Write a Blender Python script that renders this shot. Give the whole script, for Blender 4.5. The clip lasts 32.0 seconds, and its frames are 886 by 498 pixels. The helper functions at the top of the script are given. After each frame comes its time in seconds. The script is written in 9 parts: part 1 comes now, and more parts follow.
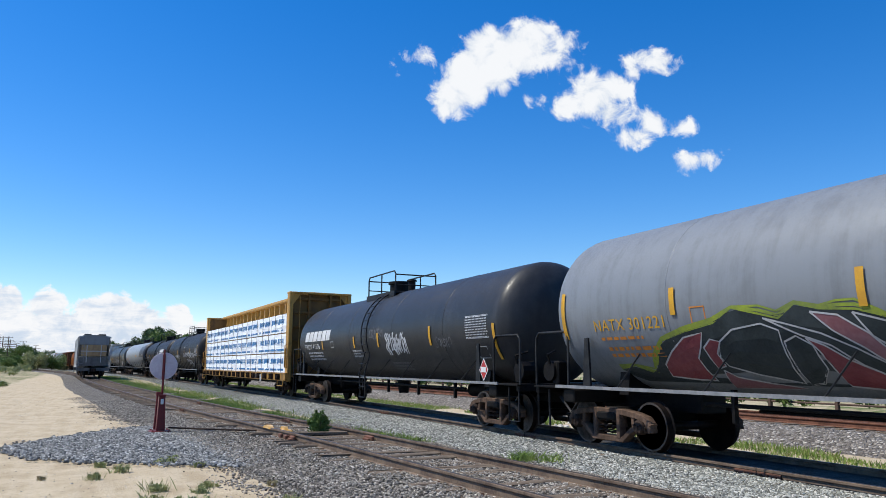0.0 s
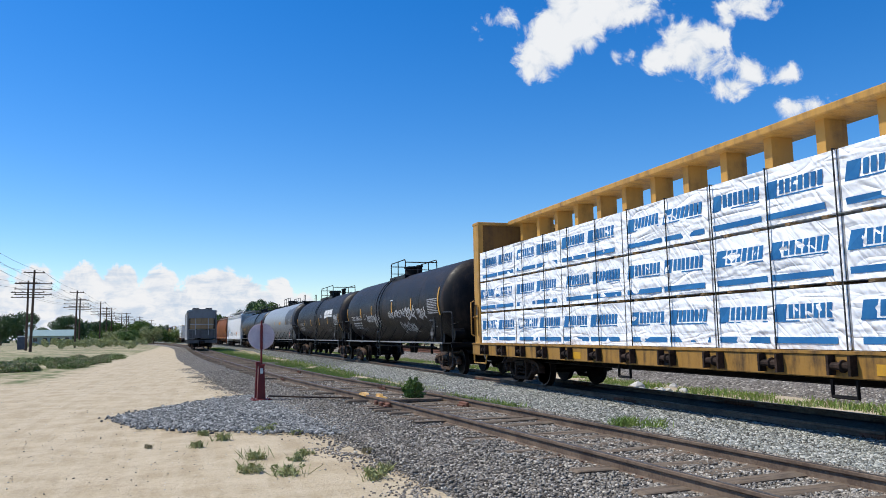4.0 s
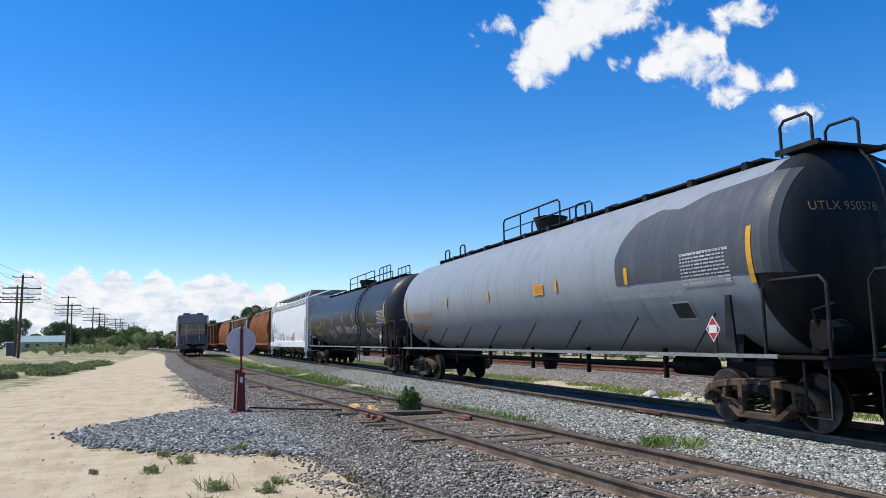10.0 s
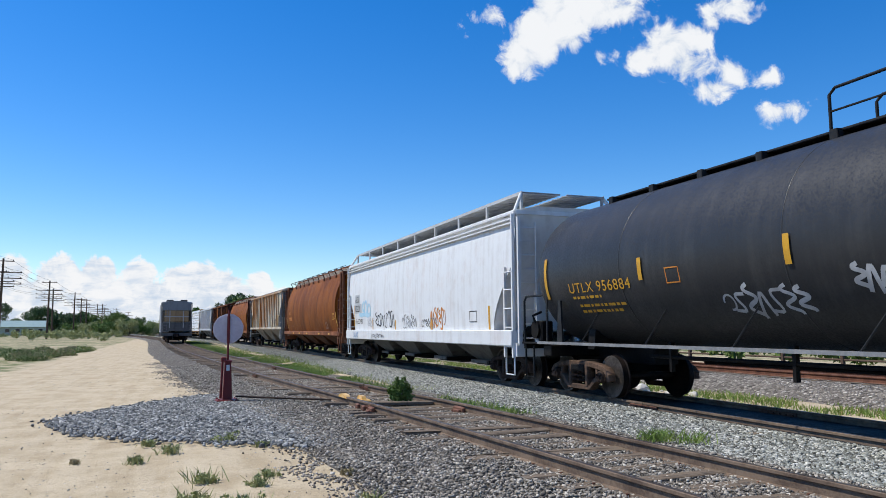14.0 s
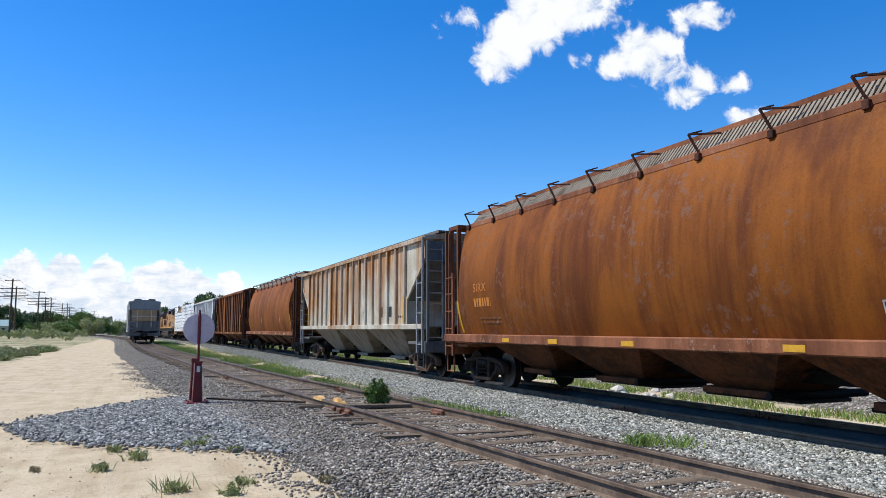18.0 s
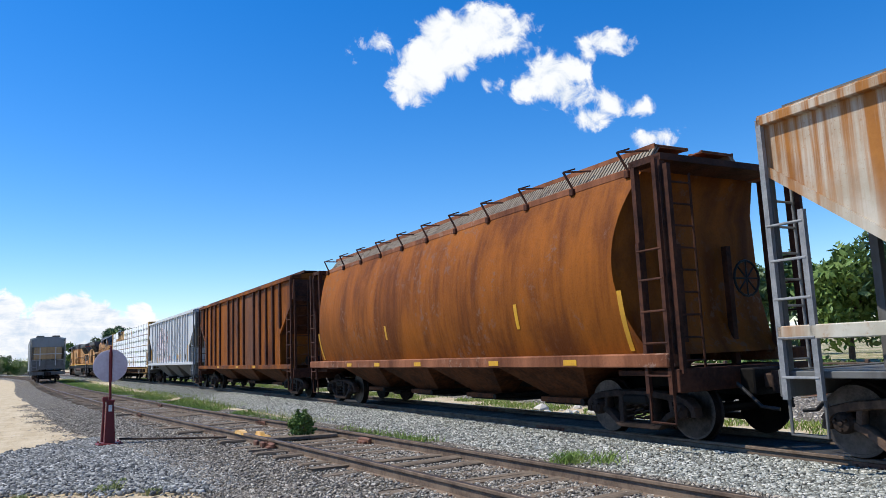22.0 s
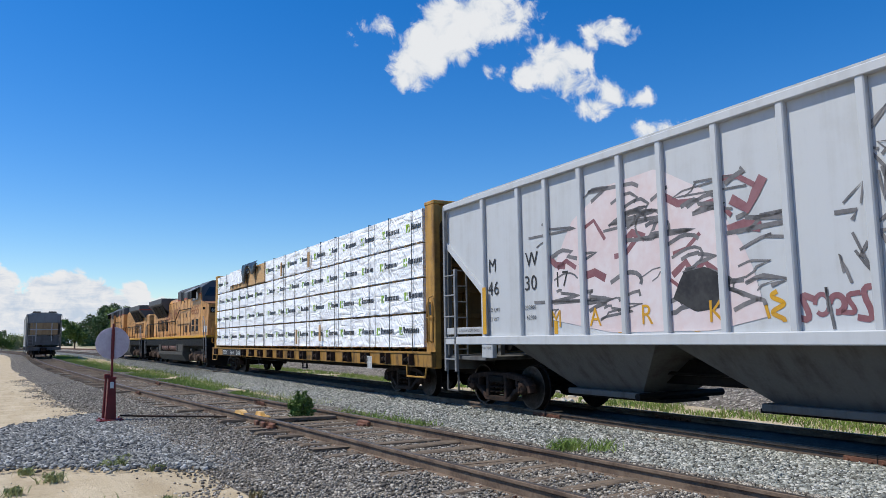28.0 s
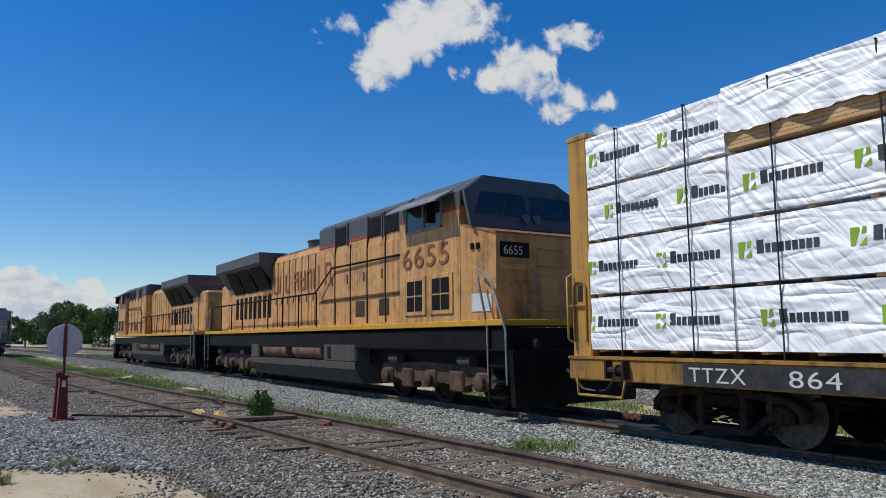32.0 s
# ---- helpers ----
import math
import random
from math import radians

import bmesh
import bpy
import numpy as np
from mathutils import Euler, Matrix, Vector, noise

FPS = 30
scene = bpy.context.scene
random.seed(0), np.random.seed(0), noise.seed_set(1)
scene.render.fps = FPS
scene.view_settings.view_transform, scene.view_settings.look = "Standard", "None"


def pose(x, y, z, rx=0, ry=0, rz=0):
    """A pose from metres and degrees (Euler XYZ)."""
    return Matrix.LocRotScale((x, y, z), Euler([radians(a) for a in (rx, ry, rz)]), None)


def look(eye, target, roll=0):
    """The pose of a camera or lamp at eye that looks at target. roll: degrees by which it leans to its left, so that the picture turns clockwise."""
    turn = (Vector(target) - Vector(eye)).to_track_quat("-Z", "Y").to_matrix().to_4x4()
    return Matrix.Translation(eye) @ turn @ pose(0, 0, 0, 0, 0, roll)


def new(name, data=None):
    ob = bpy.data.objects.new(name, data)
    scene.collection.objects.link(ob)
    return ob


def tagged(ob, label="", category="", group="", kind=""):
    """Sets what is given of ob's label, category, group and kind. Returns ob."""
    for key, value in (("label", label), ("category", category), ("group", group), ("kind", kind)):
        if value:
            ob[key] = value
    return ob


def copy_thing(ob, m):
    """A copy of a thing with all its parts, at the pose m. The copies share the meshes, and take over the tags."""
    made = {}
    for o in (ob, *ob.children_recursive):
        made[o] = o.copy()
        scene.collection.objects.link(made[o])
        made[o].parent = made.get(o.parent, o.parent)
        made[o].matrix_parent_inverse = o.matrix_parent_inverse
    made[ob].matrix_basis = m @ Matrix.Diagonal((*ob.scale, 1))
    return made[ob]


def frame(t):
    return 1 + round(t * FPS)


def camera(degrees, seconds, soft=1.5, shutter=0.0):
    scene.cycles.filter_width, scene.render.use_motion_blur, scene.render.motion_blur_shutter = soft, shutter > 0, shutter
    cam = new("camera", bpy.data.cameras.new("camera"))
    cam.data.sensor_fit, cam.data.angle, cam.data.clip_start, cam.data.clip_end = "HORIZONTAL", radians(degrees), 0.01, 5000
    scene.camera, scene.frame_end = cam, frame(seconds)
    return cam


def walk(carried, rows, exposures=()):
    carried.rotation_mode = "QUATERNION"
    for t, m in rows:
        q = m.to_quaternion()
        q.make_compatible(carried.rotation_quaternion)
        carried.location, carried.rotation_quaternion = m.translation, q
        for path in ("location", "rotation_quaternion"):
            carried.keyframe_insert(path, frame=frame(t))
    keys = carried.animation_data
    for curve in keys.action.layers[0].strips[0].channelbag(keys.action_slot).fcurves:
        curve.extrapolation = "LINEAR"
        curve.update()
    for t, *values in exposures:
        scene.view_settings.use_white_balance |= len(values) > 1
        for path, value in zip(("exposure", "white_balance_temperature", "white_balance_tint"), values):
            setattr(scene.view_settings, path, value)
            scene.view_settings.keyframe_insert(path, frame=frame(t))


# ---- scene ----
cam = camera(62.1, 32.0, 0.65)
PATH = [
    (0, (0.926, -0.817, 1.695), (5.152, 8.110, 3.260), 0.27),
    (0.5, (0.921, -0.857, 1.686), (5.198, 8.046, 3.251), 0.12),
    (1, (0.921, -0.876, 1.677), (4.957, 8.156, 3.137), -0.77),
    (1.5, (0.930, -0.868, 1.671), (4.692, 8.300, 3.010), -1.43),
    (2, (0.953, -0.834, 1.668), (4.508, 8.431, 2.900), -1.56),
    (2.5, (0.992, -0.776, 1.669), (4.466, 8.529, 2.832), -1.61),
    (3, (1.045, -0.695, 1.672), (4.303, 8.689, 2.828), -1.31),
    (3.5, (1.093, -0.577, 1.675), (4.194, 8.861, 2.814), -1.08),
    (5.5, (1.199, 0.031, 1.676), (4.390, 9.445, 2.763), -1.10),
    (6, (1.227, 0.196, 1.677), (4.470, 9.592, 2.770), -1.39),
    (6.5, (1.270, 0.361, 1.678), (4.574, 9.737, 2.757), -1.50),
    (7, (1.316, 0.519, 1.678), (4.631, 9.887, 2.797), -1.23),
    (7.5, (1.357, 0.672, 1.675), (4.621, 10.056, 2.817), -0.97),
    (8, (1.398, 0.819, 1.670), (4.622, 10.216, 2.805), -1.53),
    (8.5, (1.448, 0.954, 1.663), (4.659, 10.356, 2.801), -1.94),
    (9, (1.510, 1.073, 1.655), (4.755, 10.459, 2.829), -1.66),
    (9.5, (1.574, 1.174, 1.648), (4.779, 10.570, 2.853), -1.07),
    (10, (1.619, 1.260, 1.643), (4.769, 10.674, 2.846), -1.04),
    (10.5, (1.635, 1.336, 1.640), (4.729, 10.768, 2.853), -1.49),
    (11, (1.633, 1.404, 1.637), (4.755, 10.827, 2.842), -1.94),
    (11.5, (1.625, 1.461, 1.635), (4.826, 10.863, 2.796), -1.30),
    (12, (1.619, 1.503, 1.634), (4.917, 10.874, 2.780), -0.52),
    (12.5, (1.612, 1.536, 1.633), (4.933, 10.899, 2.777), -0.52),
    (13, (1.600, 1.564, 1.633), (4.944, 10.920, 2.763), -0.52),
    (13.5, (1.582, 1.597, 1.633), (4.940, 10.952, 2.732), -0.47),
    (14, (1.561, 1.642, 1.632), (4.899, 11.007, 2.707), -0.26),
    (14.5, (1.552, 1.709, 1.630), (4.876, 11.081, 2.686), -0.43),
    (16.5, (1.595, 1.997, 1.623), (5.084, 11.311, 2.661), 0.16),
    (17, (1.589, 2.024, 1.623), (5.147, 11.311, 2.666), 0.03),
    (17.5, (1.568, 2.015, 1.627), (5.201, 11.270, 2.699), -0.06),
    (18, (1.543, 2.001, 1.633), (5.234, 11.231, 2.717), -0.05),
    (18.5, (1.517, 1.987, 1.641), (5.254, 11.195, 2.747), -0.27),
    (19, (1.489, 1.974, 1.650), (5.336, 11.118, 2.905), -1.14),
    (19.5, (1.464, 1.963, 1.659), (5.447, 11.012, 3.164), -2.01),
    (20, (1.446, 1.957, 1.666), (5.684, 10.866, 3.303), -3.18),
    (20.5, (1.440, 1.958, 1.669), (5.924, 10.732, 3.371), -3.67),
    (21, (1.446, 1.966, 1.669), (6.054, 10.686, 3.322), -3.35),
    (21.5, (1.465, 1.985, 1.666), (6.118, 10.697, 3.227), -2.75),
    (22, (1.494, 2.013, 1.661), (6.163, 10.748, 3.038), -2.37),
    (22.5, (1.532, 2.050, 1.652), (6.205, 10.801, 2.915), -1.99),
    (23, (1.573, 2.093, 1.642), (6.242, 10.852, 2.857), -1.34),
    (23.5, (1.608, 2.134, 1.628), (6.302, 10.881, 2.832), -1.19),
    (24, (1.630, 2.166, 1.611), (6.735, 10.683, 2.796), -0.80),
    (24.5, (1.640, 2.183, 1.595), (7.537, 10.168, 2.800), -0.70),
    (25, (1.638, 2.184, 1.586), (7.574, 10.142, 2.789), -0.69),
    (25.5, (1.627, 2.177, 1.590), (7.220, 10.376, 2.816), -0.21),
    (26, (1.603, 2.165, 1.606), (6.614, 10.732, 2.831), 0.07),
    (26.5, (1.550, 2.133, 1.625), (6.352, 10.827, 2.787), -1.61),
    (28.5, (1.268, 1.888, 1.680), (5.972, 10.632, 2.871), -0.74),
    (29, (1.228, 1.858, 1.684), (5.984, 10.577, 2.852), -0.82),
    (29.5, (1.228, 1.870, 1.681), (5.990, 10.585, 2.854), -0.41),
    (30, (1.249, 1.899, 1.678), (6.040, 10.600, 2.831), -0.78),
    (30.5, (1.280, 1.934, 1.674), (6.094, 10.622, 2.833), -0.54),
    (31, (1.312, 1.971, 1.669), (6.227, 10.603, 2.820), -0.74),
    (31.5, (1.337, 2.006, 1.661), (6.417, 10.547, 2.779), -1.67),
    (32, (1.348, 2.043, 1.651), (6.506, 10.528, 2.835), -0.56),
]
EXPOSURES = ((0, 0.0), (2, 0.05), (3, -0.1), (6, -0.05), (8, 0.0), (10, 0.0), (13, 0.0), (17, -0.25), (18, 0.1), (20, 0.1), (23, 0.1), (24, 0.1), (25, 0.38), (26, 0.15), (29, -0.3), (30, -0.42), (32, -0.5))
walk(cam, [(t, look(eye, aim, roll)) for t, eye, aim, roll in PATH], EXPOSURES)

# ---- world, sun, sky ----
SUN_TO = Vector((-0.50, 0.25, 0.83)).normalized()
sun_data = bpy.data.lights.new("sun", "SUN")
sun_data.energy, sun_data.angle, sun_data.color = 5.0, radians(0.53), (1.0, 0.96, 0.86)
sun = new("sun", sun_data)
sun.matrix_world = look(SUN_TO * 60, (0, 0, 0))
scene.view_settings.exposure = 0.0

world = bpy.data.worlds.new("sky")
scene.world = world
world.use_nodes = True


class Nodes:
    """Short-hand for a node tree."""

    def __init__(self, tree):
        self.tree = tree
        tree.nodes.clear()

    def add(self, kind, **props):
        node = self.tree.nodes.new(kind)
        for key, value in props.items():
            setattr(node, key, value)
        return node

    def link(self, a, b):
        self.tree.links.new(a, b)

    def put(self, value, socket):
        if isinstance(value, bpy.types.NodeSocket):
            self.link(value, socket)
        elif isinstance(value, (tuple, list, Vector)):
            v = tuple(value)
            socket.default_value = v + (1.0,) if socket.type == "RGBA" and len(v) == 3 else v
        else:
            socket.default_value = value

    def math(self, op, a, b=0.0, c=0.0, clamp=False):
        node = self.add("ShaderNodeMath", operation=op, use_clamp=clamp)
        for k, v in enumerate((a, b, c)):
            self.put(v, node.inputs[k])
        return node.outputs[0]

    def vec(self, op, a, b=(0, 0, 0)):
        node = self.add("ShaderNodeVectorMath", operation=op)
        self.put(a, node.inputs[0]), self.put(b, node.inputs[1])
        return node.outputs["Value"] if op == "DOT_PRODUCT" else node.outputs[0]

    def scaled(self, v, s):
        node = self.add("ShaderNodeMapping")
        self.put(v, node.inputs["Vector"])
        node.inputs["Scale"].default_value = s
        return node.outputs[0]

    def noise(self, v, scale, detail=4.0, rough=0.55, distort=0.0):
        node = self.add("ShaderNodeTexNoise")
        self.put(v, node.inputs["Vector"])
        for key, value in (("Scale", scale), ("Detail", detail), ("Roughness", rough), ("Distortion", distort)):
            node.inputs[key].default_value = value
        return node.outputs[0]

    def step(self, v, lo, hi, a=0.0, b=1.0):
        node = self.add("ShaderNodeMapRange", interpolation_type="SMOOTHSTEP")
        for k, value in enumerate((v, lo, hi, a, b)):
            self.put(value, node.inputs[k])
        return node.outputs[0]

    def mix(self, f, a, b, kind="MIX"):
        node = self.add("ShaderNodeMix", data_type="RGBA", blend_type=kind)
        self.put(f, node.inputs[0]), self.put(a, node.inputs[6]), self.put(b, node.inputs[7])
        return node.outputs[2]


def build_sky():
    n = Nodes(world.node_tree)
    out, bg = n.add("ShaderNodeOutputWorld"), n.add("ShaderNodeBackground")
    sky = n.add("ShaderNodeTexSky", sky_type="NISHITA", sun_disc=False)
    sky.sun_elevation = math.asin(SUN_TO.z)
    sky.sun_rotation = math.atan2(SUN_TO.x, SUN_TO.y)
    sky.altitude, sky.air_density, sky.dust_density, sky.ozone_density = 400.0, 1.08, 0.25, 4.6
    d = n.add("ShaderNodeTexCoord").outputs["Generated"]
    # fair-weather clouds: soft ellipses on a plane across the sky, broken up by noise
    right, up, ahead = (0.9459, -0.3237, -0.0241), (-0.0127, -0.1112, 0.9937), (0.3243, 0.9396, 0.1093)
    w = n.math("MAXIMUM", n.vec("DOT_PRODUCT", d, ahead), 0.05)
    u = n.math("DIVIDE", n.vec("DOT_PRODUCT", d, right), w)
    v = n.math("DIVIDE", n.vec("DOT_PRODUCT", d, up), w)
    plane = n.add("ShaderNodeCombineXYZ")
    n.put(u, plane.inputs[0]), n.put(v, plane.inputs[1])
    uv = plane.outputs[0]
    blobs = ((0.108, 0.265, 0.028, 0.032), (0.134, 0.292, 0.038, 0.044), (0.165, 0.315, 0.046, 0.046), (0.205, 0.333, 0.050, 0.034), (0.222, 0.356, 0.044, 0.028), (0.262, 0.345, 0.032, 0.020),
             (0.250, 0.332, 0.038, 0.022), (0.284, 0.328, 0.018, 0.012), (0.240, 0.264, 0.016, 0.011), (0.275, 0.266, 0.030, 0.022),
             (0.312, 0.275, 0.040, 0.034), (0.335, 0.255, 0.035, 0.024), (0.345, 0.290, 0.026, 0.022), (0.366, 0.322, 0.014, 0.020),
             (0.400, 0.332, 0.034, 0.014), (0.375, 0.226, 0.024, 0.016), (0.402, 0.246, 0.030, 0.020), (0.440, 0.240, 0.026, 0.010),
             (0.462, 0.196, 0.026, 0.010), (0.485, 0.203, 0.020, 0.010), (0.070, 0.314, 0.017, 0.013), (0.034, 0.294, 0.003, 0.003))
    best = None
    for x, y, a, b in blobs:
        off = n.vec("SUBTRACT", uv, (x, y, 0))
        r = n.add("ShaderNodeVectorMath", operation="LENGTH")
        n.put(n.vec("MULTIPLY", off, (1 / a, 1 / b, 0)), r.inputs[0])
        # a rim that falls off by the same breadth on small and on large puffs
        f = n.math("MULTIPLY", n.math("SUBTRACT", 1.0, r.outputs["Value"]), min(a, b) / 0.03)
        best = f if best is None else n.math("SMOOTH_MAX", best, f, 0.25)
    wisp = n.noise(uv, 26.0, 7.0, 0.62, 0.4)
    fine = n.noise(uv, 9.0, 5.0, 0.6)
    field = n.math("ADD", n.math("ADD", best, n.math("MULTIPLY", n.math("SUBTRACT", wisp, 0.5), 2.4)),
                   n.math("MULTIPLY", n.math("SUBTRACT", fine, 0.40), 1.5))
    high = n.math("MULTIPLY", n.step(field, 0.0, 0.55), n.step(n.vec("DOT_PRODUCT", d, ahead), 0.3, 0.5))
    # a bank of cumulus low over the horizon
    split = n.add("ShaderNodeSeparateXYZ")
    n.put(d, split.inputs[0])
    turn, height = n.math("ARCTAN2", split.outputs[0], split.outputs[1]), split.outputs[2]
    flat = n.add("ShaderNodeCombineXYZ")
    n.put(turn, flat.inputs[0]), n.put(height, flat.inputs[1])
    low = n.math("SUBTRACT", n.step(turn, 0.05, 0.27, 0.066, 0.022), height)
    for a, h, r in ((-0.62, 0.06, 0.03), (-0.5, 0.055, 0.032), (-0.38, 0.06, 0.03), (-0.3, 0.058, 0.033), (-0.24, 0.062, 0.030), (-0.19, 0.066, 0.025), (-0.14, 0.062, 0.030), (-0.097, 0.070, 0.025),
                    (-0.05, 0.067, 0.024), (-0.004, 0.060, 0.024), (0.022, 0.066, 0.026), (0.052, 0.054, 0.026), (0.099, 0.058, 0.020), (0.13, 0.032, 0.026), (0.18, 0.020, 0.024), (0.30, 0.02, 0.02)):
        off = n.add("ShaderNodeVectorMath", operation="DISTANCE")
        n.put(flat.outputs[0], off.inputs[0])
        off.inputs[1].default_value = (a, h, 0)
        low = n.math("SMOOTH_MAX", low, n.math("SUBTRACT", r, off.outputs["Value"]), 0.006)
    puffs = n.noise(flat.outputs[0], 34.0, 8.0, 0.62, 0.5)
    low = n.math("ADD", low, n.math("MULTIPLY", n.math("SUBTRACT", puffs, 0.52), 0.034))
    streak = n.noise(n.scaled(flat.outputs[0], (1, 4.5, 1)), 13.0, 7.0, 0.64, 0.3)
    bank = n.math("MULTIPLY", n.step(low, 0.0, 0.006), n.step(streak, 0.25, 0.45, 0.82, 1.0))
    cover = n.math("MAXIMUM", high, bank)
    shade = n.mix(n.step(n.math("ADD", n.math("MULTIPLY", field, 0.35), n.math("MULTIPLY", wisp, 0.8)), 0.3, 0.75), (6.0, 6.9, 8.2), (9.2, 9.4, 9.7))
    shade_low = n.mix(n.step(n.math("SUBTRACT", n.math("ADD", n.math("MULTIPLY", puffs, 0.8), n.math("MULTIPLY", streak, 0.8)), n.math("MULTIPLY", low, 2.0)), 0.56, 0.88), (6.0, 7.0, 8.4), (9.4, 9.5, 9.7))
    white = n.mix(high, shade_low, shade)
    hsv = n.add("ShaderNodeHueSaturation")
    hsv.inputs["Hue"].default_value = 0.508
    hsv.inputs["Saturation"].default_value = 1.38
    hsv.inputs["Value"].default_value = 1.64
    n.link(sky.outputs[0], hsv.inputs["Color"])
    n.link(n.mix(cover, hsv.outputs[0], white), bg.inputs["Color"])
    bg.inputs["Strength"].default_value = 0.10
    n.link(bg.outputs[0], out.inputs[0])


build_sky()

# ---- materials ----
MATS = {}


def surface(name, build, rough=0.6, metal=0.0, bump=0.0, bump_scale=40.0, spec=0.3, rough_var=0.15):
    """A material whose colour is what build(nodes, position) returns; grain drives its roughness and relief."""
    m = bpy.data.materials.new(name)
    m.use_nodes = True
    n = Nodes(m.node_tree)
    out, bsdf = n.add("ShaderNodeOutputMaterial"), n.add("ShaderNodeBsdfPrincipled")
    at = n.add("ShaderNodeTexCoord").outputs["Object"]
    n.put(build(n, at), bsdf.inputs["Base Color"])
    grain = n.noise(at, bump_scale, 5.0, 0.6)
    n.put(n.step(grain, 0.3, 0.7, max(0.02, rough - rough_var), min(1.0, rough + rough_var)), bsdf.inputs["Roughness"])
    bsdf.inputs["Metallic"].default_value = metal
    bsdf.inputs["Specular IOR Level"].default_value = spec
    if bump:
        b = n.add("ShaderNodeBump")
        b.inputs["Strength"].default_value, b.inputs["Distance"].default_value = bump, 0.02
        n.link(grain, b.inputs["Height"])
        n.link(b.outputs[0], bsdf.inputs["Normal"])
    n.link(bsdf.outputs[0], out.inputs[0])
    MATS[name] = m
    return m


def blotched(a, b, big=1.2, small=14.0, lo=0.35, hi=0.65):
    """Two colours mixed by stains of two sizes."""
    def build(n, at):
        f = n.math("ADD", n.math("MULTIPLY", n.noise(at, big, 5.0, 0.6), 0.65), n.math("MULTIPLY", n.noise(at, small, 4.0, 0.6), 0.35))
        return n.mix(n.step(f, lo, hi), a, b)
    return build


def streaked(clean, dirt, amount=0.5, stretch=(1.0, 2.2, 0.10), scale=2.2, second=None):
    """Paint with dirt that has run down it, and specks."""
    def build(n, at):
        run = n.noise(n.scaled(at, stretch), scale, 5.0, 0.6)
        spot = n.noise(at, 3.0, 6.0, 0.65)
        f = n.math("ADD", n.math("MULTIPLY", run, 0.6), n.math("MULTIPLY", spot, 0.4))
        c = n.mix(n.math("MULTIPLY", n.step(f, 0.44, 0.68), amount), clean, dirt)
        if second:
            c = n.mix(n.math("MULTIPLY", n.step(n.noise(at, 1.1, 6.0, 0.7), 0.52, 0.66), second[1]), c, second[0])
        return c
    return build


def rusted(deep, bright, pale, pale_amount=0.0, vary=False):
    """Rust in broad tall washes, with scaling patches that show what lies below."""
    def build(n, at):
        wash = n.noise(n.scaled(at, (1.0, 0.75, 0.22)), 1.3, 6.0, 0.6, 0.4)
        run = n.noise(n.scaled(at, (1.0, 3.0, 0.10)), 2.2, 5.0, 0.6)
        pit = n.noise(at, 26.0, 5.0, 0.65)
        where = n.step(n.noise(at, 0.55, 3.0, 0.5), 0.46, 0.58)
        scale = n.math("MULTIPLY", n.step(n.noise(at, 5.5, 8.0, 0.75), 0.54, 0.60), where)
        c = n.mix(n.step(n.math("ADD", n.math("MULTIPLY", wash, 0.75), n.math("MULTIPLY", run, 0.25)), 0.36, 0.64), deep, bright)
        c = n.mix(n.math("MULTIPLY", n.step(pit, 0.48, 0.7), 0.35), c, deep)
        c = n.mix(n.math("MULTIPLY", scale, pale_amount), c, pale)
        if not vary:
            return c
        own = n.add("ShaderNodeObjectInfo").outputs["Random"]
        c = n.mix(n.step(own, 0.5, 0.95, 0.0, 0.8), c, n.mix(0.45, deep, pale))
        return n.mix(n.step(own, 0.4, 0.0, 0.0, 0.6), c, bright)
    return build


def rust_runs(n, at):
    """Cream paint that rust has run over in tall patches, thickest where it starts at the top."""
    split = n.add("ShaderNodeSeparateXYZ")
    n.put(at, split.inputs[0])
    start = n.math("MULTIPLY", n.math("SUBTRACT", split.outputs[2], 2.6), 0.075)
    patch = n.step(n.math("ADD", n.noise(n.scaled(at, (1, 0.55, 0.08)), 1.3, 4.0, 0.55), start), 0.36, 0.56)
    run = n.step(n.noise(n.scaled(at, (1, 5.0, 0.16)), 1.6, 6.0, 0.65, 0.2), 0.34, 0.60)
    speck = n.step(n.noise(at, 7.0, 6.0, 0.7), 0.52, 0.66)
    pits = n.step(n.noise(at, 30.0, 4.0, 0.7), 0.55, 0.66)
    cream = n.mix(n.step(n.noise(at, 1.4, 5.0, 0.6), 0.35, 0.65), (0.40, 0.37, 0.29), (0.54, 0.51, 0.43))
    rust = n.mix(n.noise(at, 2.5, 5.0, 0.65), (0.12, 0.040, 0.010), (0.46, 0.185, 0.035))
    f = n.math("MAXIMUM", n.math("MULTIPLY", patch, n.math("ADD", n.math("MULTIPLY", run, 0.72), 0.26)), n.math("MULTIPLY", speck, n.math("ADD", 0.10, n.math("MULTIPLY", run, 0.35))))
    return n.mix(n.math("MAXIMUM", f, n.math("MULTIPLY", pits, n.math("MULTIPLY", patch, 0.7))), cream, rust)


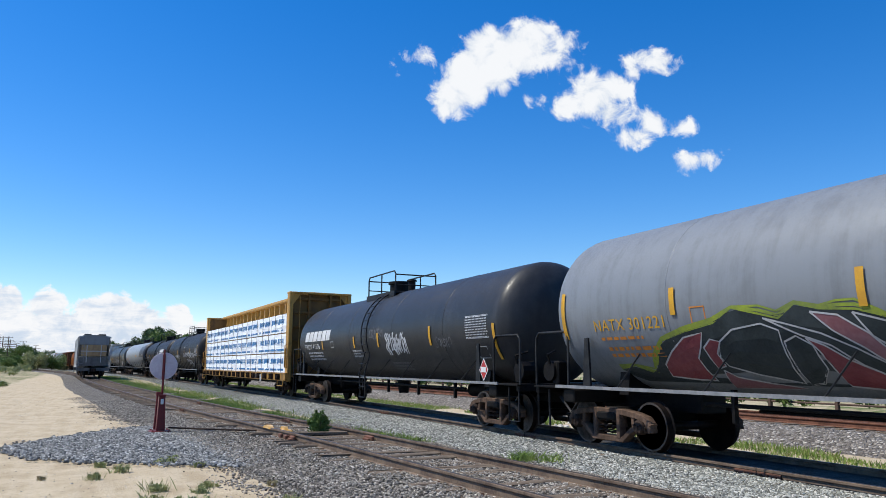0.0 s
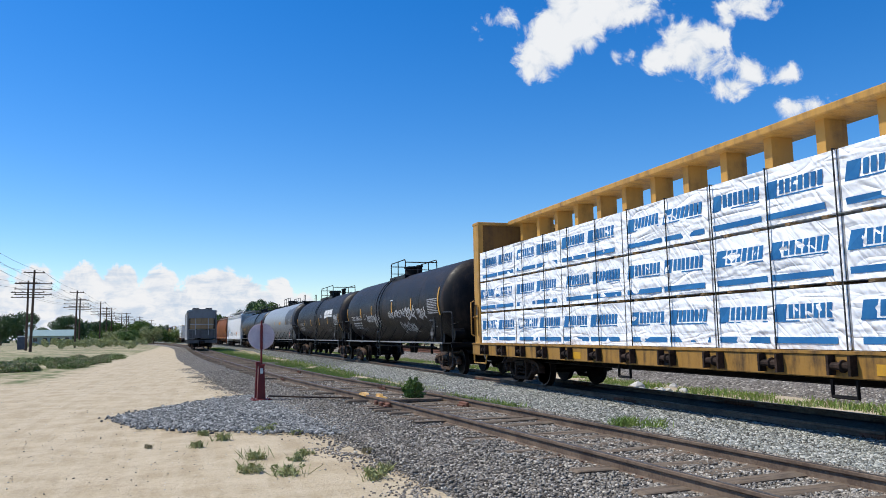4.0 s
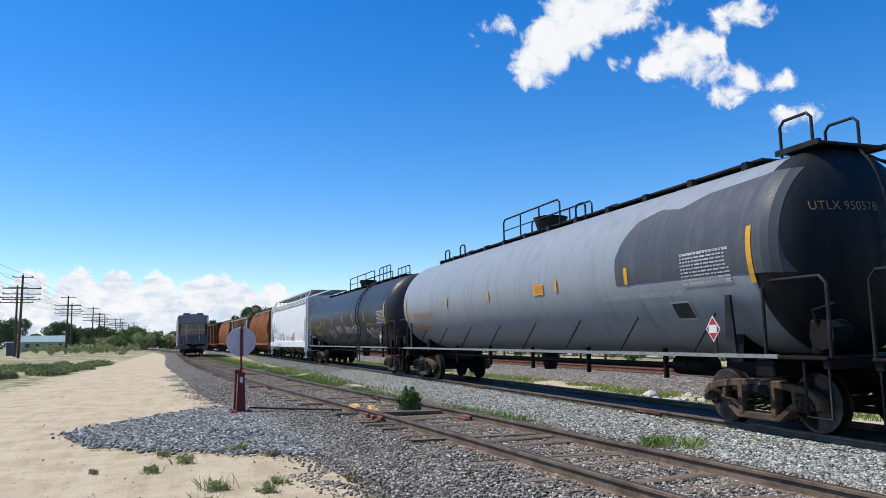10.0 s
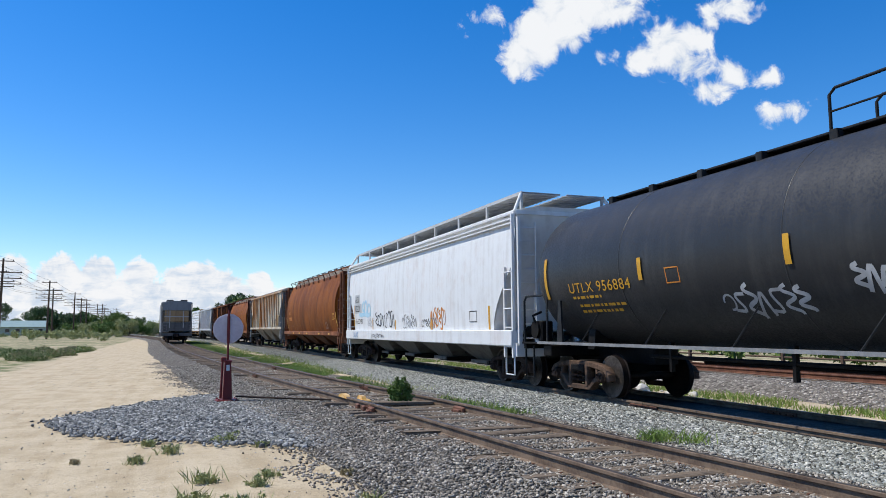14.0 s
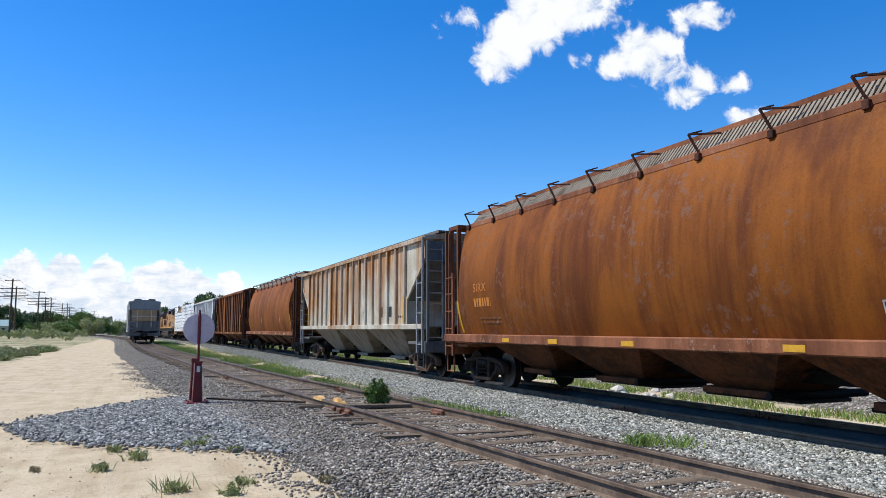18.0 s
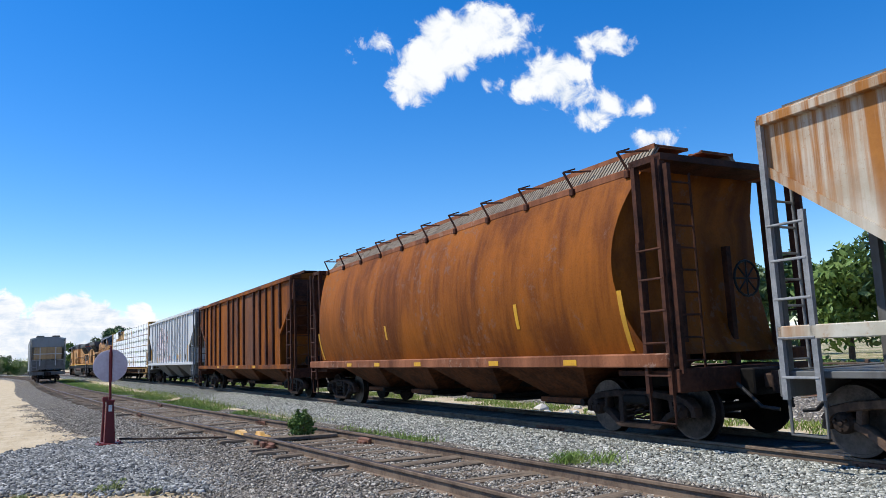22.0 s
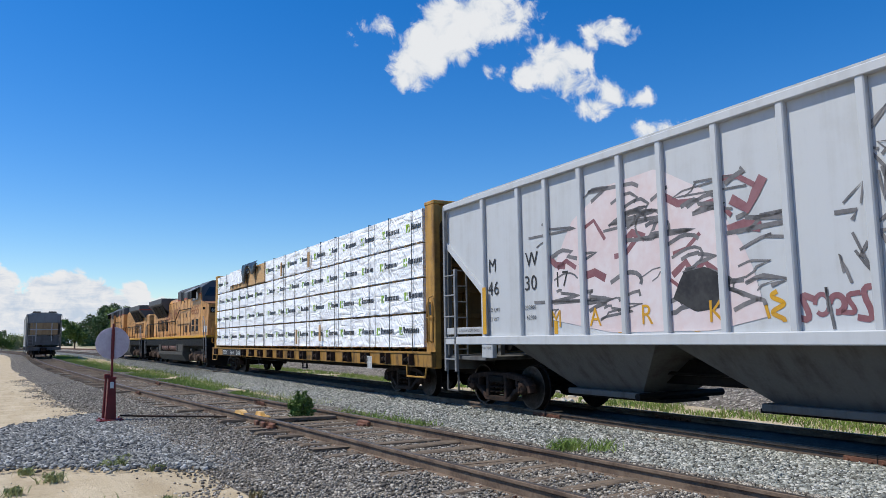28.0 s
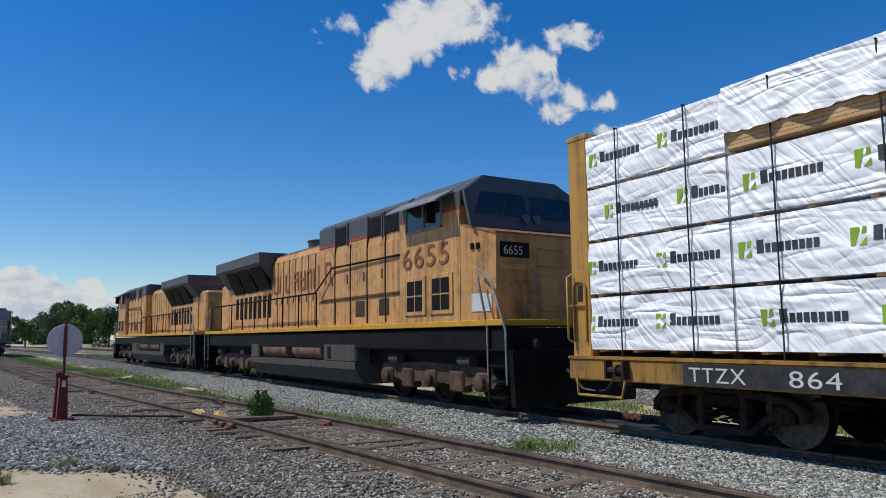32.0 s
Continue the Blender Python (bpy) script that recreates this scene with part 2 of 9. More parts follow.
def make_materials():
    surface("tank_black", streaked((0.013, 0.014, 0.016), (0.034, 0.033, 0.032), 0.6), 0.5, 0, 0.05, 30, spec=0.22)
    surface("tank_charcoal", streaked((0.024, 0.025, 0.027), (0.052, 0.051, 0.05), 0.6), 0.45, 0, 0.05, 30, spec=0.3)
    surface("tank_brown", streaked((0.011, 0.011, 0.012), (0.058, 0.041, 0.031), 0.8, (1.0, 2.6, 0.12), 2.6), 0.52, 0, 0.05, 30, spec=0.2)
    surface("tank_grey", streaked((0.19, 0.205, 0.22), (0.12, 0.125, 0.13), 0.6), 0.45, 0, 0.04, 30)
    surface("tank_silver", streaked((0.25, 0.27, 0.29), (0.17, 0.175, 0.18), 0.6), 0.45, 0, 0.04, 30)
    surface("patch_dark", streaked((0.06, 0.065, 0.075), (0.11, 0.11, 0.11), 0.7, (1.0, 4.0, 0.08), 3.0), 0.5)
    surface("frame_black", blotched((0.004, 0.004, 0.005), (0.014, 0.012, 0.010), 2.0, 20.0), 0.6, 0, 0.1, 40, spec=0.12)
    surface("truck_rust", blotched((0.016, 0.012, 0.010), (0.060, 0.038, 0.029), 3.0, 18.0, 0.36, 0.68), 0.75, 0, 0.25, 40, spec=0.12)
    surface("truck_dust", blotched((0.046, 0.031, 0.023), (0.155, 0.098, 0.068), 3.0, 18.0, 0.34, 0.70), 0.8, 0, 0.25, 40, spec=0.12)
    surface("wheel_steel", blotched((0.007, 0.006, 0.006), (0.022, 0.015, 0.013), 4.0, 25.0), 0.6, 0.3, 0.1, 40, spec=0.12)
    surface("rim_steel", blotched((0.05, 0.043, 0.038), (0.13, 0.11, 0.10), 4.0, 25.0), 0.5, 0.6)
    surface("handrail_black", blotched((0.012, 0.013, 0.015), (0.03, 0.03, 0.03), 5.0, 30.0), 0.5, spec=0.12)
    surface("handrail_grey", blotched((0.16, 0.165, 0.17), (0.26, 0.26, 0.26), 5.0, 30.0), 0.5)
    surface("stripe_yellow", blotched((0.62, 0.33, 0.02), (0.48, 0.25, 0.03), 3.0, 20.0), 0.5)
    surface("car_yellow", streaked((0.46, 0.25, 0.055), (0.14, 0.075, 0.03), 0.8), 0.55, 0, 0.05, 30)
    surface("sill_grimy", streaked((0.34, 0.18, 0.04), (0.07, 0.042, 0.02), 0.95, (1, 3.0, 0.5), 2.4), 0.6, 0, 0.05, 30)
    surface("bulkhead_brown", streaked((0.16, 0.085, 0.022), (0.06, 0.034, 0.016), 0.85), 0.6, 0, 0.05, 30)
    surface("paint_white", blotched((0.66, 0.66, 0.65), (0.50, 0.50, 0.48), 2.0, 25.0), 0.6)
    surface("paint_red", blotched((0.45, 0.03, 0.03), (0.33, 0.03, 0.03), 3.0, 20.0), 0.5)
    surface("paint_orange", blotched((0.60, 0.22, 0.03), (0.45, 0.16, 0.03), 3.0, 20.0), 0.55)
    surface("paint_cyan", blotched((0.10, 0.33, 0.55), (0.14, 0.38, 0.55), 3.0, 20.0), 0.55)
    surface("cyan_faded", blotched((0.30, 0.54, 0.68), (0.46, 0.61, 0.68), 3.0, 20.0), 0.55)
    surface("end_tan", streaked((0.36, 0.245, 0.13), (0.18, 0.11, 0.06), 0.7), 0.65, 0, 0.05, 30, spec=0.12)
    surface("hopper_white", streaked((0.66, 0.67, 0.67), (0.36, 0.32, 0.28), 0.35, (1, 2.2, 0.1), 2.2, ((0.42, 0.20, 0.10), 0.12)), 0.5, 0, 0.04, 30)
    surface("hopper_pale", streaked((0.50, 0.515, 0.525), (0.34, 0.33, 0.31), 0.35), 0.5, 0, 0.04, 30)
    surface("hopper_grey", streaked((0.44, 0.45, 0.45), (0.20, 0.18, 0.16), 0.5), 0.5, 0, 0.04, 30)
    surface("hopper_dark_grey", streaked((0.13, 0.13, 0.125), (0.06, 0.05, 0.045), 0.7), 0.6, 0, 0.05, 30, spec=0.12)
    surface("rust_orange", rusted((0.10, 0.028, 0.007), (0.245, 0.078, 0.010), (0.17, 0.09, 0.06), 0.8), 0.65, 0, 0.15, 30, spec=0.12)
    surface("rust_brown", rusted((0.105, 0.030, 0.006), (0.27, 0.084, 0.009), (0.17, 0.09, 0.06), 0.8), 0.65, 0, 0.15, 30, spec=0.12)
    surface("rust_over_white", rust_runs, 0.6, 0, 0.1, 30, spec=0.12)
    surface("rust_panel", rusted((0.062, 0.018, 0.007), (0.265, 0.078, 0.007), (0.17, 0.10, 0.07), 0.8, True), 0.65, 0, 0.15, 30, spec=0.12)
    surface("rust_rib", blotched((0.028, 0.013, 0.010), (0.085, 0.034, 0.020), 2.0, 14.0), 0.7, 0, 0.15, 30, spec=0.12)
    surface("sill_rust", rusted((0.11, 0.04, 0.02), (0.30, 0.12, 0.06), (0.36, 0.26, 0.20), 0.5), 0.7, 0, 0.15, 30, spec=0.12)
    surface("hopper_belly", streaked((0.26, 0.22, 0.17), (0.11, 0.07, 0.045), 0.9), 0.7, 0, 0.1, 30, spec=0.12)
    surface("belly_rust", blotched((0.04, 0.018, 0.011), (0.13, 0.048, 0.02), 1.5, 12.0), 0.7, 0, 0.1, 30, spec=0.12)
    surface("loco_yellow", streaked((0.60, 0.315, 0.11), (0.13, 0.066, 0.03), 0.8, (1, 3.5, 0.10), 2.6, ((0.26, 0.11, 0.042), 0.5)), 0.5, 0, 0.05, 30)
    surface("loco_grey", streaked((0.085, 0.088, 0.09), (0.05, 0.04, 0.035), 0.7), 0.55, 0, 0.05, 30)
    surface("loco_tank", streaked((0.085, 0.078, 0.068), (0.035, 0.03, 0.026), 0.7), 0.55, 0, 0.05, 30, spec=0.12)
    surface("loco_red", blotched((0.42, 0.045, 0.025), (0.27, 0.04, 0.02), 3.0, 20.0), 0.5)
    surface("glass_dark", blotched((0.012, 0.016, 0.022), (0.03, 0.035, 0.04), 2.0, 20.0), 0.08, 0, 0, 30, 0.6, 0.04)
    surface("letter_brown", blotched((0.10, 0.035, 0.02), (0.16, 0.06, 0.03), 3.0, 20.0), 0.6)
    surface("letter_dark", blotched((0.03, 0.03, 0.033), (0.06, 0.06, 0.06), 3.0, 20.0), 0.6, spec=0.12)
    surface("wrap_black", blotched((0.012, 0.012, 0.014), (0.03, 0.03, 0.032), 2.0, 12.0), 0.35)
    surface("print_blue", blotched((0.015, 0.13, 0.33), (0.03, 0.17, 0.38), 3.0, 20.0), 0.5)
    surface("print_navy", blotched((0.03, 0.035, 0.045), (0.07, 0.075, 0.08), 3.0, 20.0), 0.5)
    surface("print_green", blotched((0.27, 0.45, 0.03), (0.22, 0.38, 0.03), 3.0, 20.0), 0.5)
    surface("lumber", streaked((0.56, 0.36, 0.18), (0.36, 0.20, 0.09), 0.6, (1, 0.3, 6.0), 4.0), 0.75, 0, 0.1, 30)
    surface("strap", blotched((0.02, 0.02, 0.022), (0.05, 0.05, 0.05), 4.0, 30.0), 0.4, spec=0.12)
    surface("rail_side", blotched((0.085, 0.056, 0.040), (0.19, 0.135, 0.095), 3.0, 25.0), 0.75, 0, 0.2, 40)
    surface("rail_head", blotched((0.045, 0.038, 0.035), (0.09, 0.075, 0.065), 2.0, 20.0), 0.45, 0.2, 0.05, 40)
    surface("rail_rust", blotched((0.085, 0.036, 0.022), (0.19, 0.085, 0.052), 3.0, 25.0), 0.75, 0, 0.2, 40)
    surface("tie_wood", streaked((0.17, 0.128, 0.090), (0.050, 0.038, 0.030), 0.9, (0.25, 3.0, 3.0), 5.0), 0.9, 0, 0.5, 35)
    surface("stand_red", streaked((0.17, 0.022, 0.022), (0.09, 0.02, 0.02), 0.7), 0.5, 0, 0.05, 30)
    surface("derail_yellow", blotched((0.62, 0.33, 0.07), (0.70, 0.48, 0.24), 4.0, 20.0), 0.6)
    surface("target_pink", blotched((0.58, 0.46, 0.47), (0.72, 0.62, 0.62), 3.0, 25.0), 0.45)
    surface("pole_wood", streaked((0.10, 0.065, 0.045), (0.05, 0.035, 0.03), 0.7), 0.9, 0, 0.2, 20)
    surface("wire", blotched((0.03, 0.03, 0.03), (0.06, 0.06, 0.06)), 0.5)
    surface("leaf", blotched((0.075, 0.135, 0.028), (0.15, 0.22, 0.05), 2.0, 14.0), 0.6)
    surface("leaf_pale", blotched((0.26, 0.29, 0.11), (0.36, 0.37, 0.17), 2.0, 14.0), 0.65)
    surface("leaf_dark", blotched((0.045, 0.088, 0.034), (0.095, 0.150, 0.055), 1.0, 9.0), 0.6)
    surface("bark", blotched((0.07, 0.05, 0.04), (0.12, 0.09, 0.07), 3.0, 20.0), 0.9, 0, 0.4, 25)
    surface("grass", blotched((0.12, 0.21, 0.035), (0.24, 0.31, 0.075), 1.5, 14.0), 0.7)
    surface("straw", blotched((0.30, 0.25, 0.13), (0.40, 0.34, 0.20), 2.0, 14.0), 0.8)
    surface("house_wall", blotched((0.30, 0.38, 0.35), (0.36, 0.43, 0.40), 1.0, 9.0), 0.8)
    surface("house_roof", blotched((0.23, 0.33, 0.33), (0.28, 0.38, 0.37), 1.0, 9.0), 0.7)
    surface("bin_grey", blotched((0.06, 0.075, 0.10), (0.09, 0.10, 0.12), 2.0, 12.0), 0.6)
    surface("rock", blotched((0.42, 0.40, 0.36), (0.56, 0.53, 0.48), 4.0, 18.0), 0.85, 0, 0.3, 20)


make_materials()


def film_material():
    """White plastic film: taut creases fan across it."""
    m = bpy.data.materials.new("wrap_white")
    m.use_nodes = True
    n = Nodes(m.node_tree)
    out, bsdf = n.add("ShaderNodeOutputMaterial"), n.add("ShaderNodeBsdfPrincipled")
    at = n.add("ShaderNodeTexCoord").outputs["Object"]
    turned = n.add("ShaderNodeMapping")
    n.put(at, turned.inputs["Vector"])
    turned.inputs["Rotation"].default_value = (0.7, 0, 0)
    folds = n.noise(n.scaled(turned.outputs[0], (1, 3.6, 0.7)), 1.5, 1.6, 0.4, 0.8)
    other = n.noise(n.scaled(at, (1, 0.6, 2.6)), 1.5, 1.6, 0.4, 0.8)
    tone = n.noise(at, 2.2, 4.0, 0.6)
    n.put(n.mix(n.step(tone, 0.35, 0.7), (0.93, 0.935, 0.94), (0.87, 0.88, 0.90)), bsdf.inputs["Base Color"])
    bsdf.inputs["Roughness"].default_value = 0.42
    crease = n.math("ADD", n.math("ABSOLUTE", n.math("SUBTRACT", folds, 0.5)), n.math("ABSOLUTE", n.math("SUBTRACT", other, 0.5)))
    b = n.add("ShaderNodeBump")
    b.inputs["Strength"].default_value, b.inputs["Distance"].default_value = 0.6, 0.18
    n.link(crease, b.inputs["Height"])
    n.link(b.outputs[0], bsdf.inputs["Normal"])
    n.link(bsdf.outputs[0], out.inputs[0])
    MATS["wrap_white"] = m


film_material()


def stone_material(name, tones):
    """Crushed rock: each stone has its own tone."""
    m = bpy.data.materials.new(name)
    m.use_nodes = True
    n = Nodes(m.node_tree)
    out, bsdf = n.add("ShaderNodeOutputMaterial"), n.add("ShaderNodeBsdfPrincipled")
    own = n.add("ShaderNodeNewGeometry").outputs["Random Per Island"]
    ramp = n.add("ShaderNodeValToRGB")
    for k, (at, c) in enumerate(tones):
        e = ramp.color_ramp.elements[k] if k < 2 else ramp.color_ramp.elements.new(at)
        e.position, e.color = at, (*c, 1)
    n.link(own, ramp.inputs[0])
    at = n.add("ShaderNodeTexCoord").outputs["Object"]
    n.put(n.mix(n.math("MULTIPLY", n.noise(at, 45.0, 4.0), 0.4), ramp.outputs[0], (0.12, 0.11, 0.10)), bsdf.inputs["Base Color"])
    bsdf.inputs["Roughness"].default_value = 0.85
    bsdf.inputs["Specular IOR Level"].default_value = 0.15
    n.link(bsdf.outputs[0], out.inputs[0])
    MATS[name] = m


STONE_TONES = {
    "pale": ((0.0, (0.075, 0.072, 0.062)), (1.0, (0.76, 0.73, 0.66)), (0.45, (0.245, 0.256, 0.228)), (0.82, (0.47, 0.475, 0.425))),
    "dark": ((0.0, (0.060, 0.052, 0.043)), (1.0, (0.72, 0.66, 0.56)), (0.5, (0.285, 0.253, 0.21)), (0.86, (0.46, 0.41, 0.34))),
    "blue": ((0.0, (0.040, 0.045, 0.050)), (1.0, (0.66, 0.66, 0.63)), (0.5, (0.205, 0.212, 0.205)), (0.88, (0.39, 0.39, 0.37))),
    "far": ((0.0, (0.10, 0.085, 0.07)), (1.0, (0.80, 0.74, 0.64)), (0.5, (0.36, 0.32, 0.27)), (0.86, (0.56, 0.50, 0.42)))}
for key, tones in STONE_TONES.items():
    stone_material("ballast_" + key, tones)


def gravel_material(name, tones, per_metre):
    """A bed of crushed rock too fine to lay stone by stone: angular cells, each with its own tone, in grit darkened as
    if shaded.
    """
    m = bpy.data.materials.new(name)
    m.use_nodes = True
    n = Nodes(m.node_tree)
    out, bsdf = n.add("ShaderNodeOutputMaterial"), n.add("ShaderNodeBsdfPrincipled")
    at = n.add("ShaderNodeTexCoord").outputs["Object"]
    wobble = n.add("ShaderNodeTexNoise")
    n.put(at, wobble.inputs["Vector"])
    wobble.inputs["Scale"].default_value = per_metre * 0.8
    q = 0.9 / per_metre
    moved = n.vec("ADD", at, n.vec("MULTIPLY", n.vec("SUBTRACT", wobble.outputs["Color"], (0.5, 0.5, 0.5)), (q, q, q)))
    cell = n.add("ShaderNodeTexVoronoi", feature="F1")
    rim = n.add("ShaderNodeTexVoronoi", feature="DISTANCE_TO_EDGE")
    for v in (cell, rim):
        n.put(moved, v.inputs["Vector"])
        v.inputs["Scale"].default_value = per_metre
    split = n.add("ShaderNodeSeparateColor")
    n.link(cell.outputs["Color"], split.inputs[0])
    ramp = n.add("ShaderNodeValToRGB")
    for k, (place, c) in enumerate(tones):
        e = ramp.color_ramp.elements[k] if k < 2 else ramp.color_ramp.elements.new(place)
        e.position, e.color = place, (*c, 1)
    n.link(split.outputs[0], ramp.inputs[0])
    # darker tone along the cell edges puts the shade between stones into the colour
    gap_shade = n.mix(n.noise(at, 0.7, 4.0), tones[0][1], tones[2][1])
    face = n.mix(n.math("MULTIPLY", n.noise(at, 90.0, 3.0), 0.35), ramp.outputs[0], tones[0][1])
    n.put(n.mix(n.step(rim.outputs["Distance"], 0.02, 0.14), gap_shade, face), bsdf.inputs["Base Color"])
    bsdf.inputs["Roughness"].default_value = 0.9
    bsdf.inputs["Specular IOR Level"].default_value = 0.12
    b = n.add("ShaderNodeBump")
    b.inputs["Strength"].default_value, b.inputs["Distance"].default_value = 1.0, 0.6 / per_metre
    height = n.math("ADD", n.step(rim.outputs["Distance"], 0.0, 0.28), n.math("MULTIPLY", split.outputs[1], 0.9))
    n.link(height, b.inputs["Height"])
    n.link(b.outputs[0], bsdf.inputs["Normal"])
    n.link(bsdf.outputs[0], out.inputs[0])
    MATS[name] = m


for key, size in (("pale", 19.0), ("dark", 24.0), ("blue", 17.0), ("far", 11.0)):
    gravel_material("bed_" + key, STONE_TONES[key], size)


# ---- mesh helpers ----
class Geo:
    """Vertices and faces gathered into one mesh."""

    def __init__(self):
        self.v, self.f = [], []

    def add(self, verts, faces):
        k = len(self.v)
        self.v.extend(tuple(p) for p in verts)
        self.f.extend(tuple(k + i for i in f) for f in faces)
        return self

    def box(self, x0, x1, y0, y1, z0, z1, c=0.0):
        """A box with its edges cut back by c."""
        x0, x1, y0, y1, z0, z1 = min(x0, x1), max(x0, x1), min(y0, y1), max(y0, y1), min(z0, z1), max(z0, z1)
        c = min(c, 0.45 * min(x1 - x0, y1 - y0, z1 - z0))
        if c <= 0:
            return self.add([(x, y, z) for x in (x0, x1) for y in (y0, y1) for z in (z0, z1)],
                            [(0, 1, 3, 2), (4, 6, 7, 5), (0, 4, 5, 1), (2, 3, 7, 6), (0, 2, 6, 4), (1, 5, 7, 3)])
        loops, verts = [], []
        for z, inset in ((z0, c), (z0 + c, 0), (z1 - c, 0), (z1, c)):
            a, b, p, q = x0 + inset, x1 - inset, y0 + inset, y1 - inset
            k = c if inset == 0 else c * 0.5
            verts += [(a + k, p, z), (b - k, p, z), (b, p + k, z), (b, q - k, z), (b - k, q, z), (a + k, q, z), (a, q - k, z), (a, p + k, z)]
            loops.append(range(len(verts) - 8, len(verts)))
        faces = [tuple(reversed(loops[0])), tuple(loops[3])]
        for lo, hi in zip(loops, loops[1:]):
            faces += [(lo[i], lo[(i + 1) % 8], hi[(i + 1) % 8], hi[i]) for i in range(8)]
        return self.add(verts, faces)

    def prism(self, outline, axis, a, b):
        """An outline in the plane across an axis, pulled from a to b along it. Outlines are in (y, z), (x, z) or (x, y)."""
        place = {"x": lambda p, h: (h, p[0], p[1]), "y": lambda p, h: (p[0], h, p[1]), "z": lambda p, h: (p[0], p[1], h)}[axis]
        k = len(outline)
        verts = [place(p, a) for p in outline] + [place(p, b) for p in outline]
        faces = [tuple(range(k)), tuple(range(2 * k - 1, k - 1, -1))] + [(i, k + i, k + (i + 1) % k, (i + 1) % k) for i in range(k)]
        return self.add(verts, faces)

    def tube(self, points, r, seg=8, closed=False):
        """A bar of round section along points. r: one radius, or one a point."""
        pts = [Vector(p) for p in points]
        rs = [r] * len(pts) if isinstance(r, (int, float)) else r
        verts, faces, m = [], [], len(pts)
        side = None
        for i, p in enumerate(pts):
            a, b = pts[(i - 1) % m if closed else max(i - 1, 0)], pts[(i + 1) % m if closed else min(i + 1, m - 1)]
            t = (b - a).normalized()
            if side is None:
                side = t.orthogonal().normalized()
            side = (side - t * side.dot(t)).normalized()
            up = t.cross(side)
            for k in range(seg):
                w = 2 * math.pi * k / seg
                verts.append(p + rs[i] * (math.cos(w) * side + math.sin(w) * up))
        for i in range(m if closed else m - 1):
            j = (i + 1) % m
            faces += [(i * seg + k, i * seg + (k + 1) % seg, j * seg + (k + 1) % seg, j * seg + k) for k in range(seg)]
        if not closed:
            faces += [tuple(range(seg - 1, -1, -1)), tuple(range((m - 1) * seg, m * seg))]
        return self.add(verts, faces)

    def lathe(self, profile, axis="y", centre=(0, 0, 0), seg=24):
        """A profile of (along, radius) turned round an axis."""
        verts, faces, m = [], [], len(profile)
        for h, r in profile:
            for k in range(seg):
                w = 2 * math.pi * k / seg
                a, b = r * math.cos(w), r * math.sin(w)
                p = {"y": (a, h, b), "x": (h, a, b), "z": (a, b, h)}[axis]
                verts.append((p[0] + centre[0], p[1] + centre[1], p[2] + centre[2]))
        for i in range(m - 1):
            faces += [(i * seg + k, i * seg + (k + 1) % seg, (i + 1) * seg + (k + 1) % seg, (i + 1) * seg + k) for k in range(seg)]
        faces += [tuple(range(seg)), tuple(range(m * seg - 1, (m - 1) * seg - 1, -1))]
        return self.add(verts, faces)

    def bent(self, shape):
        self.v = [tuple(shape(*p)) for p in self.v]
        return self

    def mesh(self, name, material, smooth=None):
        me = bpy.data.meshes.new(name)
        me.from_pydata(self.v, [], self.f)
        bm = bmesh.new()
        bm.from_mesh(me)
        bmesh.ops.recalc_face_normals(bm, faces=bm.faces)
        bm.to_mesh(me)
        bm.free()
        if smooth:
            me.shade_smooth()
            me.set_sharp_from_angle(angle=radians(smooth))
        me.materials.append(MATS[material])
        return me


def part(name, geo, material, parent, label="", smooth=None):
    """Links a mesh as one object under a thing or a part of it."""
    ob = new(name, geo.mesh(name, material, smooth) if isinstance(geo, Geo) else geo)
    ob.parent = parent
    if label:
        tagged(ob, label)
    return ob


def thing(name, label, category, group="", m=None, kind=""):
    """An empty at a thing's base, for its parts."""
    ob = new(name)
    ob.empty_display_size = 0.3
    tagged(ob, label, category, group, kind)
    if m is not None:
        ob.matrix_basis = m
    return ob


def solid(name, geo, material, label, category, group="", kind="", m=None, smooth=None):
    """A thing of one mesh."""
    ob = new(name, geo.mesh(name, material, smooth))
    tagged(ob, label, category, group, kind)
    if m is not None:
        ob.matrix_basis = m
    return ob


def smoothed(xs, ys, x):
    """A smooth curve through knots."""
    xs, ys = list(xs), list(ys)
    i = max(0, min(len(xs) - 2, sum(1 for k in xs if k <= x) - 1))
    slope = [(ys[min(k + 1, len(xs) - 1)] - ys[max(k - 1, 0)]) / (xs[min(k + 1, len(xs) - 1)] - xs[max(k - 1, 0)]) for k in range(len(xs))]
    h = xs[i + 1] - xs[i]
    t = (x - xs[i]) / h
    return (ys[i] * (2 * t**3 - 3 * t**2 + 1) + slope[i] * h * (t**3 - 2 * t**2 + t)
            + ys[i + 1] * (-2 * t**3 + 3 * t**2) + slope[i + 1] * h * (t**3 - t**2))


# ---- the plan: x across the tracks, y along them, z up; rails end at z 0.25 ----
RAIL_Z = 0.25
HALF = 0.7525


def main_x(y):
    return 10.56 - 3.02e-4 * y * y


SIDING = ((-40, -15, 0, 7, 15, 20, 26.5, 40, 60, 85, 120, 200, 320), (9.6, 7.95, 6.85, 6.38, 5.78, 5.25, 4.6, 3.6, 2.3, 1.25, -0.3, -9.0, -29.0))


def siding_x(y):
    return smoothed(*SIDING, y)


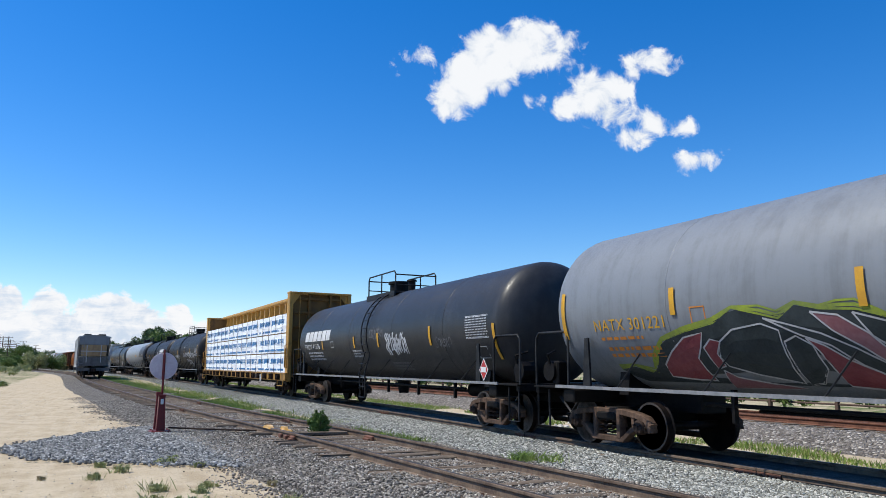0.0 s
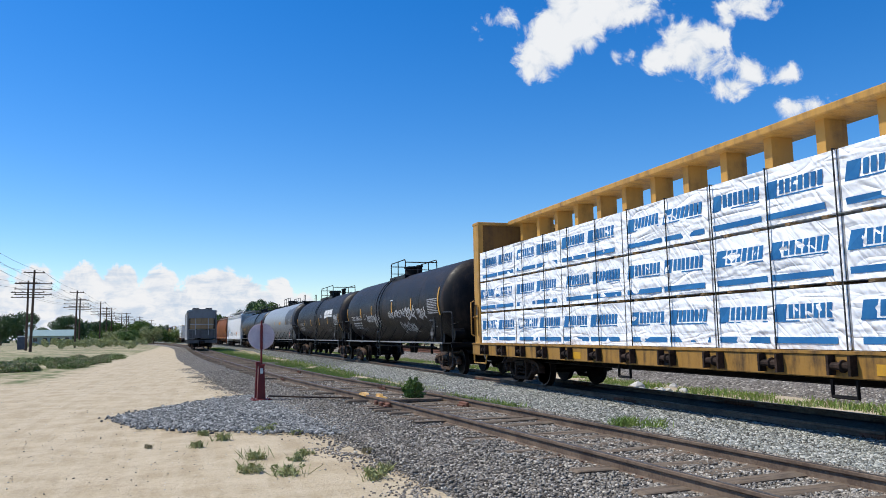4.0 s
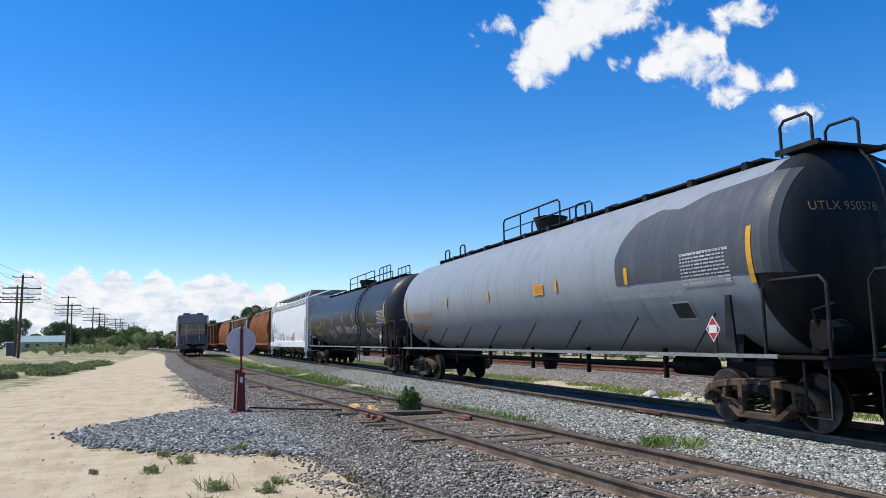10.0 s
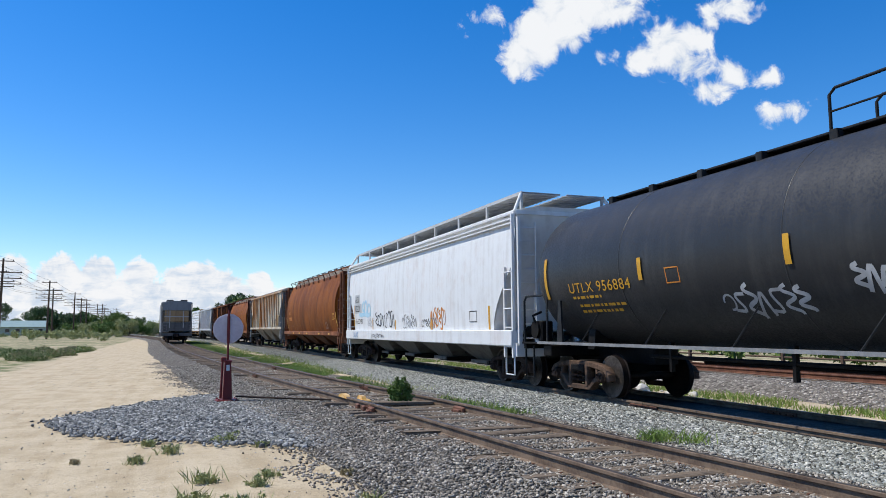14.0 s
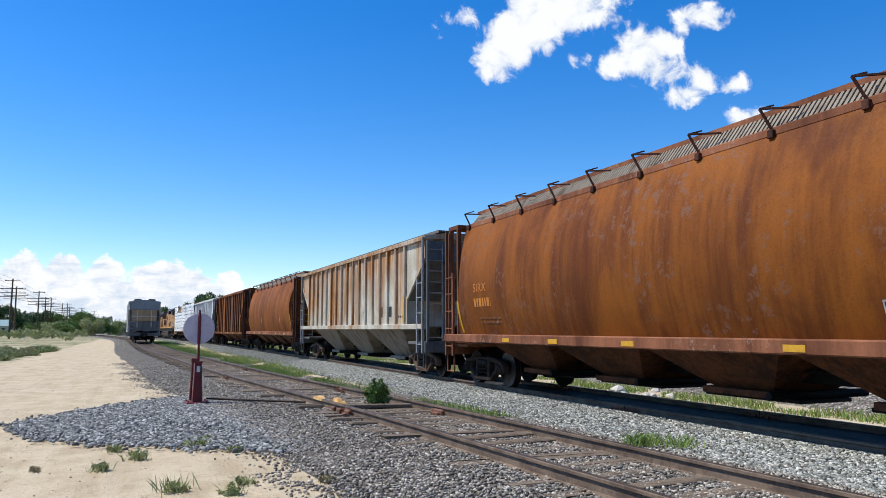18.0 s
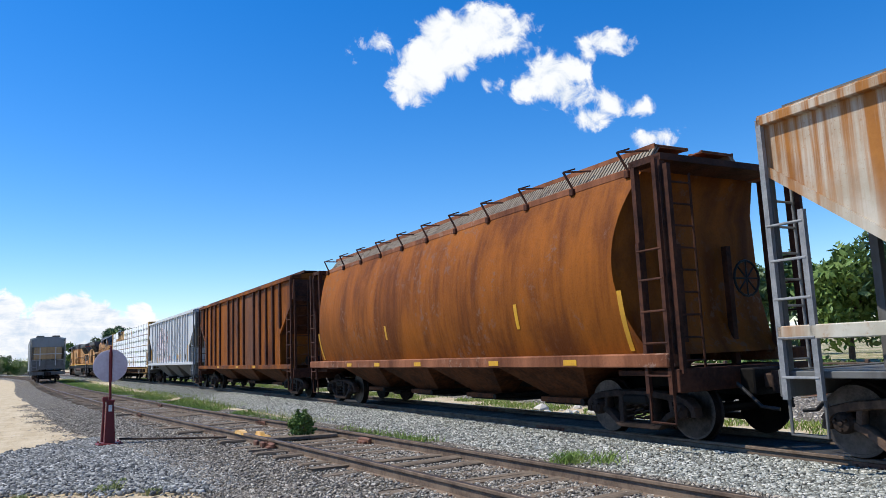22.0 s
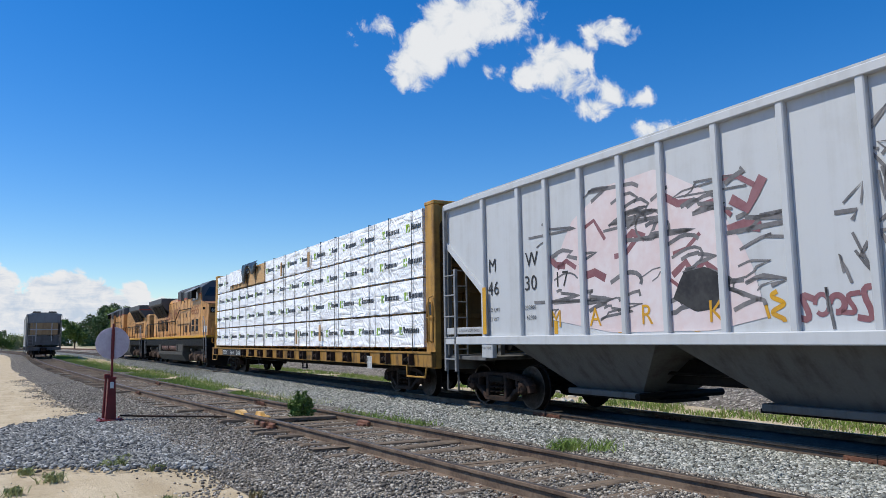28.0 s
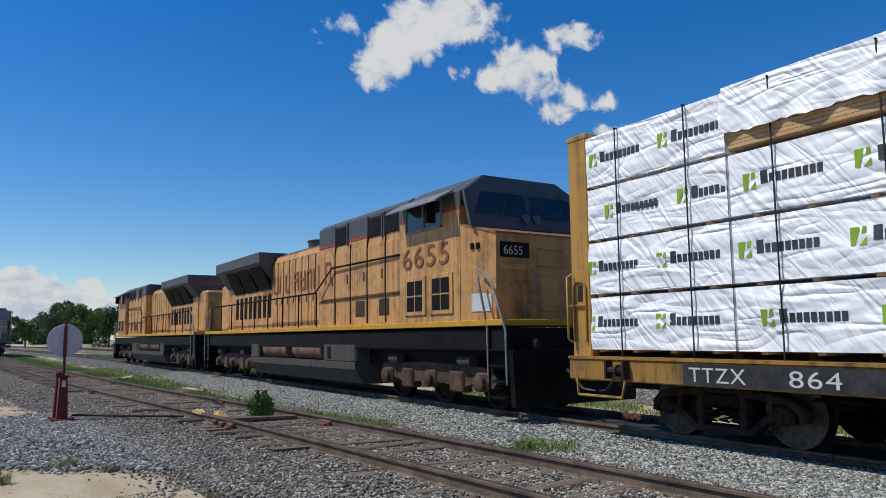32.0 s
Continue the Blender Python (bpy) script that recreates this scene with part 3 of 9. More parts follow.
# ---- ground ----
def ground_z(x, y):
    """Flat yard; the bed of the main track stands a little proud, the far side lies lower."""
    far = x - main_x(y)
    z = 0.0
    if far > 1.6:
        z = -0.32 * min(1.0, (far - 1.6) / 1.6)
    return z + 0.03 * noise.noise(Vector((x * 0.35, y * 0.35, 0))) + (0.25 * noise.noise(Vector((x * 0.02, y * 0.02, 3))) if abs(x) + abs(y) > 70 else 0)


def ground_material():
    m = bpy.data.materials.new("ground_earth")
    m.use_nodes = True
    n = Nodes(m.node_tree)
    out, bsdf = n.add("ShaderNodeOutputMaterial"), n.add("ShaderNodeBsdfPrincipled")
    at = n.add("ShaderNodeTexCoord").outputs["Object"]
    big, mid, fine = n.noise(at, 0.16, 5.0, 0.6), n.noise(at, 1.3, 5.0, 0.62), n.noise(at, 22.0, 5.0, 0.65)
    ruts = n.noise(n.scaled(at, (2.4, 0.16, 1.0)), 1.6, 5.0, 0.6)
    sand = n.mix(n.step(mid, 0.35, 0.66), (0.42, 0.328, 0.205), (0.54, 0.44, 0.295))
    sand = n.mix(n.math("MULTIPLY", n.step(ruts, 0.42, 0.62), 0.35), sand, (0.60, 0.505, 0.36))
    speck = n.noise(at, 75.0, 3.0, 0.7)
    clods = n.noise(at, 7.0, 6.0, 0.7)
    sand = n.mix(n.math("MULTIPLY", n.step(clods, 0.50, 0.66), 0.45), sand, (0.36, 0.285, 0.195))
    sand = n.mix(n.math("MULTIPLY", n.step(fine, 0.55, 0.72), 0.6), sand, (0.27, 0.205, 0.135))
    sand = n.mix(n.math("MULTIPLY", n.step(speck, 0.58, 0.68), 0.7), sand, (0.20, 0.165, 0.12))
    sand = n.mix(n.math("MULTIPLY", n.step(speck, 0.42, 0.32), 0.6), sand, (0.70, 0.62, 0.49))
    scrub = n.mix(n.step(mid, 0.42, 0.60), (0.10, 0.135, 0.04), (0.33, 0.275, 0.16))
    split = n.add("ShaderNodeSeparateXYZ")
    n.put(at, split.inputs[0])
    x, y = split.outputs[0], split.outputs[1]
    # the sandy road runs along the yard and widens towards the crossing
    edge = n.math("MULTIPLY", n.math("SUBTRACT", mid, 0.5), 2.2)
    left = n.math("ADD", n.math("SUBTRACT", n.math("ADD", x, n.math("MULTIPLY", y, 0.008)), -4.6), edge)
    near = n.math("SUBTRACT", 31.0, n.math("ADD", y, n.math("MULTIPLY", edge, 2.0)))
    road = n.math("MAXIMUM", n.step(left, -0.4, 0.4), n.step(near, -1.2, 1.2))
    yard_right = n.step(n.math("ADD", n.math("ADD", x, n.math("MULTIPLY", y, 0.012)), edge), 19.6, 18.2)
    bare = n.step(n.math("ADD", n.math("MULTIPLY", big, 0.7), n.math("MULTIPLY", mid, 0.3)), 0.42, 0.58)
    colour = n.mix(n.math("MULTIPLY", bare, 0.72), scrub, sand)
    colour = n.mix(n.math("MULTIPLY", road, yard_right), colour, sand)
    n.put(colour, bsdf.inputs["Base Color"])
    bsdf.inputs["Roughness"].default_value = 0.95
    bsdf.inputs["Specular IOR Level"].default_value = 0.2
    b = n.add("ShaderNodeBump")
    b.inputs["Strength"].default_value, b.inputs["Distance"].default_value = 0.7, 0.03
    n.link(n.math("ADD", n.math("ADD", fine, clods), n.math("ADD", mid, n.math("MULTIPLY", ruts, 0.5))), b.inputs["Height"])
    n.link(b.outputs[0], bsdf.inputs["Normal"])
    n.link(bsdf.outputs[0], out.inputs[0])
    MATS["ground_earth"] = m


ground_material()


def build_ground():
    def marks(lo, hi, step, far):
        inner = list(np.arange(lo, hi + step / 2, step))
        out, k = [], step
        a, b = [inner[0]], [inner[-1]]
        while b[-1] < far:
            k *= 1.35
            a.append(a[-1] - k), b.append(b[-1] + k)
        return sorted(set(a[1:] + inner + b[1:]))

    xs, ys = marks(-14, 26, 0.4, 3000), marks(-8, 60, 0.5, 4200)
    g = Geo()
    g.v = [(x, y, ground_z(x, y)) for y in ys for x in xs]
    w = len(xs)
    g.f = [(j * w + i, j * w + i + 1, (j + 1) * w + i + 1, (j + 1) * w + i) for j in range(len(ys) - 1) for i in range(w - 1)]
    solid("ground", g, "ground_earth", "pale sandy yard with tyre ruts and scrub beside the tracks", "ground", kind="structure", smooth=60)


build_ground()



def scatter_stones(name, material, label, places, lo, hi, seed, flat=0.7):
    """Crushed stones joined into one mesh: places give (x, y, z)."""
    rng = np.random.default_rng(seed)
    base = np.array([(-1, -1, -0.7), (1, -0.9, -0.8), (0.9, 1, -0.7), (-1, 0.9, -0.8), (-0.7, -0.6, 0.8), (0.6, -0.7, 0.6), (0.75, 0.6, 0.9), (-0.6, 0.7, 0.6)], float)
    quads = np.array([(0, 3, 2, 1), (4, 5, 6, 7), (0, 1, 5, 4), (1, 2, 6, 5), (2, 3, 7, 6), (3, 0, 4, 7)])
    P = np.array(places, float)
    k = len(P)
    v = base[None] * rng.uniform(0.6, 1.25, (k, 8, 3)) * rng.uniform(lo, hi, (k, 1, 1)) * 0.5 * np.stack([rng.uniform(0.8, 1.75, k), rng.uniform(0.5, 0.95, k), rng.uniform(0.6, 1.0, k) * flat / 0.7], 1)[:, None]
    a, t = rng.uniform(0, 2 * np.pi, k), rng.uniform(-0.6, 0.6, k)
    ca, sa, ct, st = np.cos(a)[:, None], np.sin(a)[:, None], np.cos(t)[:, None], np.sin(t)[:, None]
    x, y, z = v[..., 0], v[..., 1], v[..., 2]
    y, z = y * ct - z * st, y * st + z * ct
    x, y = x * ca - y * sa, x * sa + y * ca
    v = np.stack([x, y, z], -1) + P[:, None]
    f = (quads[None] + 8 * np.arange(k)[:, None, None]).reshape(-1)
    me = bpy.data.meshes.new(name)
    me.vertices.add(k * 8), me.loops.add(len(f)), me.polygons.add(k * 6)
    me.vertices.foreach_set("co", v.ravel())
    me.loops.foreach_set("vertex_index", f)
    me.polygons.foreach_set("loop_start", np.arange(0, len(f), 4))
    me.update(calc_edges=True)
    me.validate()
    me.materials.append(MATS[material])
    ob = new(name, me)
    return tagged(ob, label, "gravel", kind="stuff")


def bed(name, material, label, centre, profile, y0, y1, step, m_label="trackbed"):
    """A strip of ballast of a given cross-section, with an uneven face. profile: (across, z)."""
    g = Geo()
    ys = np.arange(y0, y1 + step / 2, step)
    w = len(profile)
    for y in ys:
        for k, (a, z) in enumerate(profile):
            j = 0.02 * noise.noise(Vector((a * 2.1 + 40, y * 1.3, 7)))
            edge = 0.25 * noise.noise(Vector((a * 0.3, y * 0.4, 2))) if k in (0, w - 1) else 0
            g.v.append((centre(y) + a + edge, y, z + (j if 0 < k < w - 1 else 0)))
    g.f = [(j * w + i, j * w + i + 1, (j + 1) * w + i + 1, (j + 1) * w + i) for j in range(len(ys) - 1) for i in range(w - 1)]
    return solid(name, g, material, label, m_label, kind="structure", smooth=50)


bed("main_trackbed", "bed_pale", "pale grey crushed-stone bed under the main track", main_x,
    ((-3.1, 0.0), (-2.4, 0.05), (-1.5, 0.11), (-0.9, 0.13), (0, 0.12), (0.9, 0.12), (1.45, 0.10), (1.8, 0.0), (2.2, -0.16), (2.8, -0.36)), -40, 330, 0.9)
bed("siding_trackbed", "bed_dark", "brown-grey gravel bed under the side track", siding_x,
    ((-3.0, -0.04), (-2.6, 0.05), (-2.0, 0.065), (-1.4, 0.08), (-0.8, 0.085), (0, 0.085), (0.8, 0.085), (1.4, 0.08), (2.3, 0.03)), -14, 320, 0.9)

# near-black strip under the cars: the train's shadow is painted into its colour
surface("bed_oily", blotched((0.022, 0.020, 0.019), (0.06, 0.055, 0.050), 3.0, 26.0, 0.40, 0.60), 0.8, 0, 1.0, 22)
bed("oily_trackbed", "bed_oily", "stone between the rails of the main track, coloured near black for the train's shadow", main_x,
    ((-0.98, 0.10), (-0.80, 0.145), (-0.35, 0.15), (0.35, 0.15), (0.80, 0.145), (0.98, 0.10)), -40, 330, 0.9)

# a tongue of fresh bluish gravel round the switch stand
g = Geo()
ring = [(-0.6, 16.4), (0.1, 14.5), (1.1, 13.4), (2.5, 12.6), (3.6, 11.7), (4.6, 13.5), (4.3, 18), (3.4, 20.4), (2.35, 20.9), (1.5, 20.0), (0.4, 18.4)]
mid = (2.4, 16.8)
for k in range(6):
    s = 1 - k / 6
    for x, y in ring:
        px, py = mid[0] + (x - mid[0]) * s, mid[1] + (y - mid[1]) * s
        g.v.append((px, py, 0.085 * (1 - s) ** 0.6 - 0.025 + 0.03 * noise.noise(Vector((px * 2, py * 2, 5)))))
m = len(ring)
g.f = [(k * m + i, k * m + (i + 1) % m, (k + 1) * m + (i + 1) % m, (k + 1) * m + i) for k in range(5) for i in range(m)] + [tuple(range(5 * m, 6 * m))]
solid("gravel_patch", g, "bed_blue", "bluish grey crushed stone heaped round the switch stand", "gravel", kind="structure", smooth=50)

rng = random.Random(5)


def strewn(count, y0, y1, x_at, near_bias=1.6, z_at=None):
    out = []
    for _ in range(count):
        y = y0 + (y1 - y0) * rng.random() ** near_bias
        x = x_at(y)
        out.append((x, y, z_at(x, y)))
    return out


def main_bed_z(x, y):
    return float(np.interp(x - main_x(y), (-3.4, -3.1, -2.4, -1.5, -0.9, 1), (0.0, 0.0, 0.05, 0.11, 0.13, 0.13))) + 0.014


def siding_bed_z(x, y):
    return float(np.interp(x - siding_x(y), (-3.4, -3.0, -2.6, -2.0, -1.4, -0.8, 0.8, 1.4, 2.3), (0.0, 0.0, 0.05, 0.065, 0.08, 0.085, 0.085, 0.08, 0.03))) + 0.012


scatter_stones("ballast", "ballast_pale", "pale grey crushed stone between the two tracks",
               strewn(60000, 4.5, 38, lambda y: main_x(y) + rng.uniform(-3.0, -0.85), 1.9, main_bed_z), 0.020, 0.050, 1)
scatter_stones("ballast", "ballast_dark", "brown-grey gravel strewn over the side track",
               strewn(60000, 4.5, 36, lambda y: siding_x(y) + rng.uniform(-2.75 + rng.gauss(0, 0.12), 1.7), 1.9, siding_bed_z), 0.016, 0.040, 2)


def tongue():
    out = []
    while len(out) < 19000:
        x, y = rng.uniform(-0.9, 4.6), rng.uniform(12.0, 22.2)
        inside = False
        for (x0, y0), (x1, y1) in zip(ring, ring[1:] + ring[:1]):
            if (y0 > y) != (y1 > y) and x < x0 + (y - y0) * (x1 - x0) / (y1 - y0):
                inside = not inside
        if inside:
            out.append((x + rng.gauss(0, 0.12), y + rng.gauss(0, 0.2), 0.05 if inside else 0.02))
    return out


scatter_stones("ballast", "ballast_dark", "stray gravel along the edge of the side track's bed",
               strewn(5200, 6, 42, lambda y: siding_x(y) - 2.75 - abs(rng.gauss(0, 0.28)) + 0.2 * math.sin(1.7 * y) + 0.12 * math.sin(4.1 * y), 1.5, lambda x, y: 0.012), 0.014, 0.036, 7)
scatter_stones("gravel", "ballast_blue", "fresh bluish crushed stone round the switch stand", tongue(), 0.026, 0.062, 3)
scatter_stones("pebbles", "ballast_pale", "small pale pebbles strewn over the sandy yard",
               strewn(4200, 6, 40, lambda y: rng.uniform(-8, 3.8), 2.2, lambda x, y: 0.005), 0.006, 0.020, 4)
scatter_stones("ballast", "ballast_pale", "pale stones beyond the main track", strewn(3000, 5, 40, lambda y: main_x(y) + 0.9 + abs(rng.gauss(0, 0.7)), 1.6,
               lambda x, y: max(ground_z(x, y), float(np.interp(x - main_x(y), (0.9, 1.45, 1.8, 2.2, 2.8), (0.12, 0.10, 0.0, -0.16, -0.36)))) + 0.01), 0.035, 0.07, 6)


# ---- tracks ----
RAIL = ((-0.069, 0.0), (0.069, 0.0), (0.069, 0.012), (0.012, 0.032), (0.010, 0.122), (0.037, 0.136), (0.037, 0.166), (0.028, 0.172), (-0.028, 0.172), (-0.037, 0.166), (-0.037, 0.136), (-0.010, 0.122), (-0.012, 0.032), (-0.069, 0.012))


def rail_geo(centre, shift, y0, y1, step, top=RAIL_Z):
    g, w = Geo(), len(RAIL)
    ys = np.arange(y0, y1 + step / 2, step)
    for y in ys:
        for a, z in RAIL:
            g.v.append((centre(y) + shift + a, y, top - 0.172 + z))
    g.f = [(j * w + i, j * w + (i + 1) % w, (j + 1) * w + (i + 1) % w, (j + 1) * w + i) for j in range(len(ys) - 1) for i in range(w)]
    return g


def head_geo(centre, shift, y0, y1, step, top=RAIL_Z):
    g = Geo()
    ys = np.arange(y0, y1 + step / 2, step)
    for y in ys:
        for a in (-0.024, 0.024):
            g.v.append((centre(y) + shift + a, y, top + 0.002))
    g.f = [(2 * j, 2 * j + 1, 2 * j + 3, 2 * j + 2) for j in range(len(ys) - 1)]
    return g


def tie_meshes(count, length, seed):
    r = random.Random(seed)
    out = []
    for k in range(count):
        g = Geo().box(-length / 2, length / 2, -0.115, 0.115, -0.15, 0.0, 0.02)
        g.bent(lambda x, y, z: (x + r.uniform(-0.03, 0.03), y + r.uniform(-0.018, 0.018), z + r.uniform(-0.012, 0.008)))
        out.append(g.mesh("tie", "tie_wood"))
    return out


def lay_track(name, label, centre, y0, y1, near0, near1, spacing, seed, side, tie_top, joints):
    track = thing(name, label, "railway track", kind="structure")
    for shift in (-HALF, HALF):
        rail = part("rail", rail_geo(centre, shift, y0, y1, 1.5), side, track, "steel rail with a darker strip along its head")
        # strip along the head, darker than the rail's sides
        part("rail_head", head_geo(centre, shift, y0, y1, 1.5), "rail_head", rail)
        for y in joints:
            yy = y + (0 if shift < 0 else 4.6)
            c = centre(yy) + shift
            bar = Geo().box(c - 0.038, c - 0.014, yy - 0.42, yy + 0.42, RAIL_Z - 0.135, RAIL_Z - 0.045, 0.006)
            for k in range(6):
                b = yy - 0.35 + 0.14 * k
                bar.lathe([(c - 0.075, 0.016), (c - 0.04, 0.018)], "x", (0, b, RAIL_Z - 0.09), 6)
            part("joint_bar", bar, "rail_rust", rail)
            part("rail_gap", Geo().box(c - 0.040, c + 0.040, yy - 0.006, yy + 0.006, RAIL_Z - 0.17, RAIL_Z + 0.003), "frame_black", rail)
    r = random.Random(seed)
    meshes = tie_meshes(8, 2.55, seed)
    plates = Geo()
    spikes = Geo()
    y = near0
    while y < near1:
        tie = new("tie", meshes[r.randrange(8)])
        tie.parent = track
        tie.matrix_basis = pose(centre(y) + r.uniform(-0.06, 0.06), y, tie_top + r.uniform(-0.025, 0.014), 0, r.uniform(-1.2, 1.2), r.uniform(-3.5, 3.5))
        for shift in (-HALF, HALF):
            c = centre(y) + shift
            plates.box(c - 0.17, c + 0.17, y - 0.09, y + 0.09, RAIL_Z - 0.19, RAIL_Z - 0.168)
            for a in (-0.085, 0.085):
                spikes.box(c + a - 0.012, c + a + 0.012, y - 0.06, y - 0.035, RAIL_Z - 0.17, RAIL_Z - 0.135)
        y += spacing + r.uniform(-0.04, 0.04)
    tagged(part("tie_plate_rows", plates, "rail_rust", track), kind="stuff")
    tagged(part("spike_rows", spikes, "rail_rust", track), kind="stuff")
    rest = Geo()
    while y < y1 - 100:
        c = centre(y)
        rest.box(c - 1.27, c + 1.27, y - 0.11, y + 0.11, tie_top - 0.1, tie_top)
        y += spacing
    tagged(part("far_ties", rest, "tie_wood", track), kind="stuff")
    return track


lay_track("main_track", "main track of steel rails on timber ties in pale ballast", main_x, -40, 330, 2, 62, 0.53, 1, "rail_side", 0.11, (7.2, 13.5, 22, 33))
lay_track("side_track", "worn side track of rusty rails on weathered ties", siding_x, -14, 310, 2, 75, 0.56, 2, "rail_side", 0.118, (15.4, 26))


def far_track_x(y):
    return main_x(y) + 9.4


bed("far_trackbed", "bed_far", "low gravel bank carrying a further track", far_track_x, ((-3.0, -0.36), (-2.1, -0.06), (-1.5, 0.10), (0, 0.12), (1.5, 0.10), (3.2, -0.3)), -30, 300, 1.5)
far = thing("far_track", "further track of dull steel rails on a gravel bank", "railway track", kind="structure")
for shift in (-HALF, HALF):
    part("rail", rail_geo(far_track_x, shift, -30, 300, 3.0, 0.29), "rail_rust", far)
rest = Geo()
for k in range(420):
    y = -20 + 0.56 * k
    rest.box(far_track_x(y) - 1.27, far_track_x(y) + 1.27, y - 0.11, y + 0.11, 0.01, 0.125)
tagged(part("far_ties", rest, "tie_wood", far), kind="stuff")


# ---- rolling stock: x across (the yard side is -x), y along, z from the rail head ----
KNOTS = (0, 4, 8, 12, 16, 20, 24, 28, 32)
SPEED = (8.35, 8.34, 8.31, 7.94, 7.94, 7.64, 7.55, 7.44, 7.24)


def gone(t):
    """Metres that the train has rolled since the start; the last moment stands still."""
    total, t = 0.0, min(t, 31.86)
    for (a, va), (b, vb) in zip(zip(KNOTS, SPEED), zip(KNOTS[1:], SPEED[1:])):
        if t <= a:
            break
        k = min(t, b) - a
        total += k * (va + va + (vb - va) * k / (b - a)) / 2
    return total


TRAIN = []      # (car, middle of the car along the train, half distance between its trucks)


def cast_bar(g, path, width, x0, x1):
    """A bar of a casting that follows a path in (y, z), with its outer edges cut back."""
    sides = []
    for i, (y, z) in enumerate(path):
        (a, b), (c, d) = path[max(0, i - 1)], path[min(len(path) - 1, i + 1)]
        q = math.hypot(c - a, d - b)
        sides.append((-(d - b) / q * width / 2, (c - a) / q * width / 2))
    for (p, o), (p2, o2) in zip(zip(path, sides), zip(path[1:], sides[1:])):
        ring = []
        for (y, z), (oy, oz) in ((p, o), (p2, o2)):
            for x, f in ((x0, 0.72), (x0 + 0.025, 1.0), (x1 - 0.025, 1.0), (x1, 0.72), (x1, -0.72), (x1 - 0.025, -1.0), (x0 + 0.025, -1.0), (x0, -0.72)):
                ring.append((x, y + oy * f, z + oz * f))
        g.add(ring, [tuple(range(7, -1, -1)), tuple(range(8, 16))] + [(k, (k + 1) % 8, 8 + (k + 1) % 8, 8 + k) for k in range(8)])


def truck(car, y, dusty=False):
    """A two-axle truck with cast side frames, springs and two wheelsets."""
    t = thing("truck", "", "")
    for key in ("label", "category"):
        if key in t:
            del t[key]
    t.parent = car
    t.matrix_basis = pose(0, y, 0)
    for sx in (-1, 1):
        x = sx * 0.99
        frame_geo = Geo()
        cast_bar(frame_geo, [(-1.13, 0.44), (-1.02, 0.55), (-0.80, 0.605), (-0.45, 0.645), (0.45, 0.645), (0.80, 0.605), (1.02, 0.55), (1.13, 0.44)], 0.115, x - 0.085, x + 0.085)
        cast_bar(frame_geo, [(-1.02, 0.39), (-0.78, 0.40), (-0.62, 0.33), (-0.42, 0.175), (0.42, 0.175), (0.62, 0.33), (0.78, 0.40), (1.02, 0.39)], 0.105, x - 0.08, x + 0.08)
        for a in (-1, 1):
            cast_bar(frame_geo, [(a * 0.33, 0.20), (a * 0.33, 0.62)], 0.12, x - 0.09, x + 0.09)
            cast_bar(frame_geo, [(a * 0.72, 0.37), (a * 0.69, 0.60)], 0.09, x - 0.07, x + 0.07)
            cast_bar(frame_geo, [(a * 1.10, 0.50), (a * 1.13, 0.34)], 0.10, x - 0.08, x + 0.08)
        part("side_frame", frame_geo, "truck_dust" if dusty else "truck_rust", t, "cast steel side frame caked in brown dust", 40)
        spring = Geo()
        for a in (-0.19, -0.0, 0.19):
            pts = [(x + 0.075 * math.cos(w * 0.9), a + 0.075 * math.sin(w * 0.9), 0.26 + 0.0125 * w) for w in range(22)]
            spring.tube(pts, 0.017, 5)
        part("spring", spring, "truck_rust", t, "coil springs", 40)
        bolster = Geo().box(x - 0.11, x + 0.11, -0.27, 0.27, 0.49, 0.64, 0.03)
        part("bolster_end", bolster, "frame_black", t)
        for a in (-0.89, 0.89):
            cap = Geo().lathe([(x, 0.125), (x + sx * 0.10, 0.125), (x + sx * 0.13, 0.10), (x + sx * 0.135, 0.03), (x + sx * 0.15, 0.028)], "x", (0, a, 0.42), 14)
            for k in range(3):
                w = 2.1 * k + 0.5
                cap.lathe([(x + sx * 0.12, 0.02), (x + sx * 0.16, 0.02)], "x", (0, a + 0.075 * math.cos(w), 0.42 + 0.075 * math.sin(w)), 6)
            part("bearing_cap", cap, "truck_rust", t, "rusty axle-box end cap", 40)
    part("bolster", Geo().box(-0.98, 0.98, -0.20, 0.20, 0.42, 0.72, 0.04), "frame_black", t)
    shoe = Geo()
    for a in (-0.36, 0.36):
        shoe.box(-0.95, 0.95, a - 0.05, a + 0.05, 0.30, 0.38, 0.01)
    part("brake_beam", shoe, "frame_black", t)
    for a in (-0.89, 0.89):
        w = Geo()
        for sx in (-1, 1):
            x = sx * HALF
            s = -sx
            w.lathe([(x + s * 0.07, 0.10), (x + s * 0.07, 0.34), (x + s * 0.075, 0.445), (x + s * 0.05, 0.455), (x + s * 0.035, 0.425), (x - s * 0.065, 0.415),
                     (x - s * 0.065, 0.345), (x - s * 0.02, 0.32), (x - s * 0.02, 0.16), (x - s * 0.07, 0.12), (x - s * 0.07, 0.08)], "x", (0, 0, 0), 36)
        w.lathe([(-0.95, 0.075), (0.95, 0.075)], "x", (0, 0, 0), 12)
        wheelset = part("wheelset", w, "wheel_steel", t, "pair of steel wheels on an axle", 35)
        wheelset.matrix_basis = pose(0, a, 0.42)
        for sx in (-1, 1):
            rim = Geo()
            x = sx * (HALF + 0.068)
            rim.lathe([(x, 0.375), (x + sx * 0.003, 0.377), (x + sx * 0.003, 0.412), (x, 0.413)], "x", (0, 0, 0), 36)
            for k in range(4):
                q = math.pi / 2 * k
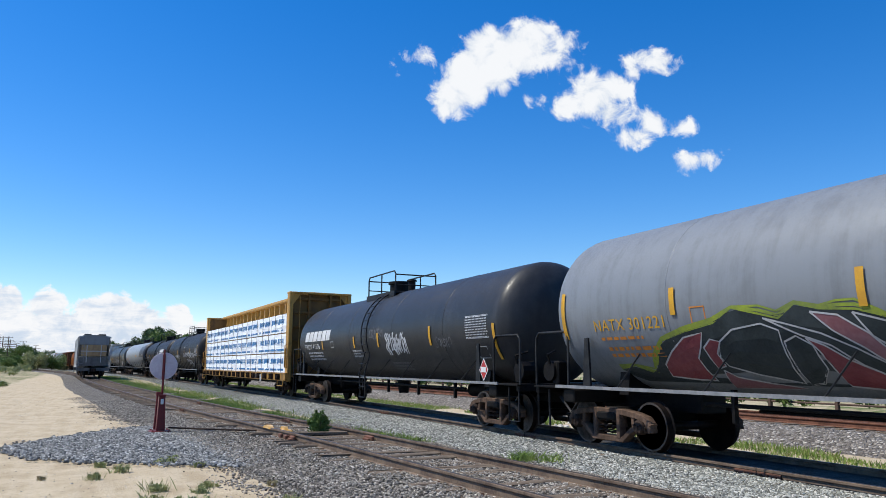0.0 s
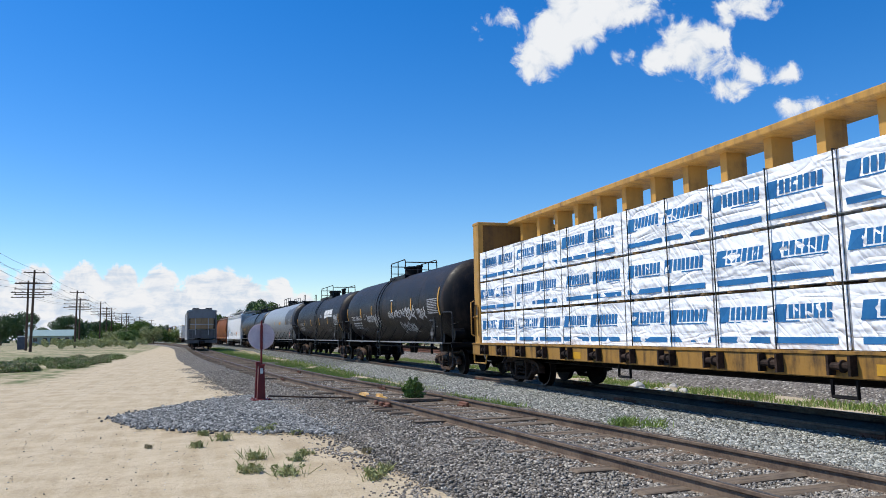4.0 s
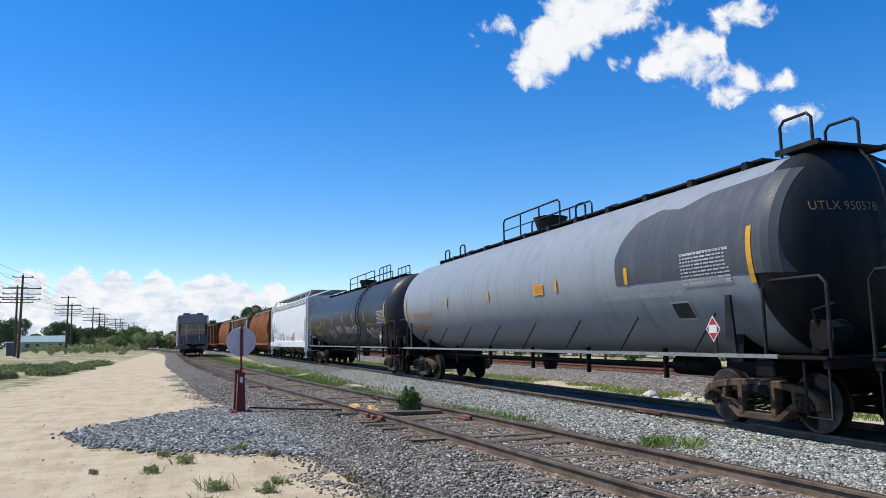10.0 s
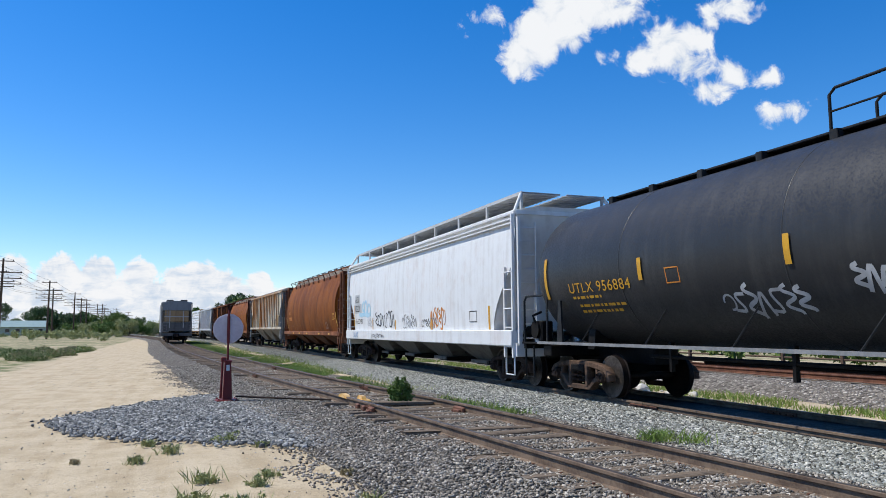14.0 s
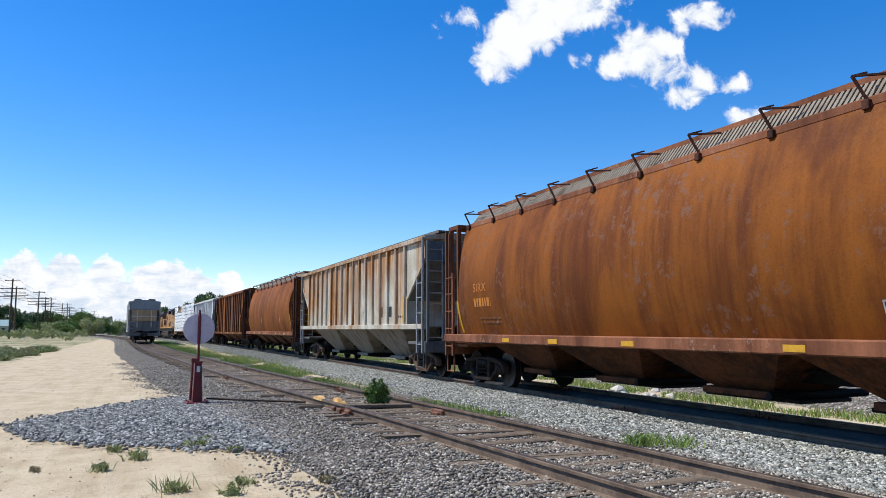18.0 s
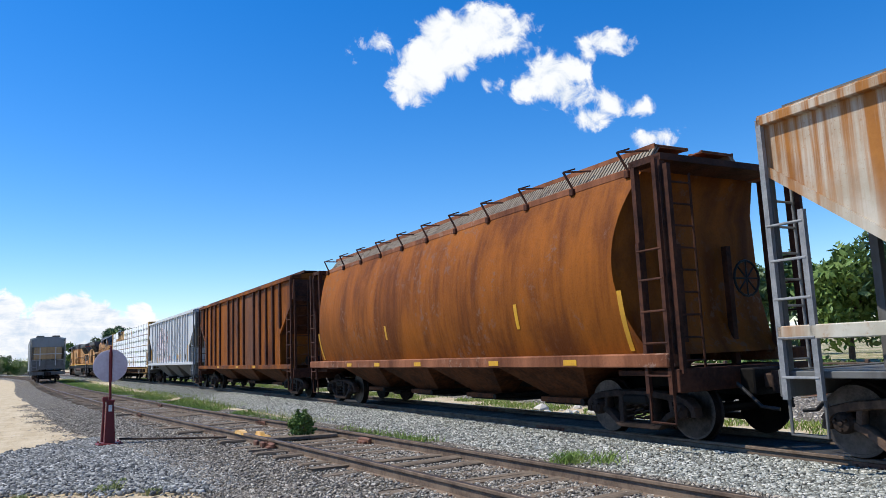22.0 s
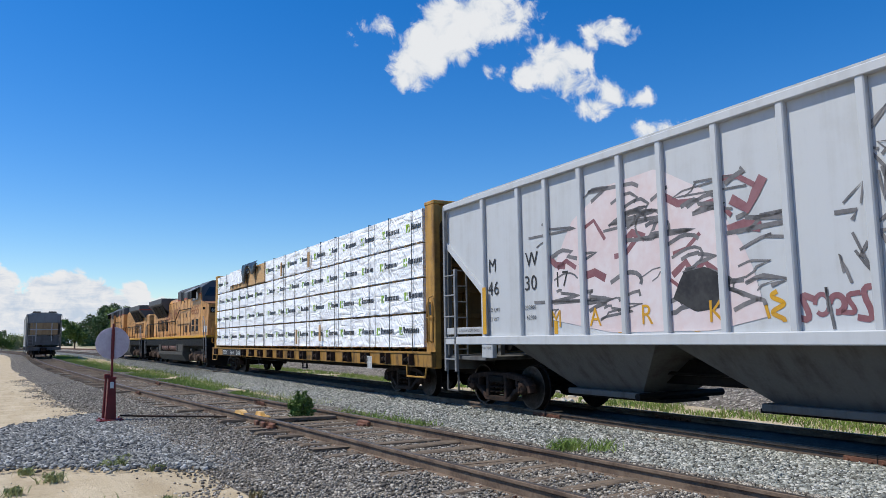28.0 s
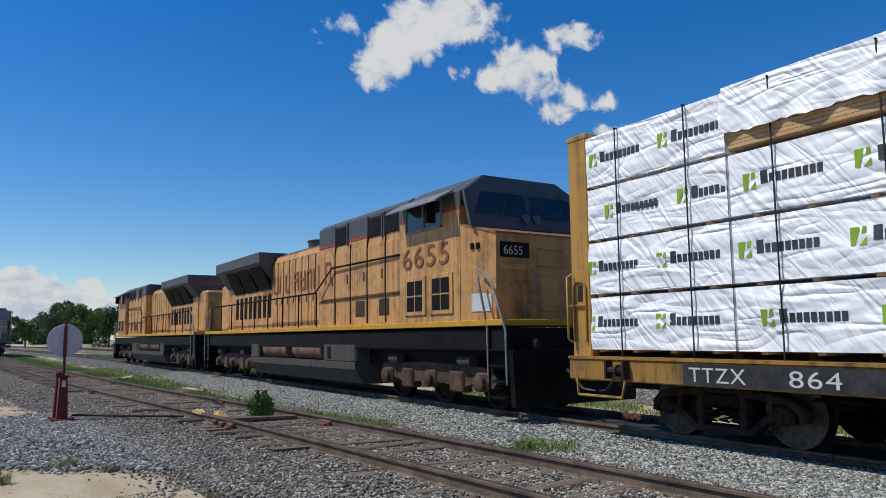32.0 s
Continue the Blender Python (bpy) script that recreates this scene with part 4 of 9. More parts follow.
                rim.lathe([(sx * (HALF + 0.02), 0.022), (sx * (HALF + 0.03), 0.02)], "x", (0, 0.24 * math.cos(q), 0.24 * math.sin(q)), 8)
            part("rim", rim, "rim_steel", wheelset, "rust-edged wheel rim")
    return t


TRUCKS = {}


def add_trucks(car, half, dusty=False):
    for y in (-half, half):
        if dusty not in TRUCKS:
            TRUCKS[dusty] = truck(car, y, dusty)
        else:
            t = copy_thing(TRUCKS[dusty], pose(0, y, 0))
            t.parent = car
    return car


def couplers(car, end):
    """A coupler with its shank and air hose at each end of a car."""
    for s in (-1, 1):
        c = Geo().box(-0.09, 0.09, s * (end - 0.15), s * (end + 0.45), 0.70, 0.92, 0.03)
        c.prism([(-0.16, s * (end + 0.42)), (0.17, s * (end + 0.42)), (0.19, s * (end + 0.62)), (0.05, s * (end + 0.74)), (0.0, s * (end + 0.60)), (-0.15, s * (end + 0.66))], "z", 0.66, 0.96)
        part("coupler", c, "truck_rust", car, "rusty knuckle coupler")
        hose = Geo().tube([(-0.38, s * end, 0.80), (-0.38, s * (end + 0.18), 0.66), (-0.36, s * (end + 0.38), 0.48), (-0.30, s * (end + 0.62), 0.45)], 0.028, 6)
        part("air_hose", hose, "strap", car, "black rubber air hose", 60)


def ladder(g, x, y0, y1, z0, z1, rungs, r=0.018, stile=0.022):
    """Two stiles and rungs in a plane across x."""
    for y in (y0, y1):
        g.tube([(x, y, z0), (x, y, z1)], stile, 6)
    for k in range(rungs):
        z = z0 + (z1 - z0) * (k + 0.5) / rungs
        g.tube([(x, y0, z), (x, y1, z)], r, 6)
    return g


class Skin:
    """The side of a car on which markings lie: place(y, z) gives a point just off it."""

    def __init__(self, car, place):
        self.car, self.place, self.up = car, place, 0.0

    def off(self, y, z, lift):
        """A point of the surface, moved out along its normal."""
        p = Vector(self.place(y, z))
        if lift:
            d = Vector(self.place(y, z + 0.004)) - Vector(self.place(y, z - 0.004))
            p += Vector((-d.z, 0, d.x)).normalized() * lift
        return p

    def quad_strip(self, name, cells, material, label=""):
        g = Geo()
        for cell in cells:
            g.add([self.off(*p, self.up) for p in cell], [tuple(range(len(cell)))])
        return part(name, g, material, self.car, label)

    def rect(self, name, y0, y1, z0, z1, material, label="", rows=6):
        zs = [z0 + (z1 - z0) * k / rows for k in range(rows + 1)]
        return self.quad_strip(name, [((y0, a), (y1, a), (y1, b), (y0, b)) for a, b in zip(zs, zs[1:])], material, label)

    def rects(self, name, boxes, material, label=""):
        return self.quad_strip(name, [((a, c), (b, c), (b, d), (a, d)) for a, b, c, d in boxes], material, label)

    def fill(self, name, outline, material, label="", columns=26, rows=5, lift=0.0):
        """A filled outline in (y, z), cut into columns that follow the surface."""
        y0, y1 = min(p[0] for p in outline), max(p[0] for p in outline)
        ys = [y0 + (y1 - y0) * (k / columns) for k in range(columns + 1)]

        def spans(y):
            zs = []
            for (a, c), (b, d) in zip(outline, outline[1:] + outline[:1]):
                if (a > y) != (b > y):
                    zs.append(c + (y - a) * (d - c) / (b - a))
            return sorted(zs)

        cells = []
        for a, b in zip(ys, ys[1:]):
            sa, sb = spans(a + 1e-4), spans(b - 1e-4)
            if len(sa) != len(sb):
                sa = sb = spans((a + b) / 2)
            for k in range(0, len(sa) - 1, 2):
                for j in range(rows):
                    lerp = lambda s, q: s[k] + (s[k + 1] - s[k]) * q / rows
                    cells.append(((a, lerp(sa, j)), (b, lerp(sb, j)), (b, lerp(sb, j + 1)), (a, lerp(sa, j + 1))))
        g = Geo()
        for cell in cells:
            g.add([self.off(*p, lift) for p in cell], [(0, 1, 2, 3)])
        return part(name, g, material, self.car, label)

    def stroke(self, g, points, width, lift=0.0):
        """A painted line of some width along points in (y, z)."""
        pts = []
        for (a, b), (c, d) in zip(points, points[1:]):
            k = max(1, int(math.hypot(c - a, d - b) / 0.15))
            pts += [(a + (c - a) * i / k, b + (d - b) * i / k) for i in range(k)]
        pts.append(points[-1])
        rows = []
        for i, p in enumerate(pts):
            a, b = pts[max(0, i - 1)], pts[min(len(pts) - 1, i + 1)]
            q = math.hypot(b[0] - a[0], b[1] - a[1]) or 1
            nx, nz = -(b[1] - a[1]) / q * width / 2, (b[0] - a[0]) / q * width / 2
            rows.append((self.place(p[0] + nx, p[1] + nz), self.place(p[0] - nx, p[1] - nz)))
        for (a, b), (c, d) in zip(rows, rows[1:]):
            g.add([(q[0] - lift, q[1], q[2]) for q in (a, b, d, c)], [(0, 1, 2, 3)])
        return g

    def scrawl(self, name, y, z, width, height, material, label, seed, strokes=14, thick=0.035):
        """Sprayed tag: loops and slashes that spell nothing."""
        r = random.Random(seed)
        g = Geo()
        for k in range(strokes):
            cx = y - width / 2 + width * (k + 0.5) / strokes
            kind = r.randrange(4)
            h = height * r.uniform(0.5, 1.0) / 2
            if kind == 0:
                pts = [(cx + 0.10 * width / strokes * math.cos(w) * 6 * 0.8, z + h * 0.8 * math.sin(w)) for w in [0.5 * i for i in range(r.randint(7, 13))]]
            elif kind == 1:
                pts = [(cx - 0.3 * width / strokes, z - h), (cx + 0.1 * width / strokes, z + h), (cx + 0.6 * width / strokes, z - h * 0.9)]
            elif kind == 2:
                pts = [(cx - 0.5 * width / strokes, z + h * r.uniform(0.3, 1)), (cx + 0.5 * width / strokes, z + h * 0.8), (cx - 0.3 * width / strokes, z - h), (cx + 0.8 * width / strokes, z - h * 0.8)]
            else:
                pts = [(cx + 0.5 * width / strokes * math.sin(2.2 * i / 6 * math.pi), z + h - 2 * h * i / 10) for i in range(11)]
            for _ in range(2):
                cut = [pts[0]]
                for (a, b), (c, d) in zip(pts, pts[1:]):
                    cut += [(a * 0.75 + c * 0.25, b * 0.75 + d * 0.25), (a * 0.25 + c * 0.75, b * 0.25 + d * 0.75)]
                pts = cut + [pts[-1]]
            self.stroke(g, pts, thick * r.uniform(0.7, 1.3))
        return tagged(part(name, g, material, self.car, label), kind="stuff")

    def text(self, name, words, y, z, height, material, label="", lift=0.004, width=None, slant=0.0):
        """Lettering that starts at y and runs towards the front of the train, which reads left to right from the yard."""
        data = bpy.data.curves.new("letters", "FONT")
        data.body, data.size, data.space_character = words, height / 0.72, 1.10
        tmp = new("letters", data)
        bpy.context.view_layer.update()
        me = bpy.data.meshes.new_from_object(tmp.evaluated_get(bpy.context.evaluated_depsgraph_get()))
        bpy.data.objects.remove(tmp)
        reach = max(v.co.x for v in me.vertices)
        squeeze = width / reach if width else 1.0
        for v in me.vertices:
            p = self.place(y - (v.co.x + slant * v.co.y) * squeeze, z + v.co.y)
            v.co = (p[0] - lift, p[1], p[2])
        me.materials.clear()
        me.materials.append(MATS[material])
        return part(name, me, material, self.car, label)

    def small_print(self, name, y0, y1, z0, lines, pitch, material, seed, height=None):
        """Lines of writing too small to read, as bars."""
        r = random.Random(seed)
        boxes = []
        h = height or pitch * 0.55
        for k in range(lines):
            y, z = y1, z0 - pitch * k
            while y > y0:
                w = r.uniform(0.06, 0.22)
                boxes.append((max(y0, y - w), y, z, z + h))
                y -= w + 0.05
            if r.random() < 0.4 and len(boxes) > 2:
                boxes.pop()
        return tagged(self.rects(name, boxes, material), kind="stuff")


def tank_car(name, label, s0, s1, radius, zc, paint, marks, dome="platform", end_paint=None, ladder_y=0.0, rail_paint="handrail_black"):
    """A tank car: barrel, saddle-mounted on stub sills, with a dome platform, ladders and end rails."""
    half = (s1 - s0) / 2
    off = marks.get("off", 0.0)
    ladder_y += off
    car = thing(name, label, "tank car", "cars of the train")
    head = radius * 0.42
    prof = [(-half, 0.02)]
    for k in range(1, 11):
        w = math.pi / 2 * k / 10
        prof.append((-half + head * (1 - math.cos(w)), radius * math.sin(w) ** 0.86))
    n_mid = 16
    L = half - head
    for k in range(1, n_mid):
        prof.append((-L + 2 * L * k / n_mid, radius))
    prof += [(-h, r) for h, r in reversed(prof[:11])]
    barrel = part("barrel", Geo().lathe(prof, "y", (0, 0, zc), 56), paint, car, smooth=40)
    for k in (-0.62, -0.22, 0.22, 0.62):
        y = k * half
        seams = Geo().lathe([(y - 0.02, radius - 0.004), (y - 0.012, radius + 0.005), (y + 0.012, radius + 0.005), (y + 0.02, radius - 0.004)], "y", (0, 0, zc), 56)
        part("weld_seam", seams, paint, barrel, smooth=60)
    if end_paint:
        cap = Geo().lathe([(h - 0.006, r + 0.006) for h, r in prof[:11]] + [(-half + head + 0.10, radius + 0.006)], "y", (0, 0, zc), 56)
        part("end_paint", cap, end_paint, barrel, "dark painted tank end", 40)
    # running rail along the barrel, braces, and platforms over the ends
    sill = 1.06
    rail = Geo().box(-1.52, -1.48, -half + 0.4, half - 0.4, sill - 0.02, sill + 0.035)
    part("side_rail", rail, "handrail_grey", car, "pale steel rail along the foot of the tank")
    part("side_rail", Geo().box(1.47, 1.53, -half + 0.4, half - 0.4, sill - 0.03, sill + 0.05), "frame_black", car)
    for k in range(8):
        y = -half + 2.2 + (2 * half - 4.4) * k / 7
        a = math.radians(-36)
        br = Geo().tube([(-1.5, y, sill), (-radius * math.cos(a) - 0.01, y - 0.32, zc + radius * math.sin(a) + 0.05)], 0.015, 5)
        part("brace", br, "handrail_black", car)
    for s in (-1, 1):
        e = half + 0.40
        body = Geo().box(-0.28, 0.28, s * (half - 2.9), s * e, 0.66, 1.02, 0.02)
        body.box(-1.45, 1.45, s * (half - 0.9), s * (half - 0.55), 0.78, 1.02, 0.02)
        body.box(-1.45, 1.45, s * (e - 0.12), s * e, 0.92, 1.06, 0.01)
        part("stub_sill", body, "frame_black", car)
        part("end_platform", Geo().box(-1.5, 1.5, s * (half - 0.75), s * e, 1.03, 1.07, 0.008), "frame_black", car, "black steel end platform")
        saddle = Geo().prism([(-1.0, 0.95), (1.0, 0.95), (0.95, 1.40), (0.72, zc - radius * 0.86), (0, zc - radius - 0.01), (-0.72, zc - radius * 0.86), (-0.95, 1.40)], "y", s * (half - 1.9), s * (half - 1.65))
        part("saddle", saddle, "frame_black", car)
        for x in (-1.42, 1.42):
            hoop = Geo()
            hoop.tube([(x, s * (half - 0.7), 1.06), (x, s * (half - 0.7), 2.0), (x, s * (half - 0.60), 2.10), (x, s * (half + 0.30), 2.10), (x, s * (half + 0.40), 2.0), (x, s * (half + 0.40), 1.06)], 0.026, 7)
            hoop.tube([(x, s * (half + 0.35), 1.0), (x, s * (half + 0.35), 0.30), (x, s * (half - 0.05), 0.30), (x, s * (half - 0.05), 1.0)], 0.022, 6)
            part("safety_rail", hoop, rail_paint, car, smooth=60)
        post = Geo().prism([(s * (half - 1.45), 1.05), (s * (half - 1.22), 1.05), (s * (half - 1.30), 1.95), (s * (half - 1.40), 1.95)], "x", -1.48, -1.44)
        part("jacking_post", post, rail_paint, car)
        gear = Geo().lathe([(-1.30, 0.20), (-0.95, 0.20)], "x", (0, s * (half + 0.15), 1.35), 12)
        gear.box(-1.25, -0.95, s * (half - 0.1), s * (half + 0.1), 1.08, 1.55, 0.03)
        gear.tube([(-1.3, s * (half + 0.1), 1.5), (-1.36, s * (half + 0.1), 1.66), (-1.1, s * (half + 0.2), 1.75)], 0.03, 6)
        part("brake_gear", gear, "frame_black", car)
    # valve and pipes under the belly
    under = Geo().lathe([(0.55, 0.16), (0.75, 0.20), (zc - radius + 0.05, 0.24)], "z", (0, 0.4, 0), 12)
    under.tube([(-0.7, -half + 3.4, 0.86), (-0.7, half - 3.4, 0.86)], 0.035, 6)
    under.tube([(0.5, -half + 3.4, 0.72), (0.5, half - 3.4, 0.72)], 0.03, 6)
    for k in range(5):
        y = -half + 4 + (2 * half - 8) * k / 4
        under.box(-0.74, -0.66, y - 0.03, y + 0.03, 0.60, zc - radius + 0.1)
    under.lathe([(-half + 4.2, 0.2), (-half + 5.2, 0.2)], "y", (0.5, 0, 0.78), 12)
    part("belly_piping", under, "frame_black", car, smooth=40)
    top = zc + radius
    py0, py1 = [y + off for y in marks["platform"]] if "platform" in marks else (ladder_y - 1.6, ladder_y + 1.0)
    if dome == "platform":
        plat = Geo().box(-0.74, 0.74, py0, py1, top - 0.10, top - 0.05, 0.01)
        plat.box(-0.78, -0.72, py0 - 0.05, py1 + 0.05, top - 0.22, top - 0.04).box(0.72, 0.78, py0 - 0.05, py1 + 0.05, top - 0.22, top - 0.04)
        part("dome_platform", plat, "handrail_black", car)
        man = Geo().lathe([(top - 0.1, 0.34), (top + 0.30, 0.34), (top + 0.32, 0.40), (top + 0.40, 0.40), (top + 0.42, 0.30)], "z", (0, py1 - 1.1, 0), 20)
        part("manway", man, "frame_black", car, "round black manway hatch", 40)
        valve = Geo().lathe([(top - 0.1, 0.12), (top + 0.34, 0.12), (top + 0.36, 0.17), (top + 0.42, 0.15)], "z", (0.1, py0 + 0.55, 0), 12)
        part("valve", valve, "frame_black", car, smooth=40)
        h = top + 0.62
        w = 0.72
        for x in (-w, w):
            rail = Geo().tube([(x, py0, top - 0.2), (x, py0, h - 0.1), (x, py0 + 0.1, h), (x, py1 - 0.1, h), (x, py1, h - 0.1), (x, py1, top - 0.2)], 0.024, 7)
            rail.tube([(x, (py0 + py1) / 2, top - 0.2), (x, (py0 + py1) / 2, h)], 0.022, 6)
            part("platform_rail", rail, "handrail_black", car, "black tube rail round the dome", 60)
        for y in (py0, py1):
            bar = Geo().tube([(-w, y, h - 0.12), (w, y, h - 0.12)], 0.022, 6).tube([(-w, y, h - 0.45), (w, y, h - 0.45)], 0.018, 6)
            part("cross_rail", bar, "handrail_black", car, smooth=60)
    else:
        box_ = Geo().box(-0.42, 0.42, -half + 1.6, half - 1.6, top + 0.02, top + 0.06, 0.01)
        for k in range(12):
            y = -half + 1.9 + (2 * half - 3.8) * k / 11
            box_.box(-0.38, 0.38, y - 0.03, y + 0.03, top - 0.04, top + 0.03)
            box_.box(-0.52, -0.40, y - 0.07, y + 0.07, top - 0.10, top + 0.05, 0.01)
        part("running_board", box_, "handrail_black", car)
        cup = Geo().lathe([(top - 0.05, 0.32), (top + 0.10, 0.36), (top + 0.36, 0.44), (top + 0.40, 0.46), (top + 0.42, 0.40), (top + 0.32, 0.3)], "z", (0, marks.get("cup", 0.5) + off, 0), 20)
        part("manway", cup, "handrail_black", car, "flared black valve housing", 40)
        h = top + 0.64
        for x in (-0.45, 0.45):
            for y0, y1 in marks.get("rails", ((2.8, -1.2),)):
                y0, y1 = y0 + off, y1 + off
                rail = Geo().tube([(x, y0, top), (x, y0, h - 0.08), (x, y0 - 0.1, h), (x, y1 + 0.1, h), (x, y1, h - 0.08), (x, y1, top)], 0.024, 7)
                for k in (1, 2):
                    y = y0 + (y1 - y0) * k / 3
                    rail.tube([(x, y, top), (x, y, h)], 0.020, 6)
                rail.tube([(x, y0, top + 0.32), (x, y1, top + 0.32)], 0.016, 6)
                part("platform_rail", rail, "handrail_black", car, "black tube rail on the tank's back", 60)
            for y, w, tall in [(h[0] + off, h[1], h[2]) for h in marks.get("hoops", ())]:
                hoop = Geo().tube([(x, y + w, top - 0.06), (x, y + w, top + tall - 0.08), (x, y + w - 0.08, top + tall), (x, y - w + 0.08, top + tall), (x, y - w, top + tall - 0.08), (x, y - w, top - 0.06)], 0.024, 7)
                part("grab_hoop", hoop, "handrail_black", car, smooth=60)
    if marks.get("end_ladder"):
        # platform over the dished end and the ladder that climbs to it
        deck = Geo().box(-0.62, 0.62, -half + 0.28, -half + 1.05, top - 0.05, top - 0.01, 0.008)
        deck.box(-0.66, -0.60, -half + 0.26, -half + 1.07, top - 0.07, top + 0.01).box(0.60, 0.66, -half + 0.26, -half + 1.07, top - 0.07, top + 0.01)
        part("end_deck", deck, "handrail_black", car)
        lad = Geo()
        depth = lambda x, z: -half + head_depth(math.hypot(x, z - zc), radius) - 0.12
        for x in (0.12, 0.58):
            lad.tube([(x, depth(x, z), z) for z in [1.08 + (top - 1.18) * k / 14 for k in range(15)]], 0.022, 6)
        for k in range(10):
            z = 1.3 + (top - 1.55) * k / 9
            lad.tube([(0.12, depth(0.12, z), z), (0.58, depth(0.58, z), z)], 0.016, 5)
        part("end_ladder", lad, "handrail_black", car, smooth=60)
    if ladder_y < 20:
        lad = Geo()
        for dy in (-0.24, 0.24):
            pts = [(-1.52, ladder_y + dy, 0.42), (-1.55, ladder_y + dy, 1.2)]
            for k in range(12):
                w = math.radians(-25 + 95 * k / 11)
                pts.append((-(radius + 0.09) * math.cos(w), ladder_y + dy, zc + (radius + 0.09) * math.sin(w)))
            lad.tube(pts, 0.022, 6)
        for k in range(10):
            w = math.radians(-22 + 88 * k / 9)
            p = (-(radius + 0.09) * math.cos(w), zc + (radius + 0.09) * math.sin(w))
            lad.tube([(p[0], ladder_y - 0.24, p[1]), (p[0], ladder_y + 0.24, p[1])], 0.018, 5)
        for z in (0.44, 0.78, 1.12, 1.5, 1.85):
            lad.tube([(-1.54, ladder_y - 0.24, z), (-1.54, ladder_y + 0.24, z)], 0.018, 5)
        part("ladder", lad, "handrail_black", car, smooth=60)

    def place(y, z):
        y += off
        k = max(-0.999, min(0.999, (z - zc) / radius))
        r = radius + (0.014 if end_paint and y < -half + head + 0.11 else 0.006)
        inset = 0.0
        if abs(y) > half - head:
            q = (abs(y) - (half - head)) / head
            r = radius * max(0.05, 1 - q * q) ** 0.43 + (0.018 if end_paint else 0.008)
            k = max(-0.999, min(0.999, (z - zc) / r))
        return (-r * math.sqrt(1 - k * k) - inset, y, zc + r * k)

    skin = Skin(car, place)
    # reflective stripes
    skin.up = 0.016
    for y, z0, z1 in marks.get("stripes", ()):
        skin.rect("reflective_stripe", y - 0.055, y + 0.055, z0, z1, "stripe_yellow", "yellow reflective stripe", 6)
    skin.up = 0.0
    for call in marks.get("draw", ()):
        call(skin, half, zc)
    couplers(car, half + 0.35)
    add_trucks(car, half - 1.35, marks.get("dusty", True))
    TRAIN.append((car, (s0 + s1) / 2, half - 1.35))
    return car


def hopper_bays(car, half, count, material, sill_z, bottom=0.38, side=1.42):
    """Funnel bays with outlet gates under a covered hopper."""
    inner = half - 2.1
    w = 2 * inner / count
    for k in range(count):
        c = -inner + w * (k + 0.5)
        a, b = w * 0.49, w * 0.20
        g = Geo()
        top = [(-side, c - a, sill_z), (side, c - a, sill_z), (side, c + a, sill_z), (-side, c + a, sill_z)]
        low = [(-0.62, c - b, bottom + 0.1), (0.62, c - b, bottom + 0.1), (0.62, c + b, bottom + 0.1), (-0.62, c + b, bottom + 0.1)]
        g.add(top + low, [(0, 1, 5, 4), (1, 2, 6, 5), (2, 3, 7, 6), (3, 0, 4, 7), (0, 3, 2, 1), (4, 5, 6, 7)])
        g.box(-0.78, 0.78, c - b - 0.1, c + b + 0.1, bottom, bottom + 0.1, 0.01)
        part("hopper_bay", g, material, car, smooth=30)
        gate = Geo().lathe([(-0.95, 0.06), (0.95, 0.06)], "x", (0, c - b - 0.22, bottom + 0.05), 8).box(-0.5, 0.5, c - b - 0.35, c + b + 0.35, bottom - 0.06, bottom, 0.01)
        part("outlet_gate", gate, "frame_black", car)
    pipe = Geo().tube([(-0.45, -inner, 0.80), (-0.45, inner, 0.80)], 0.03, 6)
    pipe.box(-0.3, 0.3, -half - 0.3, half + 0.3, 0.62, 1.0, 0.02)
    part("centre_sill", pipe, "frame_black", car)


